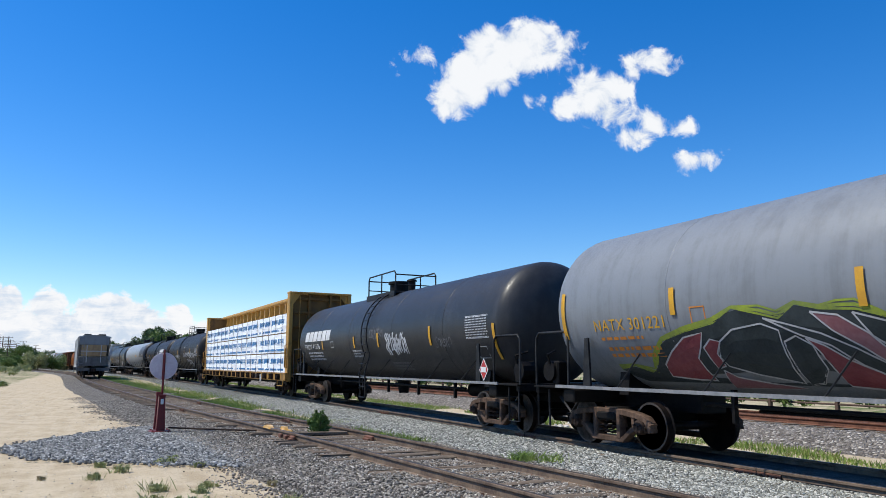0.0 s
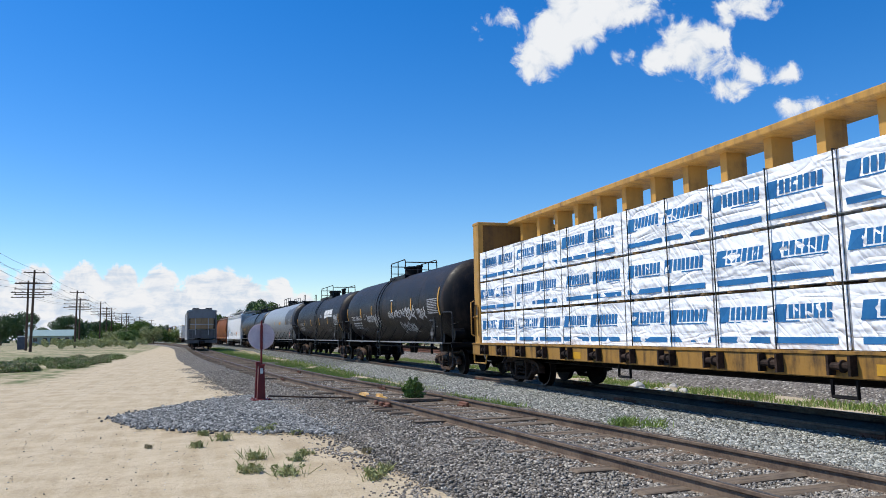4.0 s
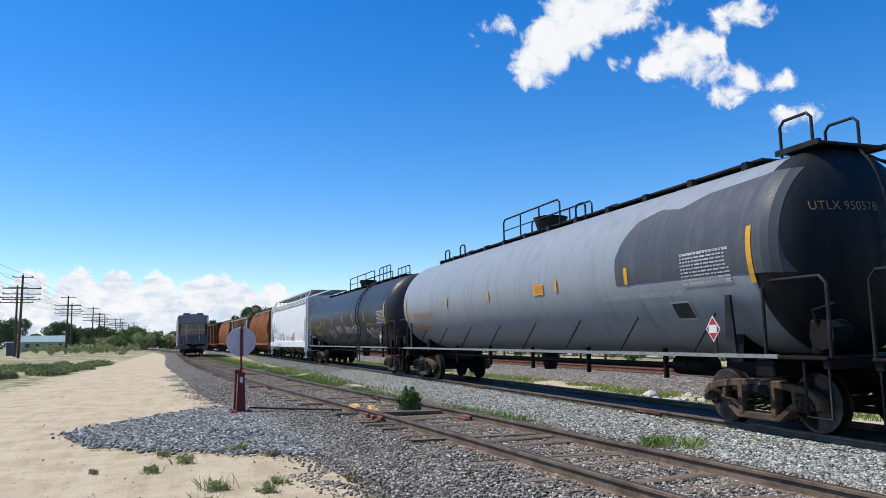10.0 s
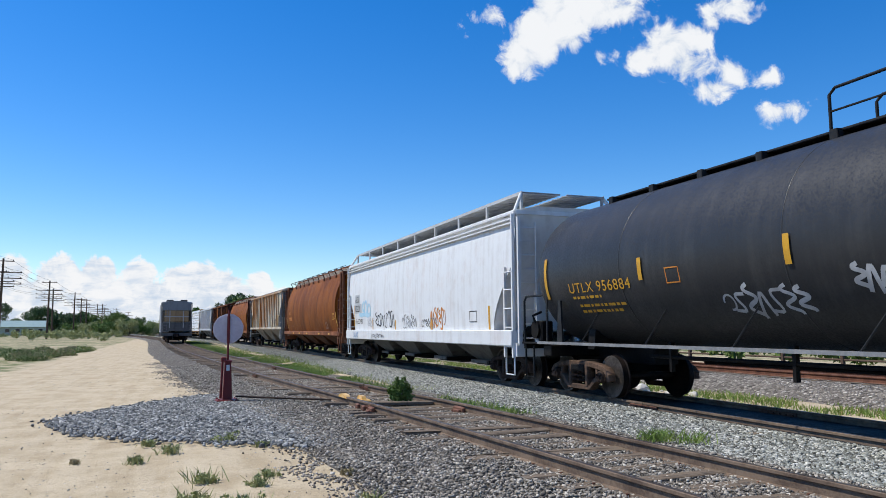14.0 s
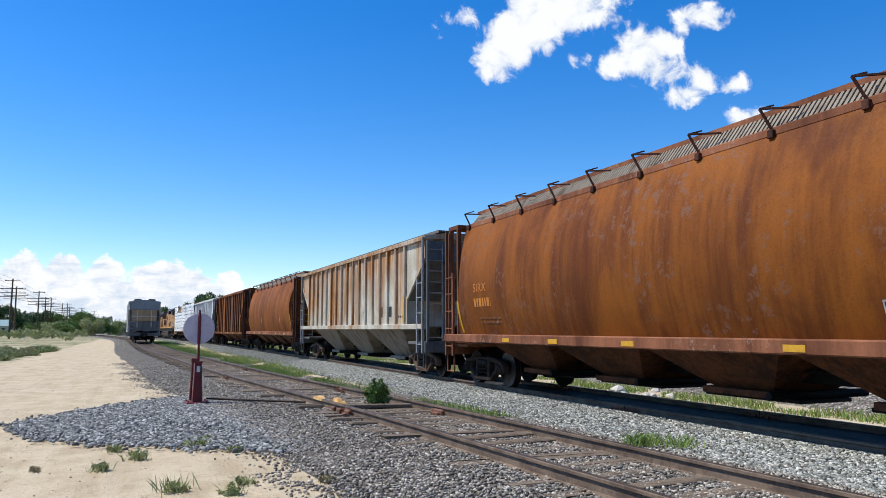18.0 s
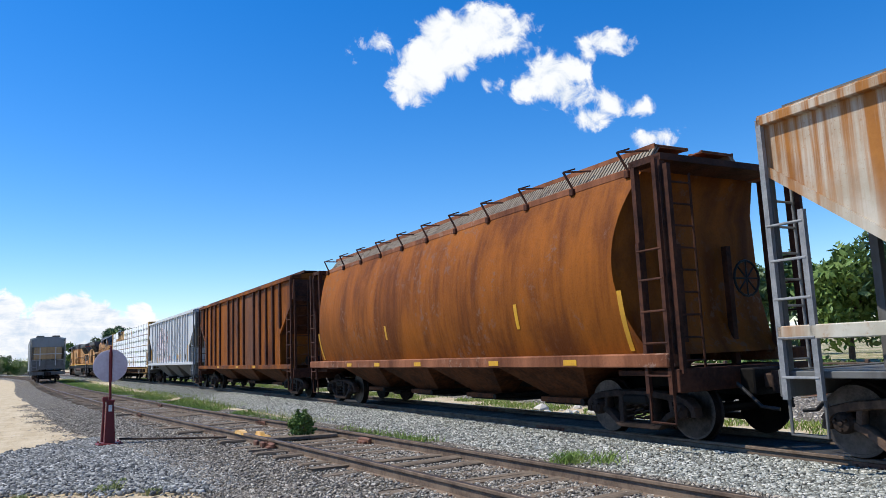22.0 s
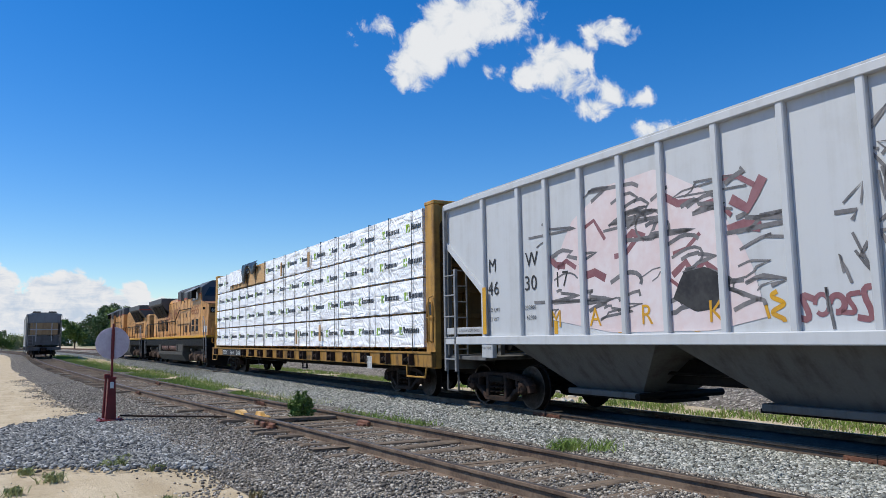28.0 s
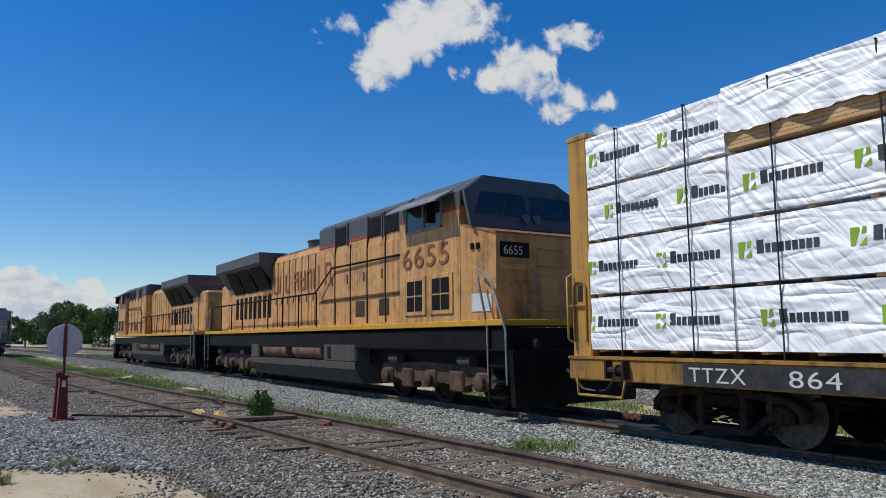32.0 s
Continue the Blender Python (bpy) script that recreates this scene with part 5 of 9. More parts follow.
def end_cage(car, half, frame_paint, top, inset=1.5):
    """Corner ladders, platforms, posts and brake wheel at both ends of a hopper."""
    for s in (-1, 1):
        e = s * (half + 0.02)
        plat = Geo().box(-1.45, 1.45, s * (half - inset), e, 0.94, 1.02, 0.01)
        plat.box(-1.5, 1.5, e - 0.05, e + 0.05, 0.72, 1.04, 0.01)
        part("end_platform", plat, frame_paint, car)
        for x in (-0.55, 0.55):
            posts = Geo().box(x - 0.05, x + 0.05, s * (half - 0.75), s * (half - 0.65), 1.0, 2.9)
            part("end_post", posts, frame_paint, car)
        for x in (-1.42, 1.42):
            posts = Geo().box(x - 0.035, x + 0.035, e - 0.09, e - 0.01, 0.98, top - 0.2)
            part("end_post", posts, frame_paint, car)
        for x in (-1.53, 1.53):
            lad = Geo().box(x - 0.03, x + 0.03, s * (half - 0.08), s * (half - 0.01), 0.70, top - 0.12)
            lad.box(x - 0.03, x + 0.03, s * (half - 0.52), s * (half - 0.45), 0.70, 2.85)
            for z in (0.95, 1.40, 1.85, 2.30, 2.72):
                lad.tube([(x * 1.015, s * (half - 0.5), z), (x * 1.015, s * (half - 0.03), z)], 0.017, 6)
            part("ladder", lad, "handrail_grey" if "grey" in frame_paint else frame_paint, car, smooth=60)
        lad = Geo()
        for x in (-1.40, -0.95):
            lad.tube([(x, e + s * 0.02, 0.95), (x, e + s * 0.02, top - 0.3)], 0.02, 6)
        for k in range(9):
            z = 1.15 + k * (top - 1.6) / 8
            lad.tube([(-1.40, e + s * 0.02, z), (-0.95, e + s * 0.02, z)], 0.016, 5)
        part("end_ladder", lad, "handrail_grey" if "grey" in frame_paint else frame_paint, car, smooth=60)
        step = Geo().tube([(-1.5, s * (half - 0.5), 0.72), (-1.5, s * (half - 0.5), 0.30), (-1.5, s * (half - 0.05), 0.30), (-1.5, s * (half - 0.05), 0.72)], 0.022, 6)
        part("stirrup", step, frame_paint, car, smooth=60)
    wheel = Geo().tube([(0.55 + 0.28 * math.cos(w), -half + 0.35, 2.35 + 0.28 * math.sin(w)) for w in [k * math.pi / 8 for k in range(16)]], 0.02, 6, True)
    for k in range(4):
        w = k * math.pi / 4
        wheel.tube([(0.55 - 0.28 * math.cos(w), -half + 0.35, 2.35 - 0.28 * math.sin(w)), (0.55 + 0.28 * math.cos(w), -half + 0.35, 2.35 + 0.28 * math.sin(w))], 0.014, 5)
    part("brake_wheel", wheel, "handrail_black", car, smooth=60)
    part("brake_cylinder", Geo().lathe([(-0.45, 0.2), (0.45, 0.2)], "x", (0, half - 0.8, 1.3), 12), "frame_black", car, smooth=40)
    part("air_reservoir", Geo().lathe([(-0.3, 0.16), (0.3, 0.16)], "x", (-0.4, -half + 0.9, 1.28), 12), "frame_black", car, smooth=40)


def roof_walk(car, half, top, paint, style):
    """Hatches and a running board along the roof."""
    g = Geo()
    for k in range(9):
        y = -half + 1.2 + (2 * half - 2.4) * k / 8
        g.box(-0.35, 0.35, y - 0.55, y + 0.55, top - 0.02, top + 0.10, 0.02)
    part("hatch", g, paint, car)
    lift, inner, outer = {"brackets": (0.12, 0.15, 0.86), "rail": (-0.03, 0.55, 1.02), "high": (0.26, 0.10, 1.15)}[style]
    reach = half - 0.45 if style == "brackets" else half - 0.02
    for sx in (-1, 1):
        walk_ = Geo().box(sx * inner, sx * outer, -reach, reach, top + 0.10 + lift, top + 0.12 + lift)
        for k in range(int(reach * 2 / 0.24)):
            y = -reach + 0.24 * k
            walk_.box(sx * inner, sx * (outer + 0.015), y, y + 0.05, top + 0.09 + lift, top + 0.135 + lift)
        part("running_board", walk_, paint, car, "grated roof walkway")
        part("board_edge", Geo().box(sx * outer, sx * (outer + 0.02), -reach, reach, top + 0.07 + lift, top + 0.15 + lift), paint, car)
        if style == "high":
            for k in range(9):
                y = -half + 0.1 + (2 * half - 0.2) * k / 8
                part("board_post", Geo().box(sx * 1.12, sx * 1.17, y - 0.04, y + 0.04, top - 0.12, top + 0.12 + lift), paint, car)
    if style == "brackets":
        for sx in (-1, 1):
            shoulder = Geo()
            for k in range(int(reach * 2 / 0.085)):
                y = -reach + 0.085 * k
                shoulder.prism([(sx * 1.16, top - 0.16), (sx * 0.84, top + 0.24), (sx * 0.80, top + 0.24), (sx * 1.12, top - 0.16)], "y", y, y + 0.05)
            shoulder.prism([(sx * 1.10, top - 0.16), (sx * 0.80, top + 0.22), (sx * 0.76, top + 0.22), (sx * 1.06, top - 0.16)], "y", -reach, reach)
            tagged(part("roof_grating", shoulder, "hopper_belly", car, "dusty ribbed strip along the roof's shoulder"), kind="stuff")
        for k in range(11):
            y = -half + 0.7 + (2 * half - 1.4) * k / 10
            b = Geo()
            b.tube([(-1.21, y, top - 0.16), (-1.33, y + 0.10, top + 0.17)], 0.022, 5)
            b.tube([(-1.33, y + 0.10, top + 0.17), (-1.05, y - 0.30, top + 0.12)], 0.018, 5)
            b.tube([(-1.33, y + 0.10, top + 0.17), (-1.05, y + 0.12, top + 0.26)], 0.014, 5)
            b.box(-1.28, -1.14, y - 0.05, y + 0.05, top - 0.26, top - 0.14, 0.01)
            part("bracket", b, "rust_rib", car)


def ribbed_hopper(name, label, s0, s1, paint, rib_paint, belly, marks, bays=3, ribs=14, top=4.25, frame_paint="hopper_dark_grey", dusty=False, roof=None, sill=1.12):
    """A covered hopper with outside posts and cut-back lower ends."""
    half = (s1 - s0) / 2
    car = thing(name, label, "hopper car", "cars of the train")
    cut = half - 1.55
    side = [(-cut, sill), (cut, sill), (cut, 2.30), (half - 0.05, 3.40), (half - 0.05, top - 0.12), (-half + 0.05, top - 0.12), (-half + 0.05, 3.40), (-cut, 2.30)]
    part("body", Geo().prism(side, "x", -1.46, 1.46), paint, car)
    for s in (-1, 1):
        plate = [(s * cut, 2.28), (s * (half - 0.03), 3.38), (s * (half - 0.03), top - 0.2), (s * (half + 0.0), top - 0.2), (s * (half + 0.0), 3.35), (s * (cut + 0.03), 2.25)]
        # end sheets of pale cars take dark grey, the shade on them put into paint
        part("end_sheet", Geo().prism(plate, "x", -1.44, 1.44), "rust_rib" if frame_paint == "rust_rib" else "hopper_dark_grey", car)
        for x in (-1.50, 1.44):
            rim = Geo().prism([(s * (cut - 0.02), sill + 0.05), (s * (cut + 0.08), sill + 0.05), (s * (cut + 0.08), 2.27), (s * (half + 0.02), 3.39), (s * (half - 0.08), 3.45), (s * (cut - 0.02), 2.33)], "x", x, x + 0.06)
            part("end_rim", rim, paint, car)
    roof_ = [(-1.50, top - 0.14), (1.50, top - 0.14), (1.50, top - 0.05), (0.75, top + 0.06), (-0.75, top + 0.06), (-1.50, top - 0.05)]
    part("roof", Geo().prism(roof_, "y", -half, half), roof or paint, car)
    spots = ribs if isinstance(ribs, (tuple, list)) else [-cut + 0.1 + (2 * cut - 0.2) * k / (ribs - 1) for k in range(ribs)]
    for y in spots:
        low = sill if abs(y) < cut + 0.05 else 2.30 + (abs(y) - cut) * 1.1 / 1.5 + 0.1
        for sx in (-1, 1):
            part("rib", Geo().box(sx * 1.455, sx * 1.545, y - 0.055, y + 0.055, low, top - 0.16, 0.015), rib_paint, car)
    edges = sorted(y for y in spots if abs(y) < cut)
    for a, b in zip(edges, edges[1:]):
        for sx in (-1, 1):
            part("side_panel", Geo().box(sx * 1.45, sx * 1.467, a + 0.05, b - 0.05, sill + 0.05, top - 0.19, 0.006), paint, car)
    for sx in (-1, 1):
        part("side_sill", Geo().box(sx * 1.44, sx * 1.56, -half + 0.02, half - 0.02, sill - 0.10, sill + 0.06, 0.012), marks.get("sill", paint), car)
        part("top_chord", Geo().box(sx * 1.44, sx * 1.56, -half + 0.02, half - 0.02, top - 0.2, top - 0.08, 0.012), paint, car)
    hopper_bays(car, half, bays, belly, sill)
    end_cage(car, half, frame_paint, top)
    roof_walk(car, half, top + 0.02, roof or frame_paint, "rail")
    skin = Skin(car, lambda y, z: (-1.472, y, z))
    edge = Skin(car, lambda y, z: (-1.568, y, z))
    for y in marks.get("sill_stripes", ()):
        edge.rect("reflective_stripe", y - 0.2, y + 0.2, sill - 0.06, sill + 0.03, "stripe_yellow", "yellow reflective stripe", 1)
    for y in marks.get("stripes", ()):
        skin.rect("reflective_stripe", y - 0.05, y + 0.05, sill + 0.08, sill + 0.55, "stripe_yellow", "yellow reflective stripe", 1)
    for s in marks.get("end_stripes", (-1, 1)):
        Skin(car, lambda y, z: (-1.550, y, z)).rect("reflective_stripe", s * (cut - 0.11) - 0.065, s * (cut - 0.11) + 0.065, sill + 0.1, 2.38, "stripe_yellow", "yellow reflective stripe", 1)
    for call in marks.get("draw", ()):
        call(skin, half, sill)
    couplers(car, half + 0.05)
    add_trucks(car, half - 1.28, dusty)
    TRAIN.append((car, (s0 + s1) / 2, half - 1.28))
    return car


def smooth_hopper(name, label, s0, s1, paint, belly, sill_paint, marks, top=4.2, bays=4, frame_paint="rust_rib", style="brackets", dusty=False, roof=None):
    """A covered hopper whose rounded side sheets carry no posts."""
    half = (s1 - s0) / 2
    car = thing(name, label, "hopper car", "cars of the train")
    sill = 1.22 if style == "brackets" else 1.30
    n = 18

    def across(z):
        q = (z - 2.45) / ((top - 2.45) if z > 2.45 else (2.45 - sill))
        if style == "brackets":
            return 1.60 - (0.46 if z > 2.45 else 0.24) * abs(q) ** 2.0
        return 1.50 - (0.10 if z > 2.45 else 0.02) * abs(q) ** 2.0

    def reach(z):
        if style == "brackets":
            return half - 0.52 - 0.50 * math.sin(math.pi * max(0.0, min(1.0, (z - sill) / (top - sill)))) ** 0.8
        k = max(0.0, min(1.0, (3.05 - z) / 1.75))
        return half - 0.04 - 1.22 * math.sin(k * math.pi / 2) ** 1.2

    zs = [sill + (top - sill) * k / n for k in range(n + 1)]
    ring = [(-across(z), z) for z in zs] + [(-0.8, top + 0.1), (0.8, top + 0.1)] + [(across(z), z) for z in reversed(zs)]
    m = len(ring)
    rows = 12
    g = Geo()
    for i in range(rows + 1):
        f = -1 + 2 * i / rows
        for x, z in ring:
            g.v.append((x, f * reach(min(z, top)), z))
    g.f = [(i * m + k, i * m + (k + 1) % m, (i + 1) * m + (k + 1) % m, (i + 1) * m + k) for i in range(rows) for k in range(m)]
    g.f += [tuple(range(m)), tuple(range(rows * m, rows * m + m))]
    part("body", g, paint, car, smooth=35)
    for sx in (-1, 1):
        part("side_sill", Geo().box(sx * 1.28, sx * 1.60, -half + 0.02, half - 0.02, sill - (0.16 if style == "brackets" else 0.34), sill + 0.04, 0.02), sill_paint, car, "rust-scaled side sill")
        part("top_chord", Geo().box(sx * 1.05, sx * 1.22, -half + 0.2, half - 0.2, top - 0.14, top - 0.02, 0.012) if style == "brackets" else Geo().box(sx * 1.38, sx * 1.50, -half + 0.02, half - 0.02, top - 0.12, top - 0.02, 0.02).box(sx * 1.38, sx * 1.515, -half + 0.05, half - 0.05, top - 0.34, top - 0.30, 0.01).box(sx * 1.38, sx * 1.515, -half + 0.05, half - 0.05, top - 0.24, top - 0.20, 0.01), sill_paint if style == "brackets" else paint, car)
    for s in (-1, 1):
        arch = Geo()
        for x in (-1.40, 1.40) if style == "brackets" else ():
            arch.box(x - 0.05, x + 0.05, s * (half - 0.12), s * (half - 0.02), sill, top - 0.05)
            arch.box(x - 0.05, x + 0.05, s * (half - 0.62), s * (half - 0.54), sill, top - 0.05)
        arch.box(-1.45, 1.45, s * (half - 0.65), s * (half + 0.0), top - 0.12, top - 0.02)
        if style != "brackets":
            for x in (-1.0, 1.0):
                arch.tube([(x * 1.52, s * (half - 0.05), sill), (x * 1.52, s * (half - 0.05), top - 0.42), (x * 1.50, s * (half - 0.06), top - 0.20), (x * 1.42, s * (half - 0.10), top - 0.02), (x * 1.17, s * (half - 0.26), top + 0.42)], 0.045, 8)
        part("end_frame", arch, frame_paint, car, smooth=50)
        panel = [(across(z) - 0.02, z) for z in zs] + [(-across(z) + 0.02, z) for z in reversed(zs)]
        if style == "brackets":
            part("end_sheet", Geo().prism(panel, "y", s * (half - 1.06), s * (half - 1.03)), marks.get("end", "hopper_dark_grey"), car, "flat grey end sheet")
    hopper_bays(car, half, bays, belly, sill - 0.1, 0.40, 1.38)
    end_cage(car, half, frame_paint, top, 1.2)
    roof_walk(car, half - 0.2, top + 0.08, roof or ("sill_rust" if style == "brackets" else frame_paint), "brackets" if style == "brackets" else "high")
    skin = Skin(car, lambda y, z: (-across(z) - 0.008, y, z))
    edge = Skin(car, lambda y, z: (-1.608, y, z))
    for f in (-0.72, -0.42, 0.0, 0.30, 0.55) if style == "brackets" else ():
        edge.rect("reflective_stripe", f * half - 0.17, f * half + 0.17, sill - 0.12, sill - 0.03, "stripe_yellow", "yellow reflective stripe", 1)
    for y, z0, z1 in marks.get("stripes", ()):
        skin.rect("reflective_stripe", y - 0.05, y + 0.05, z0, z1, "stripe_yellow", "yellow reflective stripe", 5)
    for call in marks.get("draw", ()):
        call(skin, half, sill)
    couplers(car, half + 0.05)
    add_trucks(car, half - 1.28, dusty)
    TRAIN.append((car, (s0 + s1) / 2, half - 1.28))
    return car


def slack(y, z):
    """How far the film stands off its pack."""
    d = 0.034 * noise.noise(Vector((y * 1.1, z * 2.6, 4))) + 0.022 * noise.noise(Vector((y * 3.1 + z * 2.5, z * 2.0 - y, 13)))
    return d + 0.030 * (0.3 - abs(noise.noise(Vector((y * 2.2 + z * 1.6, z * 1.2, 31)))))


def wrapped_pack(car, x0, x1, y0, y1, z0, z1):
    """A pack of boards in white film: taut, with folds and slack."""
    g = Geo()
    ny, nz = max(4, int((y1 - y0) / 0.13)), 8

    def face(x, sgn):
        k0 = len(g.v)
        for j in range(nz + 1):
            for i in range(ny + 1):
                y, z = y0 + (y1 - y0) * i / ny, z0 + (z1 - z0) * j / nz
                e = min(1.0, min(i, ny - i) / 1.5, min(j, nz - j) / 1.2)
                g.v.append((x + sgn * (0.012 + slack(y, z) * e), y, z))
        w = ny + 1
        g.f.extend((k0 + j * w + i, k0 + j * w + i + 1, k0 + (j + 1) * w + i + 1, k0 + (j + 1) * w + i) for j in range(nz) for i in range(ny))

    face(x0, -1)
    g.add([(x0, y0, z0), (x1, y0, z0), (x1, y1, z0), (x0, y1, z0), (x0, y0, z1), (x1, y0, z1), (x1, y1, z1), (x0, y1, z1)],
          [(0, 1, 2, 3), (4, 5, 6, 7), (0, 1, 5, 4), (2, 3, 7, 6), (1, 2, 6, 5)])
    return part("pack", g, "wrap_white", car, "boards wrapped in white film", 50)


def centerbeam(name, label, s0, s1, rows, top, columns, printing, marks, load_top, load_out=1.42):
    """A centre-beam flat car with end bulkheads and a strapped load of wrapped boards."""
    half = (s1 - s0) / 2
    car = thing(name, label, "flat car", "cars of the train")
    deck = 1.02
    base, off = marks.get("base", 1.08), marks.get("off", 0.0)
    for sx in (-1, 1):
        sill = Geo().box(sx * 1.40, sx * 1.54, -half, half, deck - 0.28, deck + 0.03, 0.015)
        sill.box(sx * 1.30, sx * 1.56, -half, half, deck + 0.03, deck + 0.07)
        part("side_sill", sill, "sill_grimy", car, "grimy yellow side sill")
    part("deck", Geo().box(-1.42, 1.42, -half + 0.02, half - 0.02, deck - 0.10, deck, 0.01), "bulkhead_brown", car)
    part("centre_sill", Geo().box(-0.35, 0.35, -half - 0.2, half + 0.2, 0.55, deck - 0.1, 0.02), "frame_black", car)
    for s in (-1, 1):
        y0, y1 = s * (half - 0.42), s * half
        for x in (-1.45, 1.29):
            post = Geo().box(x, x + 0.17, y0, y1, deck - 0.3, top, 0.02)
            part("bulkhead_post", post, "car_yellow", car, "yellow bulkhead post, chipped at its edges")
        part("bulkhead_sheet", Geo().box(-1.30, 1.30, s * (half - 0.36), s * (half - 0.30), deck, top - 0.05), "bulkhead_brown", car)
        bars = Geo()
        for k in range(6):
            z = deck + 0.3 + (top - deck - 0.55) * k / 5
            bars.box(-1.29, 1.29, s * (half - 0.30), s * (half - 0.14), z - 0.05, z + 0.05, 0.01)
        for x in (-0.5, 0.5):
            bars.box(x - 0.05, x + 0.05, s * (half - 0.30), s * (half - 0.1), deck, top - 0.05, 0.01)
        part("bulkhead_rib", bars, "bulkhead_brown", car)
        for x in (-1, 1):
            part("gusset", Geo().prism([(x * 1.28, top - 0.05), (x * 0.92, top - 0.05), (x * 1.28, top - 0.55)], "y", s * (half - 0.12), s * (half - 0.09)), "car_yellow", car)
            part("tie_rod", Geo().tube([(x * 0.95, s * (half - 0.08), deck + 0.1), (x * 0.95, s * (half - 0.08), top - 0.1)], 0.014, 6), "car_yellow", car)
        part("lever_slot", Geo().box(-1.458, -1.44, s * (half - 0.26), s * (half - 0.15), 1.92, 2.16, 0.004), "wrap_black", car, "dark slot in the yellow post")
        lever = Geo().tube([(-1.47, s * (half - 0.34), 1.30), (-1.47, s * (half - 0.34), 2.14), (-1.47, s * (half - 0.28), 2.22), (-1.47, s * (half - 0.12), 2.22), (-1.47, s * (half - 0.07), 2.14), (-1.47, s * (half - 0.07), 1.30)], 0.016, 6)
        lever.tube([(-1.48, s * (half - 0.36), 1.86), (-1.48, s * (half + 0.02), 1.86)], 0.016, 6)
        part("post_lever", lever, "sill_grimy", car, "grimy locking frame on the post", 60)
        part("bulkhead_cap", Geo().box(-1.46, 1.46, s * (half - 0.44), s * (half + 0.02), top - 0.04, top + 0.05, 0.015), "car_yellow", car)
        rail = Geo().tube([(-1.56, s * (half - 1.2), deck - 0.25), (-1.58, s * (half - 1.15), 0.52), (-1.58, s * (half - 0.25), 0.52), (-1.56, s * (half - 0.2), deck - 0.25)], 0.022, 6)
        rail.tube([(-1.5, s * (half - 0.05), 1.3), (-1.58, s * (half - 0.05), 1.35), (-1.58, s * (half - 0.05), 2.3), (-1.48, s * (half - 0.05), 2.35)], 0.02, 6)
        part("grab_iron", rail, "car_yellow", car, smooth=60)
    chord, wide = marks["chord"]
    for k in range(19):
        y = -half + 0.9 + (2 * half - 1.8) * k / 18
        post = Geo().box(-wide * 0.5, wide * 0.5, y - 0.09, y + 0.09, deck, chord - 0.1)
        part("beam_post", post, "car_yellow", car)
    part("top_chord", Geo().box(-wide, wide, -half + 0.4, half - 0.4, chord - 0.11, chord + 0.02, 0.02), "car_yellow", car, "yellow top chord of the centre beam")
    web = Geo().box(-0.03, 0.03, -half + 0.4, half - 0.4, deck, chord - 0.75)
    part("beam_web", web, "bulkhead_brown", car)
    inner = half - 0.48
    widths = [(y0 * inner, y1 * inner) for y0, y1 in zip(columns, columns[1:])]
    h = (load_top - base) / rows
    skip = marks.get("skip", ())
    for c, (a, b) in enumerate(widths):
        for r in range(rows):
            z0 = base + h * r
            if (c, r) in skip:
                continue
            wrapped_pack(car, -load_out, -0.20, a + 0.02, b - 0.02, z0 + 0.02, z0 + h - 0.035)
            far_side = Geo().box(0.20, load_out, a + 0.02, b - 0.02, z0 + 0.02, z0 + h - 0.035, 0.02)
            part("pack", far_side, "wrap_white", car, "boards wrapped in white film")
            dun = Geo()
            for k in range(4):
                y = a + (b - a) * (k + 0.5) / 4
                dun.box(-load_out + 0.02, load_out - 0.02, y - 0.045, y + 0.045, z0 - 0.018, z0 + 0.02)
            part("dunnage", dun, "lumber", car)
    skin = Skin(car, lambda y, z: (-load_out - 0.016 - max(slack(y, z), 0.3 * slack(y, z)), y, z))
    straps = marks.get("straps", 14)
    for k in range(straps):
        y = -inner + 0.6 + (2 * inner - 1.2) * k / (straps - 1)
        part("strap", Geo().box(-load_out - 0.060, -load_out - 0.046, y - 0.008, y + 0.008, deck - 0.05, load_top - 0.02).box(-load_out - 0.07, load_out, y - 0.008, y + 0.008, load_top - 0.035, load_top - 0.02), "strap", car, "black tie-down cable")
        if marks.get("bare_sill", (1, 0))[0] < y < marks.get("bare_sill", (1, 0))[1]:
            continue
        part("winch", Geo().lathe([(y - 0.16, 0.055), (y - 0.05, 0.055), (y - 0.04, 0.085), (y - 0.02, 0.085), (y - 0.01, 0.05), (y + 0.16, 0.05)], "y", (-1.60, 0, deck - 0.12), 9).box(-1.66, -1.52, y - 0.19, y - 0.15, deck - 0.24, deck + 0.02).box(-1.66, -1.52, y + 0.15, y + 0.19, deck - 0.24, deck + 0.02), "truck_rust", car, "rusty tie-down winch")
    printing(skin, widths, base, h, rows, skip)
    side = Skin(car, lambda y, z: (-1.546, y + off, z))
    for call in marks.get("draw", ()):
        call(side, half, deck)
    hang = Geo()
    for y in (-half * 0.22, half * 0.25):
        hang.tube([(-1.5, y - 0.2, deck - 0.3), (-1.5, y - 0.2, 0.5), (-1.5, y + 0.2, 0.5), (-1.5, y + 0.2, deck - 0.3)], 0.03, 5)
    hang.tube([(-0.9, -half + 3.6, 0.62), (-0.9, half - 3.6, 0.62)], 0.03, 5)
    part("step", hang, "frame_black", car)
    couplers(car, half + 0.05)
    add_trucks(car, half - 2.4, False)
    TRAIN.append((car, (s0 + s1) / 2, half - 2.4))
    return car


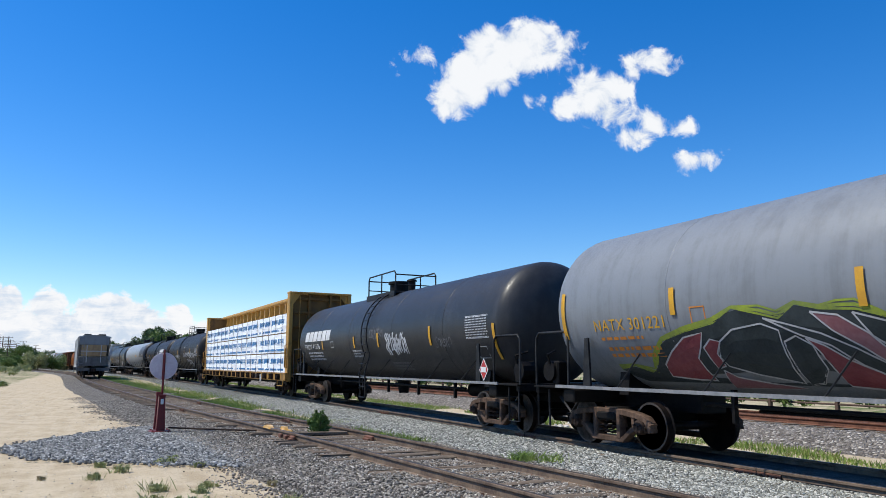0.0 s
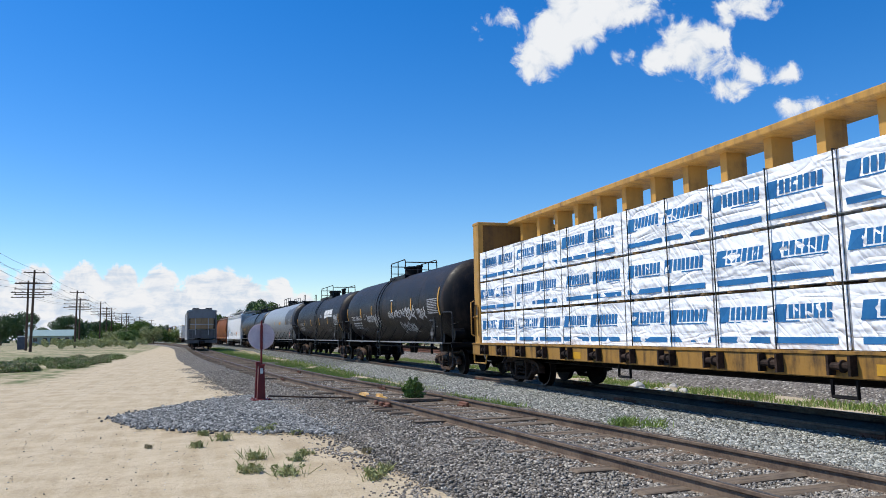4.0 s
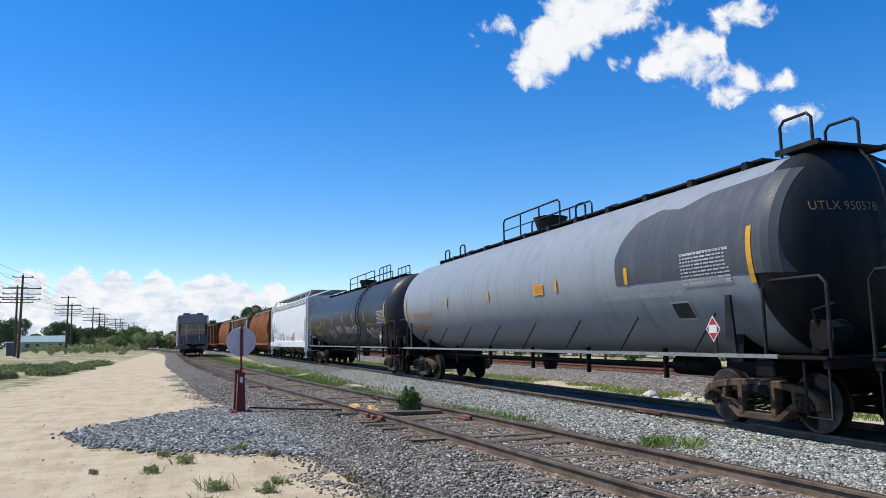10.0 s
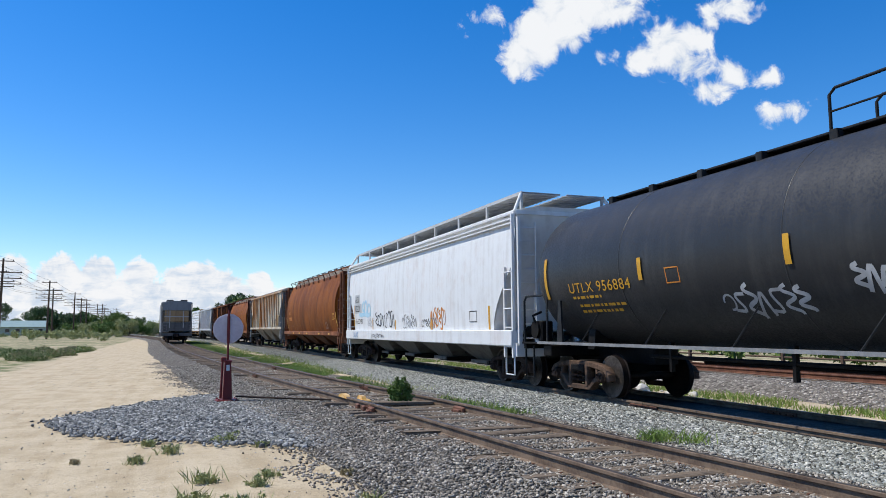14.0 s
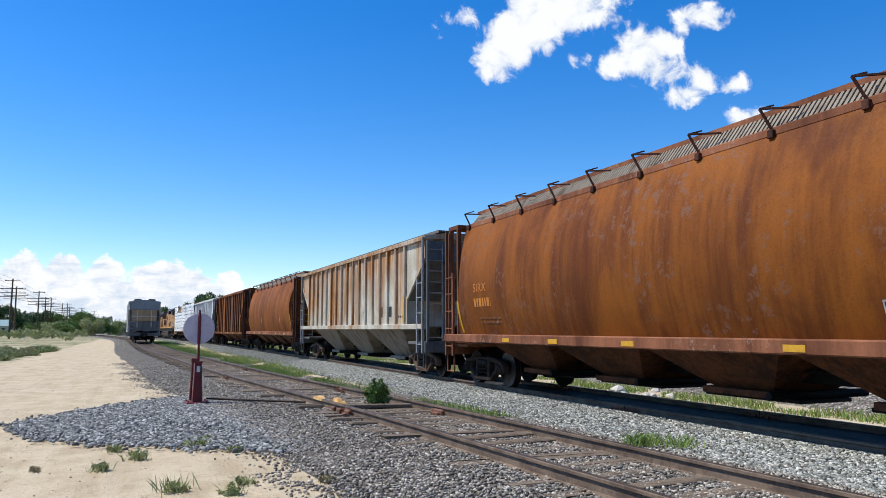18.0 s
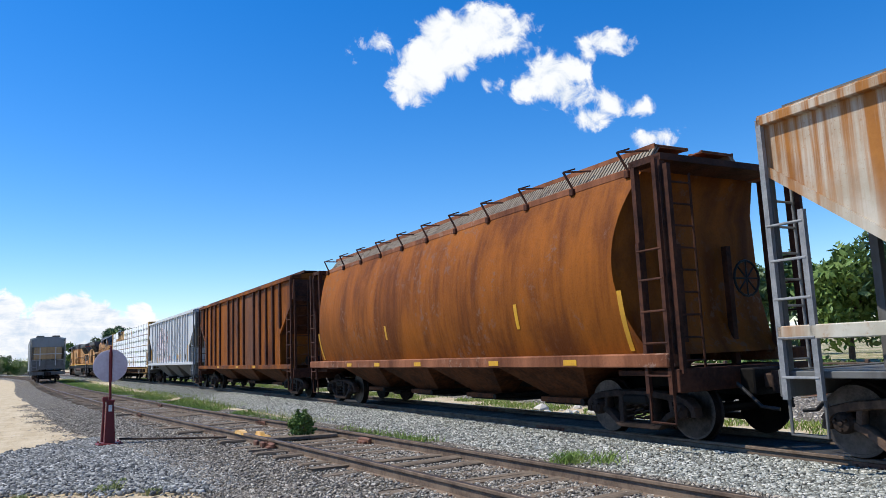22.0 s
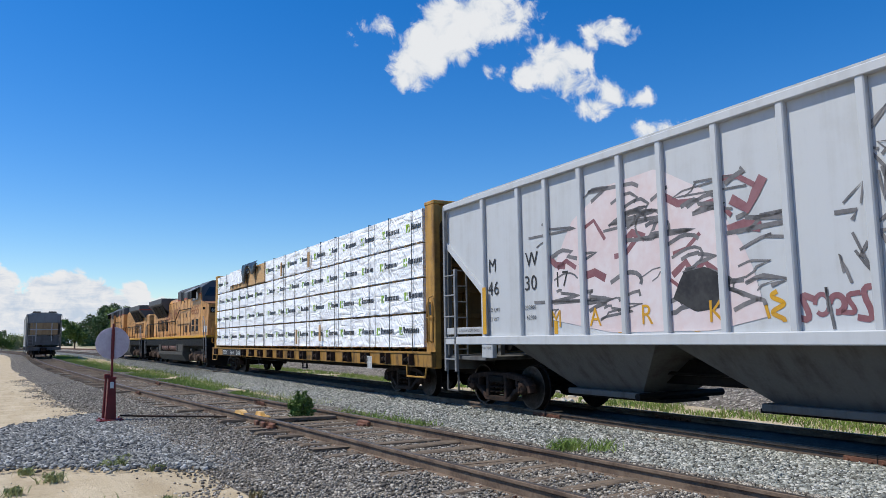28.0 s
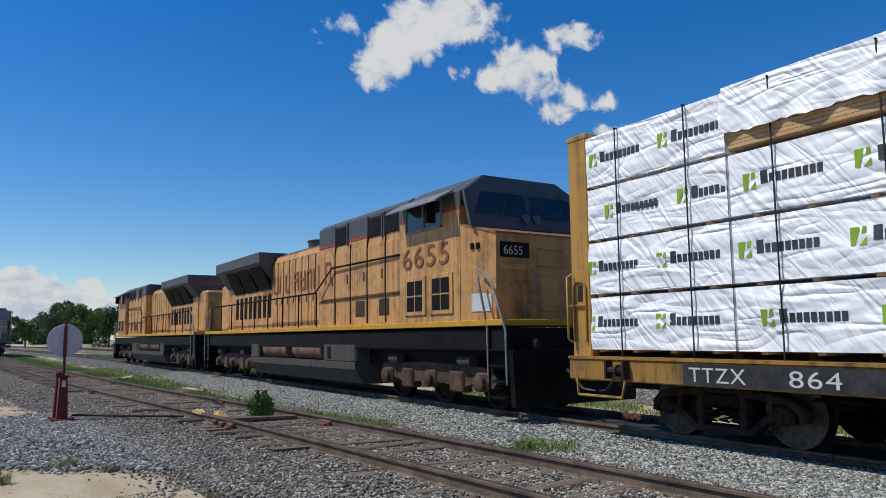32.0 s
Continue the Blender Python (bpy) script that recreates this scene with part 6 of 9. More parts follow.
def six_wheel_truck(car, y):
    t = thing("truck", "", "")
    t.parent = car
    t.matrix_basis = pose(0, y, 0)
    for sx in (-1, 1):
        x = sx * 1.08
        f = Geo().prism([(-2.35, 0.55), (-2.2, 0.80), (-0.5, 0.86), (0.5, 0.86), (2.2, 0.80), (2.35, 0.55), (2.2, 0.42), (1.6, 0.5), (1.2, 0.40), (0.4, 0.46), (-0.4, 0.46), (-1.2, 0.40), (-1.6, 0.5), (-2.2, 0.42)], "x", x - 0.08, x + 0.08)
        for a in (-1.0, 1.0):
            f.box(x - 0.13, x + 0.13, a - 0.25, a + 0.25, 0.30, 0.72, 0.03)
        part("side_frame", f, "truck_dust", t, "dusty cast side frame", 40)
        for a in (-1.9, 0, 1.9):
            b = Geo().box(x - 0.14, x + 0.16, a - 0.22, a + 0.22, 0.36, 0.72, 0.04)
            b.lathe([(x + sx * 0.10, 0.17), (x + sx * 0.22, 0.16), (x + sx * 0.25, 0.08)], "x", (0, a, 0.52), 14)
            part("journal_box", b, "truck_dust", t, smooth=40)
            s = Geo()
            for d in (-0.34, 0.34):
                s.tube([(x + 0.07 * math.cos(w * 0.9), a + d + 0.07 * math.sin(w * 0.9), 0.40 + 0.014 * w) for w in range(22)], 0.02, 5)
            part("spring", s, "truck_rust", t, smooth=40)
        for a in (-1.45, 1.45):
            c = Geo().lathe([(a - 0.22, 0.11), (a + 0.22, 0.11)], "y", (x + sx * 0.14, 0, 0.92), 12)
            part("brake_cylinder", c, "loco_tank", t, smooth=40)
    for a in (-1.9, 0, 1.9):
        w = Geo()
        for sx in (-1, 1):
            x = sx * HALF
            s = -sx
            w.lathe([(x + s * 0.07, 0.10), (x + s * 0.075, 0.54), (x + s * 0.05, 0.555), (x + s * 0.035, 0.525), (x - s * 0.065, 0.515), (x - s * 0.065, 0.44), (x - s * 0.02, 0.41), (x - s * 0.02, 0.16), (x - s * 0.07, 0.12)], "x", (0, 0, 0), 32)
        w.lathe([(-0.95, 0.09), (0.95, 0.09)], "x", (0, 0, 0), 12)
        ws = part("wheelset", w, "wheel_steel", t, "pair of steel wheels on an axle", 35)
        ws.matrix_basis = pose(0, a, 0.52)
    part("bolster", Geo().box(-0.9, 0.9, -2.3, 2.3, 0.62, 1.0, 0.05), "frame_black", t)
    return t


def locomotive(name, label, s0, s1, cab_front, marks):
    """A six-axle road locomotive: comfort cab, long hood, flared radiator, fuel tank. The cab is at -y, or at +y when turned round."""
    half = (s1 - s0) / 2
    car = thing(name, label, "locomotive", "locomotives of the train")
    q = 1 if cab_front else -1

    def Y(y):
        return q * y

    def lifted(first):
        """The upper works stand on a deck 1.57 m up and reach 4.65 m."""
        for ob in car.children_recursive:
            if ob.data and ob.name.split(".")[0] not in first:
                for v in ob.data.vertices:
                    if v.co.z > 1.1:
                        v.co.z = 1.1 + (v.co.z - 1.1) * 1.165

    deck = 1.62
    # second box is a black filler, added to darken the gap over the trucks
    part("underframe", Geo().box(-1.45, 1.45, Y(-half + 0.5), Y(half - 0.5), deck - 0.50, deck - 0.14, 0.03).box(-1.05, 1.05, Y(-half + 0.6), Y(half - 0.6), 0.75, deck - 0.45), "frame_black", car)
    part("sill_stripe", Geo().box(-1.512, 1.512, Y(-half + 0.5), Y(half - 0.5), deck - 0.10, deck, 0.01), "stripe_yellow", car, "yellow stripe along the walkway edge")
    # long hood in door panels
    h0, h1 = -1.35, 3.5
    hood = Geo().prism([(-0.98, deck), (0.98, deck), (0.98, 3.52), (0.86, 3.70), (0.55, 3.80), (-0.55, 3.80), (-0.86, 3.70), (-0.98, 3.52)], "y", Y(h0), Y(h1))
    part("hood", hood, "loco_yellow", car, "weathered yellow engine hood")
    part("hood_roof", Geo().prism([(-0.88, 3.69), (0.88, 3.69), (0.55, 3.815), (-0.55, 3.815)], "y", Y(h0), Y(h1)), "loco_grey", car)
    e0, e1 = -6.4, -1.3
    aux = Geo().prism([(-1.30, deck), (1.30, deck), (1.30, 3.50), (-1.30, 3.50)], "y", Y(e0), Y(e1))
    part("equipment_hood", aux, "loco_yellow", car)
    part("equipment_roof", Geo().prism([(-1.305, 3.50), (1.305, 3.50), (1.305, 3.93), (1.15, 4.04), (-1.15, 4.04), (-1.305, 3.93)], "y", Y(e0), Y(e1)), "loco_grey", car, "grey upper hood")
    for y in (e0 + 0.35, e0 + 1.25, e0 + 3.2):
        part("vent", Geo().box(-1.33, -1.20, Y(y), Y(y + 0.72), 3.45, 3.86, 0.01), "frame_black", car, "dark intake grille")
        part("vent_frame", Geo().box(-1.34, -1.30, Y(y - 0.05), Y(y), 3.40, 3.90).box(-1.34, -1.30, Y(y + 0.72), Y(y + 0.77), 3.40, 3.90), "loco_grey", car)
    part("red_stripe", Geo().box(-1.508, 1.508, Y(-8.78), Y(-6.41), 3.49, 3.55), "loco_red", car)
    part("red_stripe", Geo().box(-1.312, 1.312, Y(e0 + 0.01), Y(e1 - 0.01), 3.47, 3.53), "loco_red", car)
    for k in range(5):
        y = e0 + 0.12 + 0.97 * k
        part("equipment_door", Geo().box(-1.325, -1.29, Y(y), Y(y + 0.90), deck + 0.62, 3.30, 0.012), "loco_yellow", car)
        part("door_seam", Geo().box(-1.330, -1.30, Y(y - 0.045), Y(y - 0.02), deck + 0.04, 3.42).box(-1.330, -1.30, Y(y), Y(y + 0.9), deck + 0.575, deck + 0.60), "loco_seam", car)
        part("door_latch", Geo().box(-1.345, -1.32, Y(y + 0.1), Y(y + 0.16), 2.55, 2.75, 0.006), "loco_grey", car)
    for k in range(2):
        y = e0 + 0.9 + 1.3 * k
        part("louvre", Geo().box(-1.315, -1.29, Y(y), Y(y + 0.5), deck + 0.18, deck + 0.52, 0.01), "loco_seam", car, "small dark louvre")
    n_door = 9
    for k in range(n_door):
        step = (h1 - h0) / n_door
        y = h0 + step * k
        part("hood_door", Geo().box(-1.005, -0.97, Y(y + 0.02), Y(y + step * 0.95), deck + 0.12, 3.45, 0.012), "loco_yellow", car)
        part("door_seam", Geo().box(-1.012, -0.99, Y(y - 0.018), Y(y + 0.012), deck + 0.06, 3.5), "loco_seam", car)
        part("door_latch", Geo().box(-1.025, -1.0, Y(y + 0.1), Y(y + 0.16), 2.3, 2.5, 0.006), "loco_grey", car)
    part("exhaust_stack", Geo().lathe([(3.7, 0.44), (3.98, 0.46), (4.04, 0.50), (4.06, 0.44)], "z", (0, Y(1.6), 0), 20), "loco_grey", car, "pale exhaust stack", 40)
    part("horn", Geo().lathe([(Y(-0.9), 0.05), (Y(-0.5), 0.12)], "y", (-0.5, 0, 3.93), 10), "frame_black", car, smooth=40)
    # radiator under one long flared wing
    ry0, ry1 = 3.4, 8.7
    part("radiator_body", Geo().prism([(-0.98, deck), (0.98, deck), (0.98, 3.2), (-0.98, 3.2)], "y", Y(ry0), Y(ry1)), "loco_yellow", car)
    part("radiator_wing", Geo().prism([(-0.98, 3.0), (0.98, 3.0), (1.50, 3.55), (1.50, 3.84), (-1.50, 3.84), (-1.50, 3.55)], "y", Y(ry0 + 0.05), Y(ry1 + 0.1)), "loco_grey", car, "flared dark radiator wing")
    part("wing_stripe", Geo().box(-1.506, 1.506, Y(ry1 - 0.1), Y(ry1 + 0.105), 3.50, 3.56), "loco_red", car)
    for k in range(3):
        y = ry0 + 0.2 + 1.45 * k
        part("radiator_grille", Geo().prism([(-0.99, 2.78), (-1.01, 2.78), (-1.42, 3.46), (-1.40, 3.48)], "y", Y(y), Y(y + 1.25)), "frame_black", car, "dark slanted radiator grille")
    for k in range(8):
        y = ry0 + 0.25 + 0.53 * k
        part("hood_slot", Geo().box(-1.0, -0.97, Y(y), Y(y + 0.30), deck + 0.35, 2.65, 0.01), "frame_black", car)
    part("end_hood", Geo().box(-0.95, 0.95, Y(ry1), Y(half - 0.75), deck, 3.2, 0.08), "loco_yellow", car)
    # cab and nose
    c0, c1 = -8.8, -6.4
    cab = Geo().prism([(-1.50, deck), (1.50, deck), (1.50, 3.55), (-1.50, 3.55)], "y", Y(c0), Y(c1))
    part("cab", cab, "loco_yellow", car, "broad yellow cab with a grey roof")
    roof = Geo().prism([(-1.50, 3.55), (1.50, 3.55), (1.50, 3.80), (0.95, 4.12), (-0.95, 4.12), (-1.50, 3.80)], "y", Y(c0 - 0.03), Y(c1))
    part("cab_roof", roof, "loco_grey", car, "grey cab roof with sloped shoulders")
    for x in (-0.6, 0.0, 0.55):
        part("roof_fitting", Geo().box(x - 0.16, x + 0.16, Y(c0 + 0.5), Y(c0 + 0.95), 4.11, 4.17, 0.02), "loco_grey", car)
    front = [(-1.50, 3.16), (1.50, 3.16), (1.50, 3.80), (0.95, 4.10), (-0.95, 4.10), (-1.50, 3.80)]
    lean = lambda x, y, z: (x, y - q * 0.30 * max(0.0, (4.1 - z) / 0.8), z)
    part("cab_front", Geo().prism(front, "y", Y(c0 - 0.06), Y(c0 + 0.02)).bent(lean), "loco_grey", car, "grey cab front")
    for a, b in ((-1.38, -0.07), (0.07, 1.38)):
        t = 1.12 if a < 0 else -0.07
        part("windscreen", Geo().prism([(a, 3.40), (b, 3.40), (b if b < 1 else 1.12, 3.80), (a if a > -1 else -1.12, 3.80)], "y", Y(c0 - 0.085), Y(c0 - 0.05)).bent(lean), "glass_dark", car, "dark windscreen")
        part("wiper", Geo().tube([((a + b) / 2, Y(c0 - 0.36), 3.38), ((a + b) / 2 + 0.25, Y(c0 - 0.22), 3.72)], 0.012, 5), "frame_black", car)
    for sx in (-1, 1):
        for a, b in ((c0 + 0.66, c0 + 1.32), (c0 + 1.38, c0 + 2.06)):
            part("side_window", Geo().box(sx * 1.49, sx * 1.52, Y(a), Y(b), 3.30, 3.74, 0.008), "glass_dark", car, "dark side window")
            part("window_frame", Geo().box(sx * 1.50, sx * 1.54, Y(a - 0.04), Y(b + 0.04), 3.74, 3.78).box(sx * 1.50, sx * 1.54, Y(a - 0.04), Y(b + 0.04), 3.26, 3.30).box(sx * 1.50, sx * 1.54, Y(a - 0.04), Y(a), 3.26, 3.78).box(sx * 1.50, sx * 1.54, Y(b), Y(b + 0.04), 3.26, 3.78), "handrail_grey", car)
        part("sunshade", Geo().prism([(sx * 1.50, 3.86), (sx * 1.92, 3.66), (sx * 1.92, 3.63), (sx * 1.50, 3.82)], "y", Y(c0 + 0.2), Y(c1 - 0.1)), "handrail_grey", car, "grey awning over the cab window")
        part("mirror", Geo().box(sx * 1.60, sx * 1.84, Y(c0 + 0.70), Y(c0 + 0.76), 3.32, 3.72, 0.02), "frame_black", car)
    n0 = -9.70
    nose = Geo().add([(-1.49, Y(c0), deck), (1.49, Y(c0), deck), (1.49, Y(c0), 3.24), (-1.49, Y(c0), 3.24), (-1.30, Y(n0), deck), (1.30, Y(n0), deck), (1.28, Y(n0), 3.02), (-1.28, Y(n0), 3.02)],
                     [(0, 1, 2, 3), (4, 5, 6, 7), (0, 1, 5, 4), (3, 2, 6, 7), (0, 4, 7, 3), (1, 5, 6, 2)])
    slope = lambda y: -1.49 + (c0 - y) * 0.19 / (c0 - n0)
    notice = Geo().add([(slope(y) - 0.012, Y(y), z) for y, z in ((-9.10, 1.76), (-9.60, 1.76), (-9.60, 2.02), (-9.36, 2.05), (-9.10, 2.05))] + [(slope(y) + 0.01, Y(y), z) for y, z in ((-9.10, 1.76), (-9.60, 1.76), (-9.60, 2.02), (-9.36, 2.05), (-9.10, 2.05))],
                       [(0, 1, 2, 3, 4), (9, 8, 7, 6, 5)] + [(k, (k + 1) % 5, 5 + (k + 1) % 5, 5 + k) for k in range(5)])
    part("notice", notice, "paint_white", car, "peeling white notice")
    for y in (-9.12, -9.26):
        part("vent_slot", Geo().box(slope(y) - 0.02, slope(y) + 0.03, Y(y - 0.04), Y(y + 0.04), 2.78, 2.88), "frame_black", car)
    part("nose_ledge", Geo().add([(-1.50, Y(c0 + 0.05), 3.25), (1.50, Y(c0 + 0.05), 3.25), (1.30, Y(n0 - 0.02), 3.035), (-1.30, Y(n0 - 0.02), 3.035), (-1.50, Y(c0 + 0.05), 3.22), (1.50, Y(c0 + 0.05), 3.22), (1.30, Y(n0 - 0.02), 3.0), (-1.30, Y(n0 - 0.02), 3.0)],
         [(0, 1, 2, 3), (7, 6, 5, 4), (0, 4, 5, 1), (1, 5, 6, 2), (2, 6, 7, 3), (3, 7, 4, 0)]), "loco_ledge", car, "dust-brown top of the nose")
    part("hose", Geo().tube([(-0.45, Y(n0 - 0.02), 2.45), (-0.38, Y(n0 - 0.08), 2.2), (-0.5, Y(n0 - 0.09), 1.95), (-0.7, Y(n0 - 0.06), 1.75)], 0.018, 6), "handrail_grey", car, smooth=60)
    part("nose", nose, "loco_yellow", car, "blunt yellow nose")
    part("nose_door", Geo().box(-0.42, 0.42, Y(n0 - 0.03), Y(n0 + 0.02), 1.75, 2.35, 0.015), "loco_yellow", car)
    for z in (2.50, 2.78):
        part("grab_iron", Geo().tube([(-0.3, Y(n0), z), (-0.3, Y(n0 - 0.08), z), (0.3, Y(n0 - 0.08), z), (0.3, Y(n0), z)], 0.014, 6), "loco_yellow", car, smooth=60)
    part("nose_plate", Geo().box(-1.18, -0.62, Y(n0 - 0.05), Y(n0), 2.42, 2.52, 0.01), "loco_yellow", car)
    for x in (-0.14, 0.14):
        part("headlight", Geo().lathe([(Y(c0 - 0.40), 0.085), (Y(c0 - 0.30), 0.095)], "y", (x, 0, 3.36), 14), "glass_dark", car)
        part("ditch_light", Geo().lathe([(Y(-half + 0.28), 0.09), (Y(-half + 0.42), 0.10)], "y", (x * 6, 0, 1.22), 14), "glass_dark", car)
    for sx in (-1, 1):
        part("number_board", Geo().box(-1.20, -0.52, Y(n0 - 0.035), Y(n0), 2.62, 2.87, 0.01) if sx < 0 else Geo().box(0.80, 1.08, Y(n0 - 0.035), Y(n0), 2.10, 2.22, 0.01), "frame_black", car, "black number board")
        for a in (c0 + 0.24, c0 + 1.28):
            part("cab_grille", Geo().box(sx * 1.50, sx * 1.53, Y(a), Y(a + 0.88), 1.74, 2.45, 0.01), "loco_yellow", car, "hinged cab-side door with a dark grille")
            for j in range(2):
                for i in range(2):
                    part("grille_pane", Geo().box(sx * 1.525, sx * 1.536, Y(a + 0.12 + 0.34 * i), Y(a + 0.42 + 0.34 * i), 1.82 + 0.29 * j, 2.08 + 0.29 * j), "frame_black", car)
    # pilot, steps, handrails
    for e in (-1, 1):
        p = Geo().prism([(-1.45, 0.18), (1.45, 0.18), (1.5, 1.15), (-1.5, 1.15)], "y", Y(e * (half - 0.35)), Y(e * (half - 0.22)))
        part("pilot", p, "frame_black", car)
        for sx in (-1, 1):
            st = Geo()
            for k in range(4):
                st.box(sx * 1.15, sx * 1.5, Y(e * (half - 0.95)), Y(e * (half - 0.45)), 0.30 + 0.28 * k, 0.33 + 0.28 * k)
            st.box(sx * 1.46, sx * 1.5, Y(e * (half - 0.98)), Y(e * (half - 0.93)), 0.25, deck)
            part("stair", st, "frame_black", car)
            hr = Geo().tube([(sx * 1.48, Y(e * (half - 0.42)), 0.55), (sx * 1.50, Y(e * (half - 0.42)), 1.45), (sx * 1.50, Y(e * (half - 0.85)), 2.25), (sx * 1.48, Y(e * (half - 1.3)), 2.45)], 0.024, 6)
            hr.tube([(sx * 1.48, Y(e * (half - 0.97)), 0.55), (sx * 1.50, Y(e * (half - 0.97)), 1.5), (sx * 1.50, Y(e * (half - 1.25)), 2.3)], 0.024, 6)
            part("handrail", hr, "handrail_grey", car, "pale hand rail", 60)
    for sx in (-1, 1):
        hr = Geo().tube([(sx * 1.36, Y(-6.3), 2.95), (sx * 1.40, Y(-2.4), 2.95), (sx * 1.46, Y(-1.4), 2.42), (sx * 1.46, Y(half - 1.3), 2.42)], 0.022, 6)
        for k in range(9):
            y = -1.5 + (half + 0.2) * k / 8
            hr.tube([(sx * 1.46, Y(y), deck), (sx * 1.46, Y(y), 2.42)], 0.02, 6)
        part("handrail", hr, "frame_black", car, smooth=60)
    # fuel tank and air reservoirs
    tank = Geo().prism([(-1.46, 0.80), (-1.46, 0.62), (-1.22, 0.26), (1.22, 0.26), (1.46, 0.62), (1.46, 0.80)], "y", Y(-4.0), Y(4.25))
    for y0, y1 in ((-4.0, -2.0), (3.45, 4.25)):
        tank.box(-1.455, 1.455, Y(y0), Y(y1), 0.78, 1.26, 0.04)
    tank.box(-0.85, 0.85, Y(-2.02), Y(3.47), 0.78, 1.26)
    part("fuel_tank", tank, "loco_tank", car, "dusty grey fuel tank")
    part("tank_gauge", Geo().box(-1.47, -1.44, Y(-2.5), Y(-2.3), 0.86, 1.18, 0.01), "frame_black", car)
    for a in (-1.85, 0.85):
        res = Geo().lathe([(Y(a), 0.10), (Y(a + 0.08), 0.25), (Y(a + 2.22), 0.25), (Y(a + 2.3), 0.10)], "y", (-1.20, 0, 1.06), 18)
        part("air_reservoir", res, "res_brown", car, "rust-brown air reservoir", 40)
        for y in (a + 0.5, a + 1.8):
            part("reservoir_strap", Geo().lathe([(Y(y - 0.03), 0.256), (Y(y + 0.03), 0.256)], "y", (-1.20, 0, 1.06), 18), "loco_tank", car)
    lifted(("fuel_tank", "air_reservoir", "reservoir_strap", "tank_gauge"))
    for s in (-1, 1):
        six_wheel_truck(car, s * (half - 3.5))
    skin = Skin(car, lambda y, z: (-1.026, y, z))
    for call in marks:
        call(skin, half, Y)
    couplers(car, half - 0.1)
    TRAIN.append((car, (s0 + s1) / 2, half - 3.5))
    return car


# ---- the train, front to rear ----
surface("loco_letter", blotched((0.20, 0.055, 0.028), (0.27, 0.11, 0.05), 3.0, 20.0), 0.6)
surface("res_brown", blotched((0.13, 0.06, 0.04), (0.22, 0.12, 0.09), 3.0, 20.0), 0.6)
surface("loco_ledge", blotched((0.20, 0.095, 0.05), (0.34, 0.17, 0.085), 3.0, 20.0), 0.65)
surface("loco_seam", blotched((0.035, 0.02, 0.012), (0.07, 0.04, 0.022), 3.0, 20.0), 0.7)
surface("mural_red", blotched((0.17, 0.035, 0.045), (0.23, 0.06, 0.065), 2.0, 14.0), 0.5)
surface("mural_pink", blotched((0.26, 0.13, 0.14), (0.20, 0.08, 0.09), 2.0, 14.0), 0.5)
surface("mural_dark", blotched((0.018, 0.026, 0.028), (0.035, 0.045, 0.048), 2.0, 14.0), 0.5)
surface("mural_lime", blotched((0.26, 0.32, 0.03), (0.15, 0.19, 0.05), 2.0, 14.0), 0.6)
surface("mural_grey", blotched((0.34, 0.34, 0.34), (0.48, 0.48, 0.48), 2.0, 14.0), 0.6)
surface("mural_shade", blotched((0.10, 0.10, 0.105), (0.20, 0.19, 0.19), 2.0, 14.0), 0.6)
surface("mural_blush", blotched((0.62, 0.50, 0.49), (0.66, 0.60, 0.60), 1.2, 8.0), 0.6)
surface("tag_white", blotched((0.50, 0.51, 0.52), (0.30, 0.31, 0.32), 1.5, 9.0), 0.6)
surface("tag_faint", blotched((0.16, 0.16, 0.165), (0.09, 0.09, 0.095), 1.5, 9.0), 0.6)


def data_table(skin, y0, y1, z0, z1, seed=1):
    """A stencilled panel of test dates, too small to read."""
    boxes = []
    r = random.Random(seed)
    n = 9
    h = (z1 - z0) / n
    for k in range(n):
        z = z0 + h * k
        y = y1
        while y > y0 + 0.05:
            w = 0.05 if r.random() < 0.6 else 0.12
            boxes.append((max(y0, y - w), y, z + h * 0.3, z + h * 0.72))
            y -= w + 0.022
    boxes += [(y0, y1, z0, z0 + 0.012), (y0, y1, z1 - 0.012, z1), (y0, y0 + 0.012, z0, z1), (y1 - 0.012, y1, z0, z1)]
    tagged(skin.rects("data_panel", boxes, "tag_white", "white stencilled panel of small print"), kind="stuff")


def placard(skin, y, z, size, material="paint_red"):
    """A diamond placard in a holder that stands on the side rail."""
    flat = Skin(skin.car, lambda a, b: (-1.525, skin.place(a, 2.5)[1], b))
    size *= 0.85
    out = [(y, z + size * 1.25), (y - size, z), (y, z - size * 1.25), (y + size, z)]
    at = skin.place(y, 2.5)[1]
    part("placard_holder", Geo().box(-1.52, -1.50, at - 0.06, at + 0.06, 1.08, z, 0.004), "handrail_black", skin.car)
    flat.fill("placard", out, "paint_white" if material == "paint_red" else material, "diamond hazard placard", 8, 2, 0.002)
    flat.fill("placard_face", [(y + (a - y) * 0.86, z + (b - z) * 0.86) for a, b in out], "paint_red" if material == "paint_red" else "letter_dark", "", 8, 2, 0.006)
    flat.up = 0.010
    flat.rects("placard_mark", [(y - size * 0.55, y + size * 0.55, z - 0.06, z + 0.06)], "paint_white" if material == "paint_red" else material)


def frame_box(skin, y0, y1, z0, z1, material="tag_white", t=0.02):
    skin.rects("stencil_box", [(y0, y1, z0, z0 + t), (y0, y1, z1 - t, z1), (y0, y0 + t, z0, z1), (y1 - t, y1, z0, z1)], material)


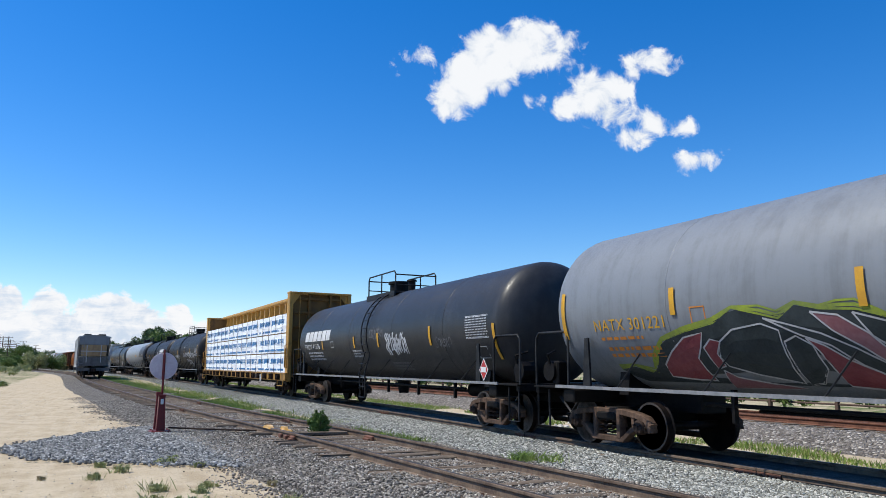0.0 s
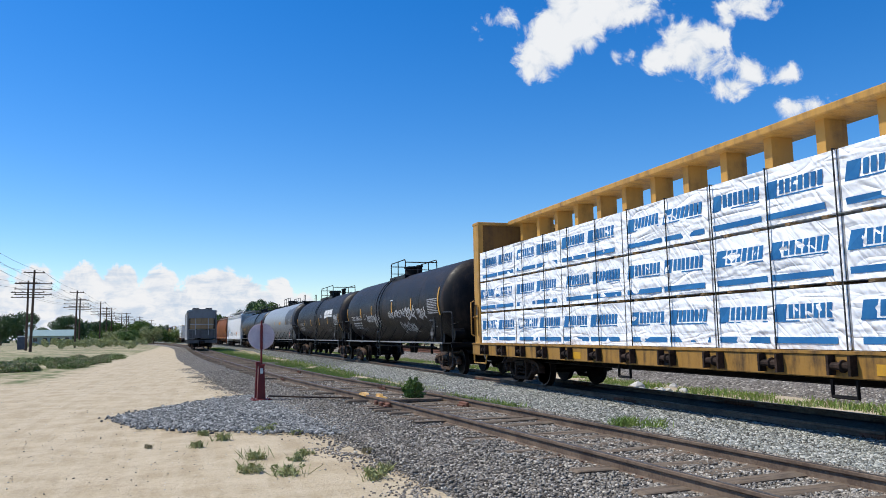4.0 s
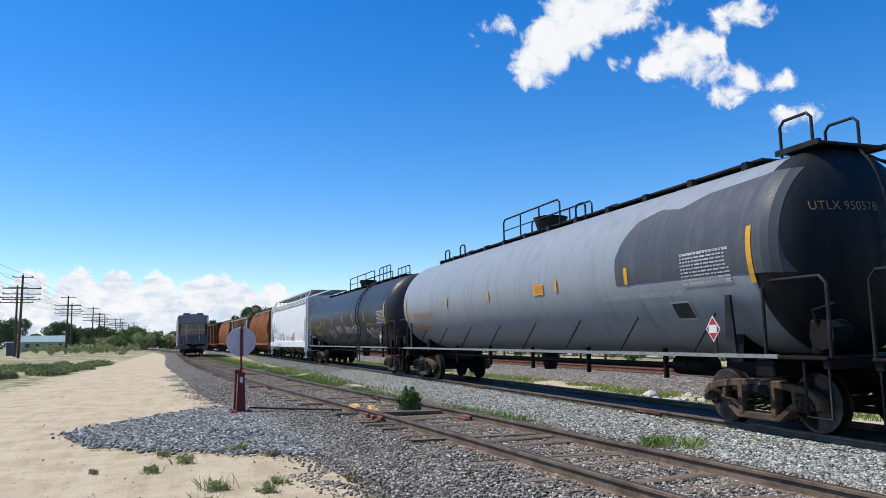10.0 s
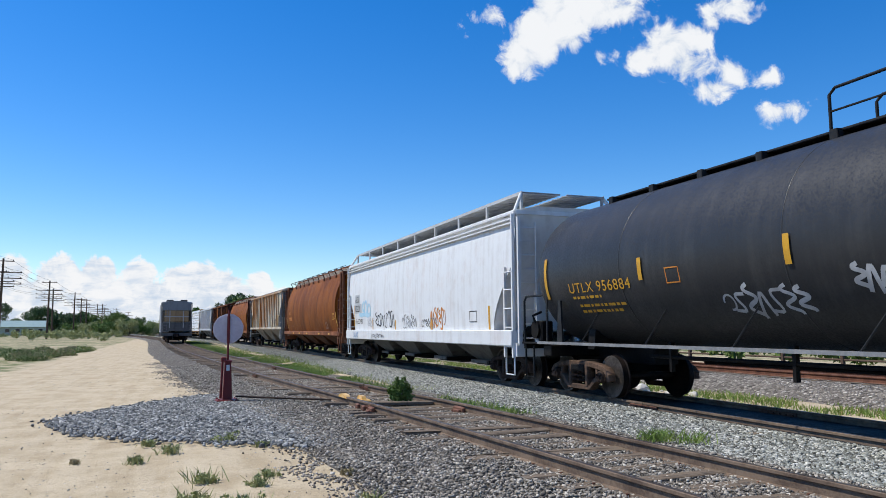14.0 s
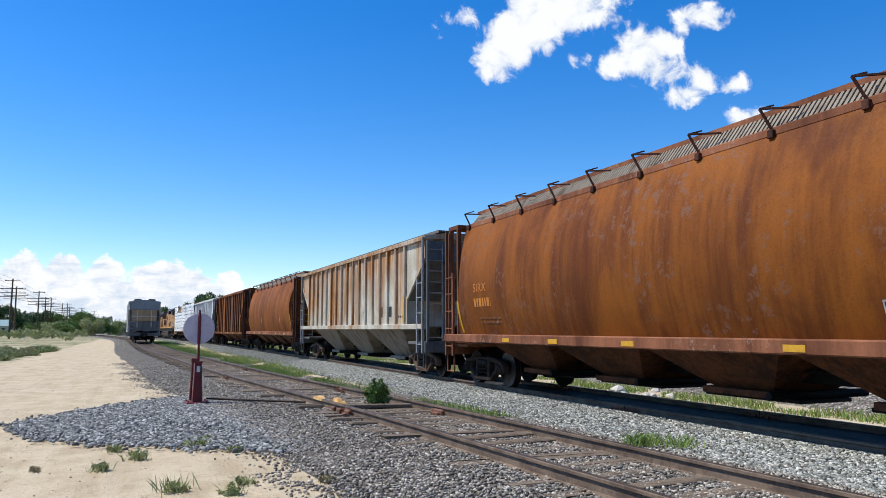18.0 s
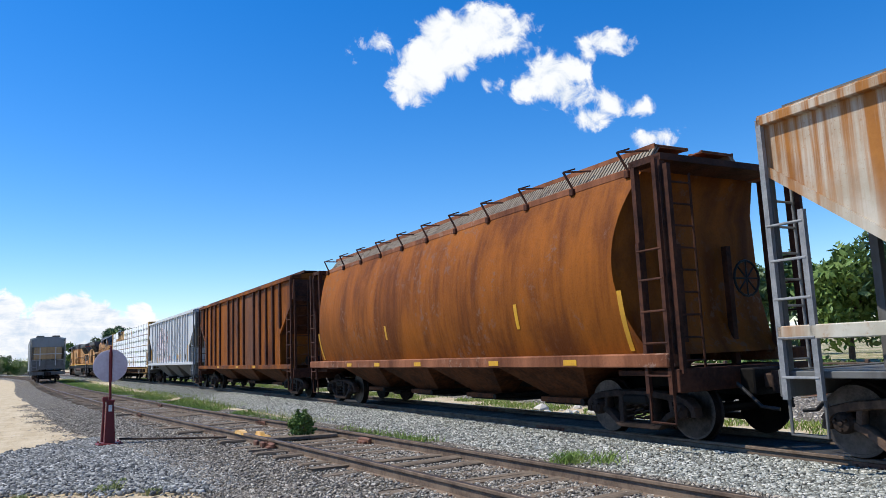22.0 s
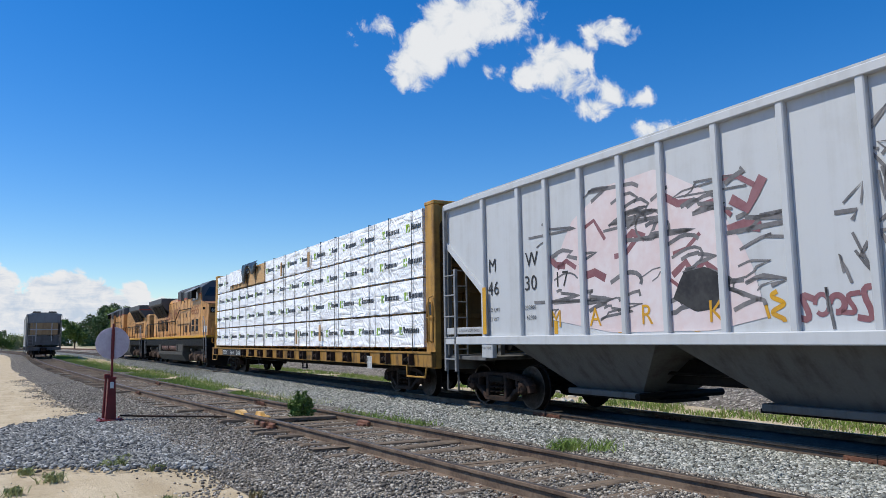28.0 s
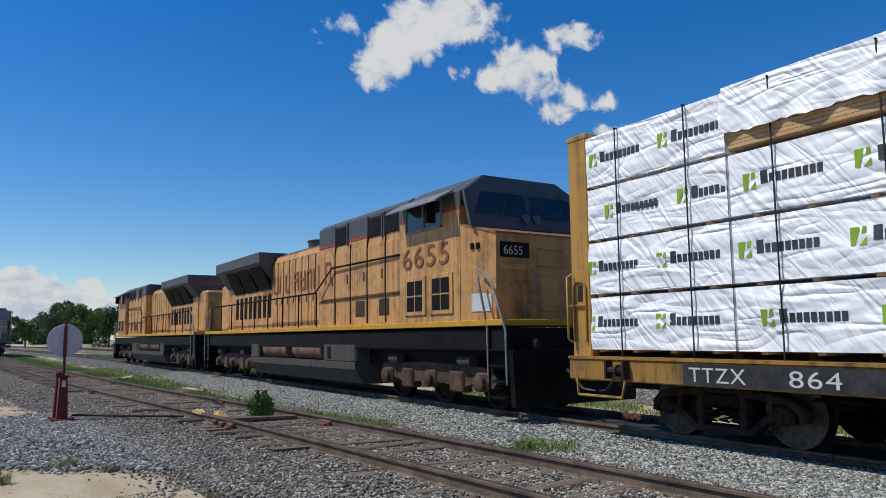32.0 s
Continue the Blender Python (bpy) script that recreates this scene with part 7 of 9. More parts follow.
def block_sign(skin, y, z0, z1, width, count, material, label, slant=0.06, bar=False):
    """A bold company sign, as slanted blocks."""
    cells = []
    step = width / count
    for k in range(count):
        a = y - step * k
        b = a - step * 0.86
        cells.append(((a, z0), (b, z0), (b - slant, z1), (a - slant, z1)))
    g = Geo()
    for cell in cells:
        rows = 3
        for j in range(rows):
            q = [tuple(cell[0][i] + (cell[3][i] - cell[0][i]) * f for i in (0, 1)) for f in (j / rows, (j + 1) / rows)]
            p = [tuple(cell[1][i] + (cell[2][i] - cell[1][i]) * f for i in (0, 1)) for f in (j / rows, (j + 1) / rows)]
            g.add([skin.place(*q[0]), skin.place(*p[0]), skin.place(*p[1]), skin.place(*q[1])], [(0, 1, 2, 3)])
    part("company_sign", g, material, skin.car, label)
    if bar:
        skin.fill("sign_swoosh", [(y, z0 - 0.02), (y - width, z0 - 0.05), (y - width, z0 - 0.16), (y - width * 0.5, z0 - 0.13), (y, z0 - 0.22)], material, "", 14, 1, 0.003)


def mural_on_tank(skin, half, zc):
    lime = [(7.6, 1.43), (7.19, 1.48), (6.73, 1.36), (6.58, 1.56), (6.2, 1.88), (5.66, 2.01), (5.04, 2.11), (4.64, 2.28), (4.17, 2.21), (3.89, 2.13), (3.6, 2.27), (3.25, 2.19), (3.01, 2.2), (2.77, 2.19), (2.39, 2.04), (1.6, 2.15), (0.7, 1.9), (0.0, 1.5)]
    ground = [(y, z - 0.03) for y, z in lime] + [(0.0, 1.2), (7.3, 1.2)]
    skin.fill("mural_ground", ground, "mural_dark", "dark sprayed ground of the mural", 40, 4, 0.001)
    g = Geo()
    for shift, w in ((0.0, 0.045), (0.035, 0.03), (-0.03, 0.03)):
        skin.stroke(g, [(y, z + shift * (1 + 0.8 * math.sin(5 * y))) for y, z in lime], w, 0.001)
    part("mural_halo", g, "mural_lime", skin.car, "sprayed yellow-green halo")
    reds = ([(6.4, 1.48), (6.07, 1.69), (5.7, 1.89), (5.29, 1.95), (5.43, 1.73), (5.59, 1.57), (5.58, 1.24), (5.97, 1.25), (6.48, 1.29)],
            [(5.37, 1.73), (5.18, 1.85), (5.01, 1.81), (5.16, 1.64), (5.15, 1.46), (5.33, 1.42)],
            [(3.57, 1.82), (3.34, 1.72), (3.1, 1.54), (2.79, 1.38), (2.75, 1.16), (3.38, 1.21), (3.4, 1.43), (3.45, 1.65)],
            [(1.9, 1.95), (1.3, 1.8), (0.9, 1.4), (1.2, 1.2), (1.8, 1.25), (2.0, 1.6)])
    darks = ([(5.01, 1.81), (4.71, 1.97), (4.19, 2.03), (3.93, 1.93), (3.97, 1.62), (4.03, 1.23), (4.65, 1.34), (5.09, 1.46), (5.14, 1.59)],
             [(3.91, 1.78), (3.7, 1.85), (3.51, 1.73), (3.49, 1.43), (3.73, 1.24), (3.96, 1.21)],
             [(4.13, 2.1), (3.76, 2.0), (3.32, 1.87), (2.93, 1.68), (2.65, 1.5), (2.63, 1.3), (2.95, 1.47), (3.25, 1.72), (3.63, 1.86)],
             [(2.82, 2.1), (2.4, 1.97), (2.1, 1.9), (2.2, 1.6), (2.43, 1.64), (2.65, 1.81)])
    pinks = ([(3.39, 2.14), (3.02, 2.08), (2.69, 1.85), (2.49, 1.6), (2.45, 1.37), (2.47, 1.2), (2.54, 1.43), (2.82, 1.68), (3.15, 1.9)],
             [(5.25, 1.4), (5.1, 1.3), (4.6, 1.22), (4.1, 1.16), (5.4, 1.14)])
    line = Geo()
    for group, material, lift in ((reds, "mural_red", 0.004), (darks, "mural_dark", 0.006), (pinks, "mural_pink", 0.005)):
        for shape in group:
            skin.fill("mural_patch", shape, material, "painted mural shape", 22, 4, lift)
            skin.stroke(line, shape + shape[:1], 0.024, 0.010)
    part("mural_outline", line, "mural_grey", skin.car, "pale sprayed outline of the mural")
    skin.text("car_number", "NATX 301221", 7.83, 2.06, 0.20, "stripe_yellow", "yellow-orange stencilled car number", width=1.80)
    skin.small_print("small_print", 6.6, 7.7, 1.90, 1, 0.1, "paint_orange", 3, 0.05)
    skin.small_print("small_print", 6.25, 7.6, 1.72, 2, 0.11, "paint_orange", 4, 0.06)
    frame_box(skin, 5.14, 5.44, 2.08, 2.34, "paint_orange")


def black_tank_sign(skin, half, zc):
    block_sign(skin, 7.15, 2.36, 2.74, 3.3, 6, "paint_white", "white slanted block sign", 0.10)
    skin.text("car_number", "PROX 41576", 7.2, 2.06, 0.20, "paint_white", "white stencilled car number", width=2.0)
    skin.small_print("small_print", 4.9, 6.9, 1.88, 3, 0.12, "tag_white", 5)
    frame_box(skin, 3.5, 3.8, 2.08, 2.3)
    data_table(skin, -7.96, -6.87, 2.08, 2.62, 2)
    frame_box(skin, -7.75, -7.25, 1.62, 1.90)
    placard(skin, -7.95, 1.36, 0.24)
    skin.scrawl("graffiti", -2.45, 2.08, 1.6, 0.75, "tag_white", "white spray-paint tag", 3, 11, 0.07)
    skin.scrawl("graffiti", -0.9, 2.45, 1.2, 0.5, "tag_faint", "faded spray-paint tag", 4, 8, 0.04)
    skin.scrawl("graffiti", -5.6, 2.05, 0.9, 0.35, "tag_faint", "faded spray-paint tag", 6, 6, 0.03)
    skin.small_print("small_print", 0.6, 1.5, 1.90, 3, 0.09, "tag_white", 8)
    skin.small_print("small_print", -3.0, -1.6, 1.5, 3, 0.09, "tag_faint", 9)


def tagged_tank(skin, half, zc):
    skin.text("car_number", "TILX 270625", 7.2, 2.10, 0.20, "paint_white", "white stencilled car number", width=2.2)
    skin.small_print("small_print", 5.2, 7.0, 1.92, 3, 0.12, "tag_white", 5)
    frame_box(skin, 4.2, 4.5, 2.1, 2.35)
    for y, z, w, h, seed, n, t in ((3.2, 2.14, 1.3, 0.45, 21, 7, 0.05), (1.9, 2.0, 1.4, 0.75, 22, 8, 0.055), (-0.6, 2.2, 0.8, 0.32, 23, 5, 0.04), (-1.9, 2.22, 1.5, 0.36, 24, 8, 0.045),
                                   (-3.4, 2.2, 1.3, 0.62, 25, 8, 0.06), (-2.6, 1.66, 2.0, 0.5, 26, 10, 0.06), (-4.8, 2.15, 1.1, 0.5, 27, 7, 0.05)):
        skin.scrawl("graffiti", y, z, w, h, "tag_white", "white spray-paint tag", seed, n, t)
    skin.scrawl("graffiti", 5.2, 1.62, 1.6, 0.3, "tag_faint", "faded blue-grey tag", 28, 9, 0.04)
    data_table(skin, -6.78, -5.66, 2.10, 2.62, 3)
    frame_box(skin, -6.05, -5.5, 1.62, 1.88)
    skin.rect("paint_dash", -1.0, -0.55, 2.78, 2.82, "paint_white", "", 1)
    placard(skin, -6.35, 1.38, 0.24, "tag_faint")


def swoosh_tank(skin, half, zc):
    block_sign(skin, -2.75, 2.62, 2.90, 2.4, 10, "paint_white", "white block sign over a swoosh", 0.05, True)
    skin.text("car_number", "PROX 79120", 6.97, 2.06, 0.20, "paint_white", "white stencilled car number", width=1.62)
    skin.small_print("small_print", 5.3, 6.9, 1.88, 2, 0.14, "tag_white", 5)
    frame_box(skin, 4.05, 4.35, 2.1, 2.36)
    data_table(skin, -6.68, -5.52, 1.98, 2.55, 4)
    frame_box(skin, -5.5, -5.05, 1.62, 1.88)
    placard(skin, -6.26, 1.42, 0.24, "tag_faint")
    skin.scrawl("graffiti", -3.6, 1.6, 1.1, 0.5, "tag_faint", "faded reddish tag", 31, 8, 0.03)
    skin.scrawl("graffiti", 4.2, 1.7, 2.4, 0.5, "tag_faint", "faded tag", 32, 10, 0.025)
    skin.small_print("small_print", -2.0, -1.3, 2.6, 2, 0.09, "tag_white", 9)


def head_depth(r, radius):
    """How far a dished tank end lies behind its tip at a given distance from its axis."""
    return radius * 0.42 * (1 - math.cos(math.asin(min(1.0, (r / radius) ** (1 / 0.86)))))


def pale_tank(skin, half, zc):
    patch = [(-4.95, 2.30), (-4.95, 2.8), (-5.1, 3.1), (-5.4, 3.42), (-6.0, 3.55), (-6.6, 3.46), (-7.2, 3.62), (-8.0, 3.66), (-8.9, 3.7), (-8.95, 2.2), (-7.5, 2.28)]
    skin.fill("paint_patch", patch, "patch_dark", "patch of dark grey primer, brushed at its edge", 40, 24, 0.006)
    skin.up = 0.013
    data_table(skin, -7.99, -6.87, 2.16, 2.66, 5)
    skin.rect("label_plate", -2.0, -1.5, 2.32, 2.56, "stripe_yellow", "yellow warning label", 3)
    skin.rects("label_print", [(-1.95, -1.55, 2.44, 2.48), (-1.95, -1.6, 2.38, 2.41), (-1.95, -1.55, 2.50, 2.53)], "paint_orange").location.x = -0.006
    skin.text("lettering", "NON-ODORIZED LIQUEFIED PETROLEUM GAS", -4.40, 2.02, 0.085, "tag_white", "white stencilled lettering", 0.008, 2.36)
    skin.rect("stencil_panel", -6.84, -6.40, 1.66, 1.90, "letter_dark", "dark stencil panel in a white frame", 4)
    skin.up = 0.017
    frame_box(skin, -6.87, -6.37, 1.63, 1.93, "tag_white", 0.03)
    skin.up = 0.013
    placard(skin, -7.56, 1.46, 0.19)
    for name_, words, z, h, wide in (("car_number", "UTLX 950578", 3.05, 0.13, 1.05),):
        data = bpy.data.curves.new("letters", "FONT")
        data.body, data.size, data.space_character = words, h / 0.72, 1.1
        tmp = new("letters", data)
        bpy.context.view_layer.update()
        me = bpy.data.meshes.new_from_object(tmp.evaluated_get(bpy.context.evaluated_depsgraph_get()))
        bpy.data.objects.remove(tmp)
        reach = max(v.co.x for v in me.vertices)
        for v in me.vertices:
            x, dz = -1.02 + v.co.x * wide / reach, z + v.co.y - zc
            v.co = (x, -half + head_depth(math.hypot(x, dz), 1.53) - 0.02, z + v.co.y)
        me.materials.clear()
        me.materials.append(MATS["end_tan"])
        part(name_, me, "end_tan", skin.car, "faded tan car number on the tank end")
    skin.text("car_number", "UTLX 950578", 8.3, 2.06, 0.20, "paint_orange", "yellow-orange stencilled car number", width=2.1)
    skin.small_print("small_print", 6.6, 8.1, 1.88, 3, 0.12, "paint_orange", 7, 0.05)


def gas_tank(skin, half, zc):
    skin.text("car_number", "UTLX 956884", 8.43, 2.08, 0.20, "stripe_yellow", "yellow stencilled car number", width=2.16)
    skin.small_print("small_print", 7.3, 8.35, 1.96, 1, 0.1, "stripe_yellow", 7, 0.05)
    skin.small_print("small_print", 6.6, 8.2, 1.80, 2, 0.11, "stripe_yellow", 8, 0.05)
    frame_box(skin, 4.9, 5.25, 2.1, 2.36, "paint_orange")
    skin.text("lettering", "LIQUEFIED PETROLEUM GAS", -4.81, 2.00, 0.11, "stripe_yellow", "yellow stencilled lettering", width=1.55)
    for y, z, w, h, seed, n, t in ((3.3, 1.75, 1.6, 0.5, 41, 7, 0.045), (1.2, 1.98, 1.1, 0.5, 42, 6, 0.055), (-0.75, 1.88, 1.0, 0.5, 43, 4, 0.06), (-1.9, 1.87, 1.0, 0.5, 44, 4, 0.06), (-3.0, 1.88, 1.0, 0.5, 45, 4, 0.06), (-5.5, 1.68, 2.0, 0.55, 46, 9, 0.06)):
        skin.scrawl("graffiti", y, z, w, h, "tag_white", "white spray-paint tag", seed, n, t)
    data_table(skin, -7.98, -6.82, 2.06, 2.56, 6)
    frame_box(skin, -6.95, -6.3, 1.82, 2.06)
    placard(skin, -7.6, 1.50, 0.22)


def white_hopper_tags(skin, half, sill):
    skin.rect("repaint", 6.42, 7.20, 2.45, 2.83, "hopper_grey", "grey square painted behind the letters", 3)
    skin.rect("repaint", 6.12, 7.22, 2.04, 2.43, "hopper_grey", "grey square painted behind the number", 3)
    skin.text("car_number", "AEX", 7.18, 2.50, 0.27, "letter_dark", "black stencilled letters", 0.008, 0.62)
    skin.text("car_number", "13221", 7.20, 2.11, 0.27, "letter_dark", "black stencilled number", 0.008, 0.80)
    skin.text("graffiti", "the ZOMBiE", 7.10, 1.60, 0.21, "letter_dark", "black sprayed words on white paint", 0.006, 1.25, 0.22)
    halo = Geo()
    for y, z, a, b in ((5.78, 2.30, 0.17, 0.17), (5.42, 2.24, 0.22, 0.26), (4.9, 2.15, 0.24, 0.2)):
        skin.stroke(halo, [(y + a * math.cos(w), z + b * math.sin(w)) for w in [k * math.pi / 9 for k in range(19)]], 0.12, 0.003)
    skin.stroke(halo, [(6.5, 2.0), (6.1, 1.95), (5.6, 1.98), (5.1, 1.92), (4.6, 1.98)], 0.16, 0.002)
    part("graffiti", halo, "cyan_faded", skin.car, "washed-out cyan loops sprayed on white paint")
    for y, z, w, h, seed, n, m, t in ((4.6, 1.62, 1.0, 0.4, 52, 5, "mural_grey", 0.035), (2.6, 1.75, 2.6, 0.75, 53, 9, "letter_dark", 0.045), (-0.4, 1.62, 1.6, 0.5, 54, 8, "mural_shade", 0.03),
                                     (-2.4, 1.55, 1.4, 0.35, 55, 7, "mural_shade", 0.03)):
        skin.scrawl("graffiti", y, z, w, h, m, "spray-paint tag on white paint", seed, n, t)
    skin.scrawl("graffiti", -3.2, 1.72, 1.3, 0.8, "paint_orange", "orange spray-paint figure", 57, 7, 0.05)
    edge = Skin(skin.car, lambda y, z: (-1.612, y, z))
    edge.text("graffiti", "SLUG", 7.03, 1.05, 0.19, "print_blue", "blue sprayed word on the sill", 0.006, 0.78, 0.15)
    edge.scrawl("graffiti", 3.2, 1.12, 1.8, 0.2, "mural_shade", "spray-paint tag", 59, 8, 0.025)
    frame_box(skin, -6.2, -5.7, 1.55, 1.85, "letter_dark")


def rusty_numbers(skin, half, sill):
    skin.text("car_number", "SIRX", 6.1, 2.28, 0.20, "paint_orange", "worn orange car letters", width=0.7)
    skin.small_print("car_number", 5.2, 6.1, 1.92, 1, 0.3, "paint_orange", 4, 0.2)
    skin.small_print("small_print", 4.8, 5.9, 1.62, 2, 0.1, "sill_rust", 5, 0.05)
    frame_box(skin, -4.9, -4.5, 1.42, 1.70, "tag_white")
    skin.scrawl("graffiti", -6.6, 2.0, 0.5, 0.5, "stripe_yellow", "yellow chalk scrawl", 61, 3, 0.04)


def streaked_marks(skin, half, sill):
    for words, y, z in (("S", 6.1, 2.78), ("RX", 5.2, 2.78), ("47", 6.1, 2.36), ("51", 5.25, 2.36), ("88", 4.45, 2.36)):
        skin.text("car_number", words, y, z, 0.22, "letter_dark", "dark stencilled car number")
    for y, w in ((-4.15, 0.45), (-5.1, 0.42)):
        skin.rect("stencil_panel", y - w / 2, y + w / 2, 1.78, 2.12, "letter_dark" if y < -5 else "letter_brown", "dark stencil panel", 1)
    skin.small_print("small_print", -6.5, -5.95, 1.75, 1, 0.1, "letter_dark", 3, 0.06)
    for y in (2.1, 0.9, -2.2):
        frame_box(skin, y - 0.15, y + 0.15, 1.85, 2.0, "letter_dark", 0.012)


def sketch_mural(skin, half, sill):
    blush = [(4.6, 1.7), (4.4, 2.6), (3.9, 3.3), (3.0, 3.75), (1.9, 3.8), (1.0, 3.3), (0.4, 2.4), (0.2, 1.6), (1.0, 1.45), (3.0, 1.45)]
    skin.fill("mural_ground", blush, "mural_blush", "pale pink ground of a mural", 30, 2, 0.002)
    dark = Geo()
    r = random.Random(71)
    for k in range(46):
        y, z = r.uniform(0.3, 5.0), r.uniform(1.6, 3.7)
        a = r.uniform(-0.9, 0.9)
        pts = [(y - 0.16 * i * math.cos(a + 0.32 * i * r.choice((-1, 1)) * 0.5), z + 0.11 * math.sin(a + 0.6 * i)) for i in range(r.randint(4, 9))]
        skin.stroke(dark, pts, r.uniform(0.02, 0.07), 0.004)
    for k in range(14):
        w = 2 * math.pi * k / 14
        q = 2 * math.pi * (k + 1) / 14
        skin.stroke(dark, [(2.1 + 0.28 * math.cos(w), 3.0 + 0.22 * math.sin(w)), (2.1 + 0.28 * math.cos(q), 3.0 + 0.22 * math.sin(q))], 0.04, 0.004)
    part("mural_sketch", dark, "mural_shade", skin.car, "grey sketched lines of a mural")
    skin.fill("mural_shade", [(1.7, 1.9), (1.5, 2.25), (1.1, 2.3), (0.7, 2.1), (0.8, 1.75), (1.3, 1.7)], "letter_dark", "", 14, 1, 0.005)
    rose = Geo()
    for k in range(16):
        y, z = r.uniform(0.6, 4.6), r.uniform(1.7, 3.5)
        skin.stroke(rose, [(y, z), (y - 0.25, z + r.uniform(-0.2, 0.2)), (y - 0.5, z + r.uniform(-0.3, 0.3))], r.uniform(0.05, 0.14), 0.003)
    part("mural_rose", rose, "mural_pink", skin.car, "reddish shading of a mural")
    for words, y in (("M", 4.55), ("A", 3.5), ("R", 2.35), ("K", 1.1)):
        skin.text("graffiti_letter", words, y, 1.56, 0.30, "stripe_yellow", "yellow sprayed letter", 0.008)
    for words, y, z, h in (("M", 6.52, 2.67, 0.27), ("W", 5.25, 2.67, 0.27), ("46", 6.55, 2.22, 0.27), ("30", 5.3, 2.24, 0.27), ("17", 4.4, 2.24, 0.27)):
        skin.text("car_number", words, y, z, h, "letter_dark", "black stencilled car number", 0.006)
    for words, y, z in (("LD LMT", 6.52, 1.89), ("LT WT", 6.52, 1.71), ("200800", 5.3, 1.89), ("62200", 5.25, 1.71)):
        skin.text("lettering", words, y, z, 0.075, "letter_dark", "small black stencil", 0.006)
    second = Geo()
    for k in range(70):
        y, z = r.uniform(-4.4, -0.6), r.uniform(1.6, 3.6)
        skin.stroke(second, [(y, z), (y - r.uniform(-0.2, 0.3), z + r.uniform(-0.35, 0.35)), (y - r.uniform(-0.1, 0.4), z + r.uniform(-0.3, 0.3))], r.uniform(0.02, 0.06), 0.004)
    part("graffiti", second, "mural_shade", skin.car, "grey and black sprayed figure")
    for k, m in enumerate(("stripe_yellow", "paint_cyan", "mural_pink", "stripe_yellow")):
        skin.scrawl("graffiti", -3.4 + 1.3 * k, 1.72, 1.1, 0.4, m, "bright sprayed scribble", 80 + k, 6, 0.06)
    skin.rect("stencil_panel", -5.85, -5.4, 1.55, 1.85, "letter_dark", "black stencil panel", 1)
    cut = half - 1.55
    part("end_strip", Geo().box(-1.53, -1.49, cut + 0.02, half - 0.05, 1.47, 1.61, 0.006), "hopper_grey", skin.car, "grey steel strip with small black stencil")
    part("jacking_pad", Geo().box(-1.55, -1.45, cut - 0.38, cut + 0.02, 1.00, 1.27, 0.01), "hopper_grey", skin.car, "grey jacking pad")
    flat = Skin(skin.car, lambda y, z: (-1.556, y, z))
    flat.text("lettering", "2 INCH HF COMP SHOES", half - 0.62, 1.515, 0.055, "letter_dark", "small black stencil", -0.018, 0.82)
    flat.text("lettering", "PULL HERE", cut, 1.17, 0.05, "letter_dark", "small black stencil", 0.002, 0.34)


def strand_print(skin, widths, z0, h, rows, skip):
    """Blue maker's print on each wrapped pack: a flag, a row of blocks and a band below."""
    r = random.Random(12)
    for c, (a, b) in enumerate(widths):
        for k in range(rows):
            z = z0 + h * k
            y = b - 0.12 + r.uniform(-0.1, 0.1)
            cells, bands = [], []
            while y > a + 0.3:
                w = min(1.15, y - a - 0.05)
                cells.append(((y, z + 0.42), (y - 0.22, z + 0.42), (y - 0.28, z + 0.66), (y - 0.06, z + 0.66)))
                x = y - 0.28
                while x > y - w + 0.12:
                    cells.append(((x, z + 0.45), (x - 0.085, z + 0.45), (x - 0.115, z + 0.65), (x - 0.03, z + 0.65)))
                    x -= 0.115
                bands.append(((y, z + 0.405), (y - w + 0.08, z + 0.405), (y - w + 0.08, z + 0.425), (y, z + 0.425)))
                bands.append(((y, z + 0.10), (y - w + 0.04, z + 0.10), (y - w + 0.04, z + 0.19), (y, z + 0.19)))
                y -= w + 0.05
            tagged(skin.quad_strip("pack_print", cells + bands, "print_blue", "blue maker's print on white film"), kind="stuff")


def leaf_print(skin, widths, z0, h, rows, skip):
    """A green leaf mark and a dark word mark, printed over and over."""
    r = random.Random(14)
    for c, (a, b) in enumerate(widths):
        for k in range(rows):
            if (c, k) in skip:
                continue
            z = z0 + h * (k + 0.5) - 0.06
            y = b - 0.05 - r.uniform(0, 0.5)
            dark, green = [], []
            while y > a + 0.25:
                # a square mark cut by a slanting gap, then a capital block and a run of low bars
                green.append(((y, z - 0.04), (y - 0.05, z - 0.04), (y - 0.10, z + 0.16), (y, z + 0.16)))
                green.append(((y - 0.085, z - 0.04), (y - 0.17, z - 0.04), (y - 0.17, z + 0.05)))
                green.append(((y - 0.125, z + 0.16), (y - 0.17, z + 0.16), (y - 0.17, z + 0.09), (y - 0.112, z + 0.08)))
                x = y - 0.24
                for j in range(9):
                    if x < a + 0.1:
                        break
                    w = 0.095 if j == 0 else 0.066
                    dark.append(((x, z), (x - w, z), (x - w - 0.004, z + (0.16 if j == 0 else 0.11)), (x - 0.004, z + (0.16 if j == 0 else 0.11))))
                    x -= w + 0.020
                y -= 1.38
            if dark:
                tagged(skin.quad_strip("word_mark", dark, "print_navy", "dark word mark printed on white film"), kind="stuff")
            if green:
                tagged(skin.quad_strip("leaf_mark", green, "print_green", "green leaf mark printed on white film"), kind="stuff")


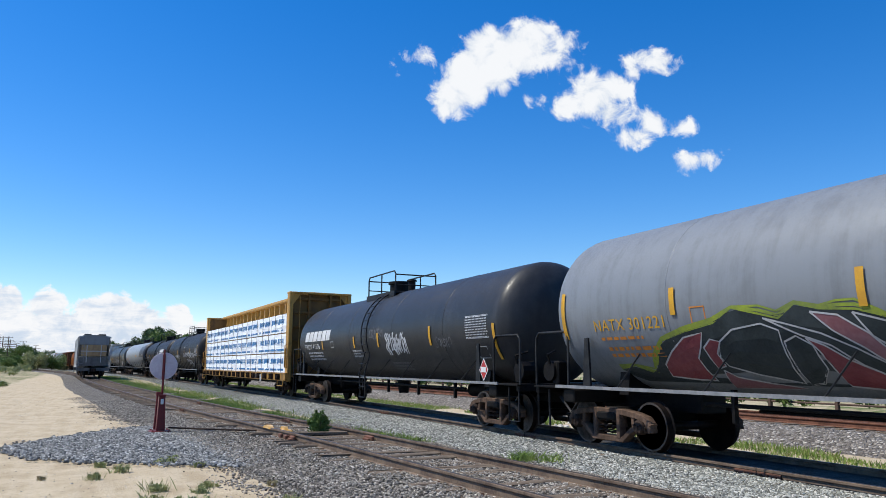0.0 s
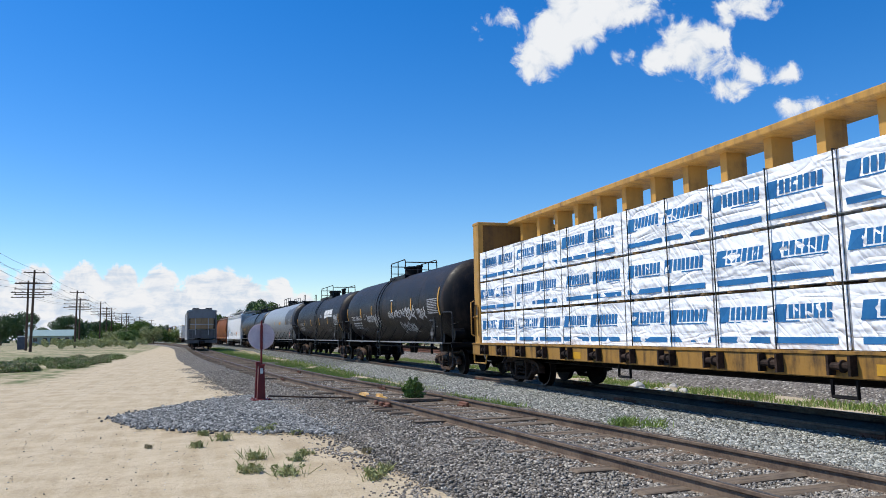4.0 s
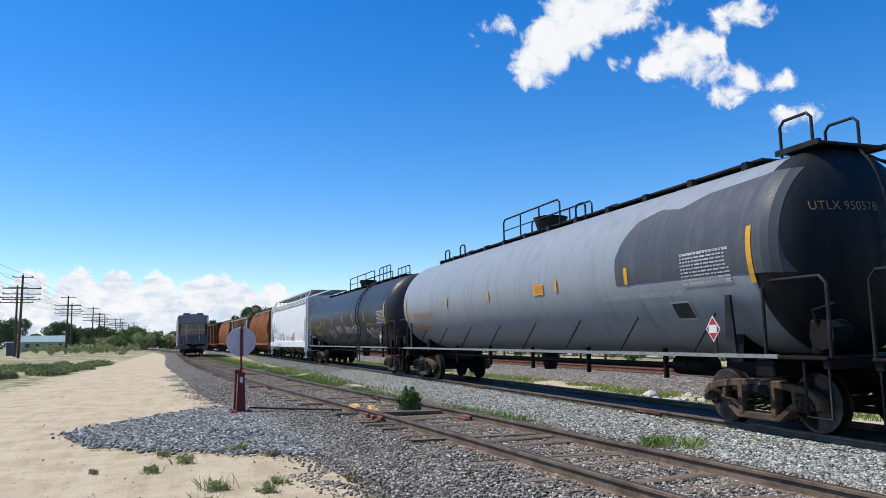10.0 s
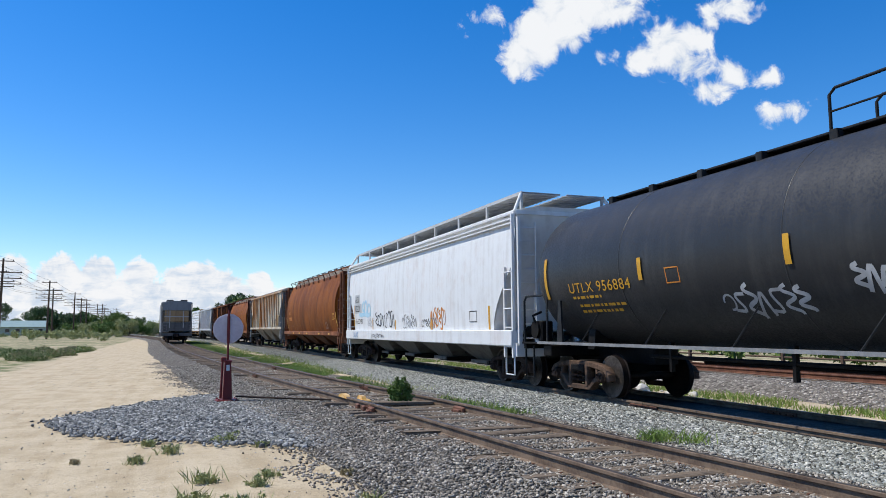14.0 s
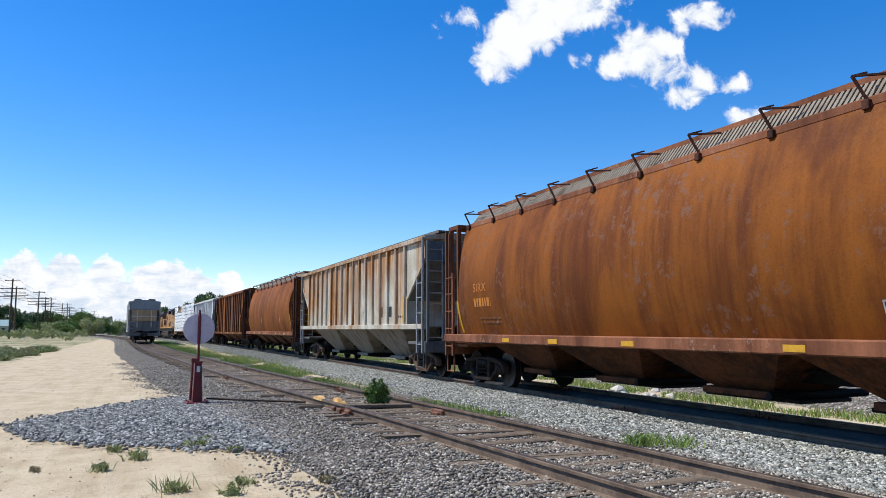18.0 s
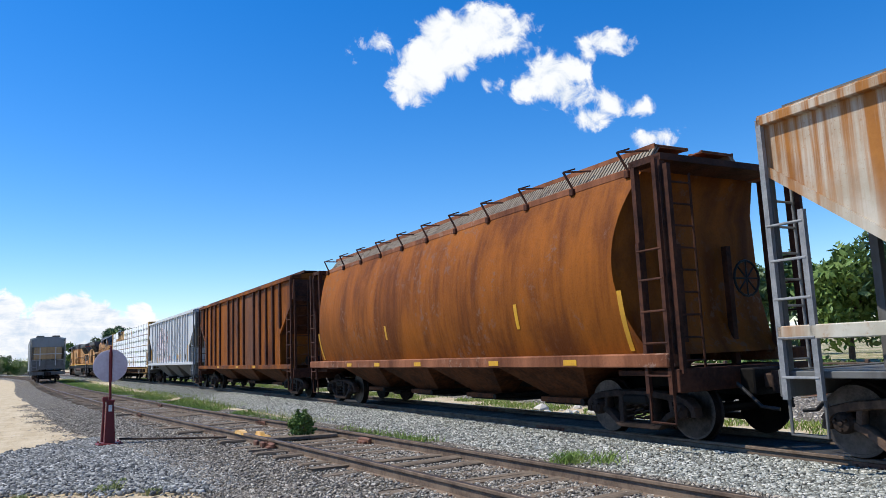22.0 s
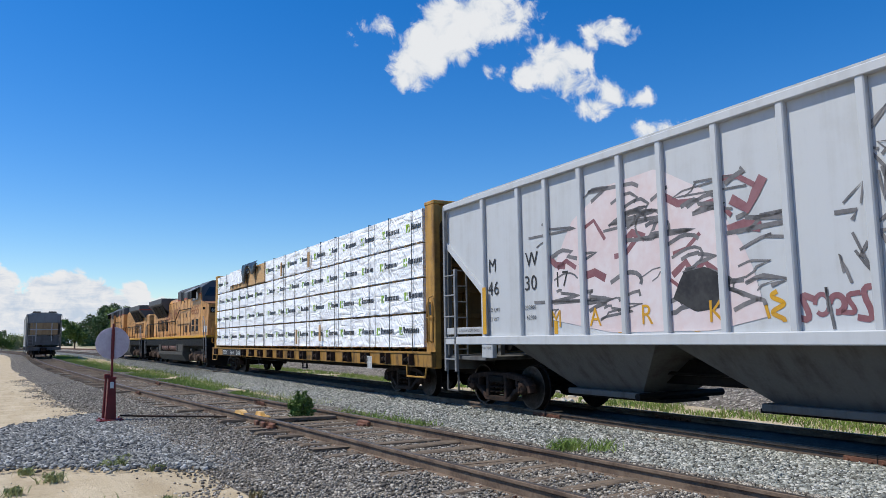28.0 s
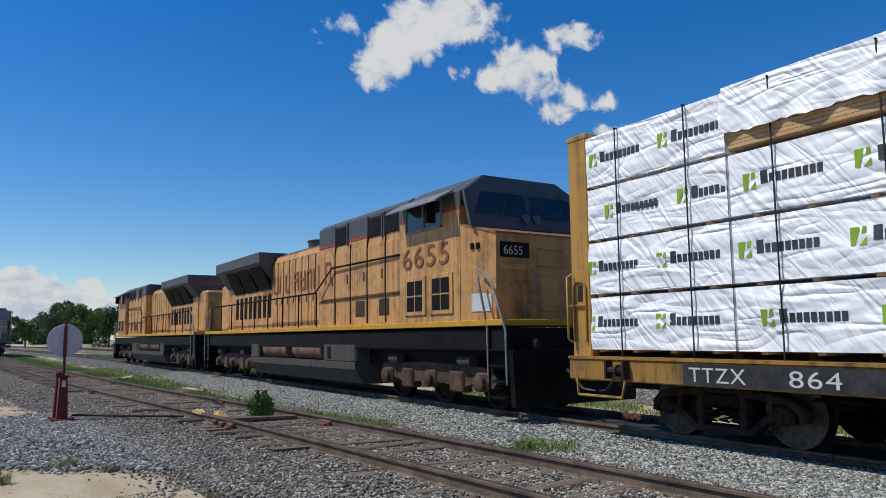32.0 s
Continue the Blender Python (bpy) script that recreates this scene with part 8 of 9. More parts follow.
def route_card(skin, y, z):
    """A small grid of white bars round a dark card, hung on the sill."""
    t = 0.025
    bars = [(y - 0.16, y + 0.16, z + k * 0.145 - t / 2, z + k * 0.145 + t / 2) for k in (-1, 0, 1)] + [(y + k * 0.145 - t / 2, y + k * 0.145 + t / 2, z - 0.16, z + 0.16) for k in (-1, 0, 1)]
    skin.rects("card_holder", bars, "paint_white", "white wire card holder").location.x = -0.10
    skin.rect("route_card", y - 0.14, y + 0.14, z - 0.14, z + 0.14, "mural_grey", "grey card", 1).location.x = -0.09


def sill_plates(skin, half, deck):
    skin.rects("stencil_panel", [(y, y + 0.5, deck - 0.24, deck - 0.04) for y in (-half * 0.5, half * 0.1)], "letter_dark", "dark stencil panel")
    route_card(skin, -half * 0.62, deck - 0.2)
    skin.rects("reflective_stripe", [(y, y + 0.35, deck - 0.22, deck - 0.08) for y in (-half * 0.75, -half * 0.3, half * 0.4, half * 0.8)], "stripe_yellow", "yellow reflective stripe")


def torn_load(skin, half, deck):
    car = skin.car
    skin.fill("black_panel", [(9.66, deck - 0.26), (9.66, deck - 0.0), (6.2, deck - 0.0), (6.2, deck - 0.26)], "letter_dark", "", 4, 1, 0.002)
    skin.text("car_number", "TTZX", 9.56, deck - 0.22, 0.19, "paint_white", "white stencilled letters", 0.008, width=0.84)
    skin.text("car_number", "864", 8.17, deck - 0.22, 0.19, "paint_white", "white stencilled number", 0.008, width=0.62)
    skin.text("car_number", "248", 7.1, deck - 0.22, 0.19, "paint_white", "white stencilled number", 0.008, width=0.62)
    skin.rects("stencil_panel", [(4.2, 5.1, deck - 0.24, deck - 0.16), (4.2, 5.0, deck - 0.14, deck - 0.06)], "letter_dark")
    skin.text("lettering", "NSH76A", -2.1, deck - 0.24, 0.13, "letter_dark", "dark stencil", 0.008, width=0.75)
    route_card(skin, -7.45, deck - 0.22)
    # bare boards where the film has torn from two top packs
    for y0, y1, z0, z1 in ((2.57, 5.48, 3.70, 4.44), (5.52, 8.28, 3.70, 4.42)):
        n = int((z1 - z0) / 0.045)
        for k in range(n):
            z = z0 + (z1 - z0) * k / n
            part("board", Geo().box(-1.43, -0.30, y0 + 0.01 * (k % 3), y1 - 0.012 * (k % 2), z + 0.002, z + (z1 - z0) / n - 0.003), "lumber", car)
    film = Geo()
    r = random.Random(90)
    n, m = 44, 10
    for j in range(m + 1):
        for i in range(n + 1):
            y = 8.32 - 3.9 * i / n
            f = j / m
            low = 3.88 + 0.018 * math.sin(i * 0.8) + 0.012 * math.sin(i * 2.3) + max(0.0, i / n - 0.62) * 1.5
            z = 4.50 - f * (4.50 - min(low, 4.42))
            film.v.append((-1.452 - 0.035 * f * (1 + math.sin(i * 0.9 + 2.2 * f)) - r.uniform(0, 0.012), y + 0.03 * math.sin(3 * f + i), z))
    w = n + 1
    film.f = [(j * w + i, j * w + i + 1, (j + 1) * w + i + 1, (j + 1) * w + i) for j in range(m) for i in range(n)]
    part("loose_film", film, "wrap_white", car, "loose white film hanging over the boards", 60)
    cover = Geo().box(-1.44, -0.25, 4.6, 8.30, 4.43, 4.50, 0.02)
    part("loose_film", cover, "wrap_white", car)
    tear = Geo()
    n, m = 16, 5
    for j in range(m + 1):
        for i in range(n + 1):
            y = 5.7 - 2.4 * i / n
            f = j / m
            tear.v.append((-1.52 - 0.05 * math.sin(3 * f) - r.uniform(0, 0.05), y, 4.59 - f * (0.34 + 0.2 * math.sin(i * 0.7)) - (0.3 if i < 4 else 0.0) * f))
    w = n + 1
    tear.f = [(j * w + i, j * w + i + 1, (j + 1) * w + i + 1, (j + 1) * w + i) for j in range(m) for i in range(n)]
    part("torn_film", tear, "wrap_black", car, "torn black film", 60)
    for y, z in ((-3.9, 1.35), (0.2, 3.7), (-2.8, 3.75), (-1.6, 1.25)):
        part("loose_lath", Geo().box(-1.53, -1.49, y - 0.05, y + 0.05, z, z + 0.5, 0.004), "lumber", car, "loose lath under the strap")


def loco_letters(skin, half, Y):
    side = Skin(skin.car, lambda y, z: (-1.512, y, z))
    if Y(1) > 0:
        side.text("road_number", "6655", -6.51, 2.86, 0.47, "loco_letter", "faded brown road number", 0.006, width=1.9)
        # a long company sign on the hood doors, as open blocks
        for k in range(12):
            y0 = 4.35 - 0.535 * k - (0.25 if k > 4 else 0.0)
            z0, z1, w, t = 2.86, 3.46, 0.40, 0.085
            bars = [(y0 - t, y0, z0, z1)]
            if k not in (3, 8, 10):
                bars += [(y0 - w, y0 - w + t, z0, z1)]
                bars += [(y0 - w + t, y0 - t, z1 - t, z1)] if k % 2 else [(y0 - w + t, y0 - t, z0, z0 + t)]
                bars += [(y0 - w + t, y0 - t, (z0 + z1) / 2, (z0 + z1) / 2 + t)] if k in (1, 5, 6, 9) else []
            (skin if y0 > -1.0 else Skin(skin.car, lambda y, z: (-1.334, y, z))).rects("sign_block", bars, "loco_letter", "faded brown block of the hood sign")
        board = Skin(skin.car, lambda y, z: (0, 0, 0))
        data = bpy.data.curves.new("letters", "FONT")
        data.body, data.size = "6655", 0.24
        tmp = new("letters", data)
        bpy.context.view_layer.update()
        me = bpy.data.meshes.new_from_object(tmp.evaluated_get(bpy.context.evaluated_depsgraph_get()))
        bpy.data.objects.remove(tmp)
        for v in me.vertices:
            v.co = (-1.15 + v.co.x * 0.98, Y(-9.745), 2.925 + v.co.y)
        me.materials.clear()
        me.materials.append(MATS["paint_white"])
        part("board_number", me, "paint_white", skin.car, "pale number on the board")


tank_car("tank_car", "grey tank car with yellow numbers and a red and black mural", -6.6, 11.6, 1.50, 2.50, "tank_grey",
         {"off": -0.3, "draw": (mural_on_tank,), "stripes": ((8.70, 1.95, 2.8), (5.78, 2.24, 2.66), (2.65, 2.16, 2.62), (-0.5, 2.2, 2.65), (-3.5, 2.2, 2.65))})
tank_car("tank_car", "black tank car with a white block sign and tags", 13.05, 30.5, 1.44, 2.43, "tank_charcoal",
         {"off": 0.2, "draw": (black_tank_sign,), "platform": (-0.7, 1.75), "stripes": ((8.2, 1.95, 2.5), (4.79, 2.02, 2.36), (1.19, 2.02, 2.40), (-1.04, 2.02, 2.44), (-4.85, 1.98, 2.48), (-8.24, 1.6, 2.4))})
centerbeam("flat_car", "yellow centre-beam flat car stacked with blue-printed white packs of boards", 31.9, 53.9, 3, 4.66,
           [-1, -0.74, -0.49, -0.24, 0.01, 0.26, 0.51, 0.76, 1], strand_print, {"draw": (sill_plates,), "straps": 17, "chord": (4.74, 0.45)}, 3.78)
tank_car("tank_car", "sooty black tank car covered in white spray tags", 56.4, 72.9, 1.48, 2.51, "tank_brown",
         {"off": -0.45, "draw": (tagged_tank,), "platform": (-0.4, 1.95), "stripes": ((8.08, 1.9, 2.75), (4.95, 2.2, 2.64), (2.76, 2.28, 2.70), (-0.84, 2.28, 2.72), (-3.69, 2.28, 2.74), (-6.95, 2.02, 2.98))}, ladder_y=1.25)
tank_car("tank_car", "black tank car streaked brown across the middle", 74.35, 90.6, 1.46, 2.47, "tank_brown",
         {"off": -0.43, "draw": (swoosh_tank,), "platform": (-1.9, 2.1), "stripes": ((7.95, 1.85, 2.6), (4.88, 2.05, 2.42), (2.16, 2.05, 2.44), (-0.97, 2.05, 2.50), (-3.76, 2.05, 2.52), (-7.03, 1.6, 2.6))}, ladder_y=-0.06)
tank_car("tank_car", "pale grey tank car with dark patch and black end", 92.05, 111.15, 1.53, 2.57, "tank_silver",
         {"off": -0.35, "draw": (pale_tank,), "cup": 0.46, "rails": ((2.5, -0.9),), "hoops": ((-8.35, 0.30, 0.50), (-1.9, 0.22, 0.34), (5.9, 0.22, 0.34), (7.4, 0.22, 0.34)), "end_ladder": True, "stripes": ((-5.3, 2.3, 2.6), (-2.6, 2.35, 2.6), (1.2, 2.35, 2.6), (4.5, 2.35, 2.6), (9.0, 1.9, 2.8), (-8.43, 2.1, 2.9))}, dome="board", end_paint="tank_black", ladder_y=30.0)
tank_car("tank_car", "long black gas tank car with white tags", 112.6, 131.75, 1.52, 2.54, "tank_charcoal",
         {"off": -0.62, "draw": (gas_tank,), "cup": 0.55, "rails": ((2.8, -2.57), (-3.5, -5.4)), "stripes": ((9.33, 2.0, 2.85), (5.91, 2.2, 2.58), (2.64, 2.2, 2.6), (-0.06, 2.22, 2.62), (-2.38, 2.22, 2.64), (-4.63, 2.22, 2.66), (-8.12, 2.0, 2.9))}, dome="board", ladder_y=-3.64)
smooth_hopper("hopper_car", "white covered hopper with a rust-stained sill and tags", 132.5, 149.5, "hopper_white", "hopper_dark_grey", "hopper_white",
              {"draw": (white_hopper_tags,), "stripes": ((-7.0, 1.35, 1.95), (7.3, 1.52, 2.39), (-2.6, 1.35, 1.7), (1.2, 1.35, 1.7), (4.3, 1.35, 1.8))}, style="rail", frame_paint="hopper_white", top=4.22, roof="hopper_grey")
smooth_hopper("hopper_car", "rust-brown covered hopper with rounded sides", 150.9, 166.9, "rust_orange", "belly_rust", "sill_rust",
              {"draw": (rusty_numbers,), "stripes": ((-7.1, 1.3, 2.2), (7.1, 1.3, 2.1)), "end": "tank_grey"}, top=4.12, frame_paint="sill_rust")
ribbed_hopper("hopper_car", "rusty white ribbed hopper streaked orange", 168.6, 185.2, "rust_over_white", "rust_over_white", "hopper_belly",
              {"draw": (streaked_marks,), "stripes": (6.3, 3.1, 0.2, -3.4)}, ribs=17, top=4.15, dusty=True, sill=1.48)
smooth_hopper("hopper_car", "rust-brown covered hopper with a scaling side sill", 186.9, 202.3, "rust_brown", "belly_rust", "sill_rust",
              {"stripes": ((-6.8, 1.3, 2.2), (6.8, 1.3, 2.1), (-4.03, 1.75, 2.2), (1.8, 1.75, 2.1)), "end": "rust_rib"}, top=4.12)
ribbed_hopper("hopper_car", "rust-brown ribbed hopper with dark posts", 204.4, 220.5, "rust_panel", "rust_rib", "belly_rust", {"sill_stripes": (3.3, -0.4, -3.2), "end_stripes": ()},
              ribs=(6.95, 6.1, 5.1, 4.15, 3.15, 1.46, 0.55, -0.43, -1.34, -2.98, -3.87, -4.79, -5.70, -6.60), top=4.31, frame_paint="rust_rib", sill=1.12)
ribbed_hopper("hopper_car", "white ribbed hopper with a large sketched mural", 222.0, 238.5, "hopper_pale", "hopper_pale", "hopper_dark_grey", {"draw": (sketch_mural,), "stripes": (4.4, 2.8, 1.3, -1.2, -4.0)},
              ribs=(6.65, 5.4, 4.55, 3.6, 2.65, 1.8, 0.8, -0.2, -1.2, -2.27, -3.05, -3.92, -4.79, -5.55, -6.25), top=4.36, sill=1.36, frame_paint="hopper_dark_grey", roof="hopper_grey")
centerbeam("flat_car", "yellow centre-beam flat car stacked high with white packs of boards", 239.15, 261.7, 4, 4.5,
           [-0.993, -0.737, -0.49, -0.251, -0.007, 0.236, 0.509, 0.769, 1.022], leaf_print, {"off": -0.6, "draw": (torn_load,), "straps": 17, "skip": ((5, 3), (6, 3)), "chord": (4.40, 0.42), "bare_sill": (5.6, 9.2), "base": 1.17}, 4.48)
locomotive("locomotive", "weathered yellow and grey diesel locomotive, cab behind the flat car", 263.0, 284.3, True, (loco_letters,))
locomotive("locomotive", "yellow and grey diesel locomotive, cab at the far end", 285.2, 306.5, False, (loco_letters,))


# ---- things beside the tracks ----
def switch_stand(x, y):
    stand = thing("switch_stand", "dark red switch stand with a round pinkish target disc", "switch stand", m=pose(x, y, 0.02, 0, 0, 4))
    body = Geo()
    for z0, z1, a, b in ((0.06, 0.90, 0.10, 0.068),):
        body.add([(-a, -a, z0), (a, -a, z0), (a, a, z0), (-a, a, z0), (-b, -b, z1), (b, -b, z1), (b, b, z1), (-b, b, z1)],
                 [(0, 1, 2, 3), (4, 5, 6, 7), (0, 1, 5, 4), (1, 2, 6, 5), (2, 3, 7, 6), (3, 0, 4, 7)])
    part("pedestal", body, "stand_red", stand)
    part("cap", Geo().box(-0.09, 0.09, -0.09, 0.09, 0.885, 0.935, 0.012), "stand_red", stand)
    foot = Geo().box(-0.24, 0.24, -0.20, 0.20, 0.02, 0.07, 0.012)
    for a in (-0.19, 0.19):
        for b in (-0.15, 0.15):
            foot.lathe([(0.07, 0.02), (0.10, 0.018)], "z", (a, b, 0), 6)
    part("foot_plate", foot, "stand_red", stand)
    part("lever", Geo().tube([(-0.145, -0.05, 0.10), (-0.13, -0.05, 0.50), (-0.115, -0.05, 0.98)], [0.028, 0.025, 0.022], 8), "stand_red", stand, smooth=60)
    part("latch", Geo().box(-0.15, -0.04, -0.07, 0.02, 0.90, 1.0, 0.012), "stand_red", stand)
    part("lock_tag", Geo().box(-0.035, 0.035, -0.086, -0.074, 0.70, 0.83, 0.004), "paint_white", stand, "small pale lock tag")
    part("mast", Geo().lathe([(0.92, 0.03), (1.25, 0.024), (2.04, 0.022)], "z", (0, 0, 0), 10), "stand_red", stand, smooth=60)
    disc = Geo().lathe([(-0.006, 0.0), (-0.006, 0.325), (0.0, 0.335), (0.006, 0.325), (0.006, 0.0)], "y", (0, 0.03, 1.63), 32)
    disc.bent(lambda a, b, c: (a + 0.012 * noise.noise(Vector((a * 9, c * 9, 1))), b, c + 0.012 * noise.noise(Vector((a * 9, c * 9, 5)))))
    part("target_disc", disc, "target_pink", stand, "round pinkish target disc with a chipped rim")
    part("disc_brace", Geo().box(-0.032, 0.032, -0.01, 0.02, 1.30, 1.92, 0.008), "stand_red", stand)


switch_stand(2.6, 18.95)
solid("throw_rod", Geo().tube([(2.78, 18.82, 0.16), (3.6, 18.15, 0.15), (4.62, 17.3, 0.15)], 0.02, 8), "truck_rust", "rusty throw rod from the switch stand to the rail", "rod", smooth=60)


def derail():
    d = thing("derail", "yellow derail block clamped over the rusty rail", "derail", m=pose(siding_x(17.0) - HALF, 17.0, RAIL_Z, 0, 0, 4))
    part("shoe", Geo().prism([(-0.30, -0.03), (0.24, -0.03), (0.20, 0.02), (0.0, 0.05), (-0.20, 0.035)], "x", -0.05, 0.06), "derail_yellow", d)
    part("hinge", Geo().box(0.08, 0.34, -0.85, -0.52, -0.12, -0.02, 0.03), "derail_yellow", d)
    part("wing", Geo().prism([(-0.80, -0.04), (-0.40, -0.04), (-0.48, 0.04), (-0.72, 0.05)], "x", 0.16, 0.24), "derail_yellow", d)
    for a in (-1.25, -1.62):
        part("clamp", Geo().box(-0.09, -0.02, a, a + 0.16, -0.16, -0.05, 0.02), "rail_rust", d)


derail()
for y, side, size in ((14.6, 1, 0.42), (15.1, -1, 0.22)):
    x = siding_x(y) + side * HALF
    b = Geo().box(-0.12, -0.045, -size / 2, size / 2, -0.15, -0.05, 0.02).box(-0.17, -0.11, -size / 3, size / 3, -0.17, -0.10, 0.01)
    for k in range(3):
        b.lathe([(-0.165, 0.02), (-0.185, 0.018)], "x", (0, (k - 1) * size / 3.4, -0.13), 6)
    solid("rail_brace", b, "rail_rust", "rusty red bolted brace against the side-track rail", "rail brace", "rail braces", m=pose(x, y, RAIL_Z, 0, 0, 4))
solid("loose_plank", Geo().box(-0.11, 0.11, -0.75, 0.75, -0.04, 0.03, 0.012), "tie_wood", "weathered plank lying across the side track", "plank", m=pose(siding_x(16.2), 16.0, 0.16, 0, 2, 78))


# ---- leaves ----
def leaf_cloud(blobs, count, size, seed, upright=0.0, squash=1.0):
    """Small leaf quads scattered through blobs (x, y, z, radius); denser towards each blob's skin."""
    r = np.random.default_rng(seed)
    B = np.array(blobs, float)
    w = B[:, 3] ** 2
    pick = r.choice(len(B), count, p=w / w.sum())
    d = r.normal(size=(count, 3))
    d /= np.linalg.norm(d, axis=1, keepdims=True)
    rad = B[pick, 3] * r.uniform(0.15, 1.0, count) ** 0.45 * r.uniform(0.8, 1.15, count)
    p = B[pick, :3] + d * rad[:, None] * (1, 1, squash)
    a = r.normal(size=(count, 3)) + np.array((0, 0, upright))
    a /= np.linalg.norm(a, axis=1, keepdims=True)
    b = np.cross(a, r.normal(size=(count, 3)))
    b /= np.linalg.norm(b, axis=1, keepdims=True)
    s = size * r.uniform(0.6, 1.3, (count, 1))
    v = np.stack([p - a * s, p + b * s * 0.42, p + a * s, p - b * s * 0.42], 1)
    return v.reshape(-1, 3)


def leaf_mesh(name, v, material):
    k = len(v) // 4
    me = bpy.data.meshes.new(name)
    me.vertices.add(4 * k), me.loops.add(4 * k), me.polygons.add(k)
    me.vertices.foreach_set("co", np.asarray(v, float).ravel())
    me.loops.foreach_set("vertex_index", np.arange(4 * k))
    me.polygons.foreach_set("loop_start", np.arange(0, 4 * k, 4))
    me.update(calc_edges=True)
    me.materials.append(MATS[material])
    return me


def tree(name, label, x, y, height, spread, seed, material="leaf_dark", leaves=5200, bare=0.25, size=0.3):
    """A tapered trunk, limbs, and a crown of many leaves in uneven clumps."""
    r = random.Random(seed)
    t = thing(name, label, "tree", m=pose(x, y, ground_z(x, y) - 0.1, 0, 0, r.uniform(0, 360)))
    wood = Geo().tube([(0, 0, 0), (0.1, 0.05, height * 0.3), (0.0, 0.2, height * 0.6), (0.1, 0.1, height * 0.85)], [height * 0.028, height * 0.02, height * 0.012, height * 0.004], 8)
    blobs = []
    for k in range(14):
        a = 2 * math.pi * k / 14 + r.uniform(-0.4, 0.4)
        z0 = height * r.uniform(bare, 0.75)
        out = spread * r.uniform(0.35, 0.95) * (1 - 0.5 * abs(z0 / height - 0.5))
        tip = (out * math.cos(a), out * math.sin(a), min(height * 0.95, z0 + out * r.uniform(0.2, 0.8)))
        wood.tube([(0, 0.1, z0 * 0.85), (tip[0] * 0.5, tip[1] * 0.5, (z0 + tip[2]) / 2), tip], [height * 0.010, height * 0.006, height * 0.002], 5)
        blobs.append((*tip, spread * r.uniform(0.22, 0.42)))
    blobs += [(r.uniform(-0.3, 0.3) * spread, r.uniform(-0.3, 0.3) * spread, height * z, spread * r.uniform(0.3, 0.42)) for z in (0.45, 0.6, 0.75, 0.88)]
    part("trunk", wood, "bark", t, "brown trunk and limbs", 60)
    part("crown", leaf_mesh("crown", leaf_cloud(blobs, leaves, size, seed), material), material, t, "green crown of leaves")
    return t


for k, (x, y, h, s, m) in enumerate(((-52, 258, 10, 5, "leaf_dark"), (-58, 262, 9, 5, "leaf_dark"), (-47, 300, 10, 5, "leaf_dark"), (-42, 305, 9, 4, "leaf_dark"), (-34, 290, 7.5, 4, "leaf_dark"), (-30, 300, 7, 4, "leaf"),
                                     (-62, 240, 8, 5, "leaf_dark"), (-24, 330, 8, 5, "leaf"), (-17, 350, 7, 5, "leaf_dark"), (21, 297, 14, 6, "leaf_dark"),
                                     (18, 232, 12.5, 5, "leaf_dark"), (14, 214, 9, 4.5, "leaf_dark"), (20, 207, 11, 5, "leaf"), (27, 212, 10, 5, "leaf_dark"), (9, 240, 8, 4, "leaf"),
                                     (52, 29, 9, 4.5, "leaf_dark"), (53, 36, 8.5, 4.5, "leaf"), (51, 42, 8, 4, "leaf_dark"), (56, 22, 9, 5, "leaf_dark"), (58, 52, 8, 5, "leaf"), (54, 64, 9, 5, "leaf_dark"), (60, 14, 8, 5, "leaf"), (55, 80, 8, 5, "leaf_dark"))):
    tree("tree", "broad green tree beyond the yard" if m == "leaf" else "dark green tree beyond the yard", x, y, h, s, 100 + k, m, 4200 if h < 11 else 7000, size=0.34)
for k, (x, y, h, s) in enumerate(((-10.3, 202, 4, 3.2), (-13, 206, 3.4, 3), (-7.5, 205, 3.6, 3), (-5.0, 212, 3.2, 3), (-16, 198, 2.8, 2.6), (-3, 226, 3.4, 3), (-20, 210, 3, 3), (0.5, 232, 3.2, 3), (-25, 220, 3, 3))):
    tree("shrub", "rounded green shrub at the end of the road", x, y, h, s, 200 + k, "leaf" if k % 3 else "leaf_pale", 2600, 0.1, 0.22)


def woods(name, label, spots, count, size, seed, material):
    r = random.Random(seed)
    blobs = [(x + r.uniform(-3, 3), y + r.uniform(-3, 3), r.uniform(0.6, h), h * r.uniform(0.35, 0.6)) for x, y, h in spots for _ in range(3)]
    ob = new(name, leaf_mesh(name, leaf_cloud(blobs, count, size, seed, 0.3, 0.8), material))
    tagged(ob, label, "woods", kind="stuff")


rw = random.Random(8)
woods("far_woods", "dark green belt of far trees along the horizon", [(x, 430 + rw.uniform(-40, 90), rw.uniform(5, 9)) for x in range(-330, 60, 6)], 26000, 1.0, 11, "leaf_dark")
woods("far_woods", "green trees along the far side of the tracks", [(66 + rw.uniform(-6, 14), y, rw.uniform(3, 7)) for y in range(-60, 420, 6)], 26000, 0.6, 12, "leaf_dark")
woods("far_scrub", "pale green scrub beside the poles", [(rw.uniform(-32, -9), rw.uniform(120, 240), rw.uniform(0.6, 1.6)) for _ in range(70)], 15000, 0.2, 13, "leaf_pale")
bed_spots = []
for _ in range(150):
    y = rw.uniform(43, 76)
    x = rw.uniform(-13.0, -4.9 - 0.02 * abs(y - 60))
    if abs((y - 46) - (x + 9) * 2.2) < 16:
        bed_spots.append((x, y, rw.uniform(0.08, 0.22), rw.uniform(0.3, 0.8)))
bed_geo = leaf_cloud(bed_spots, 16000, 0.07, 15, 0.6, 0.35)
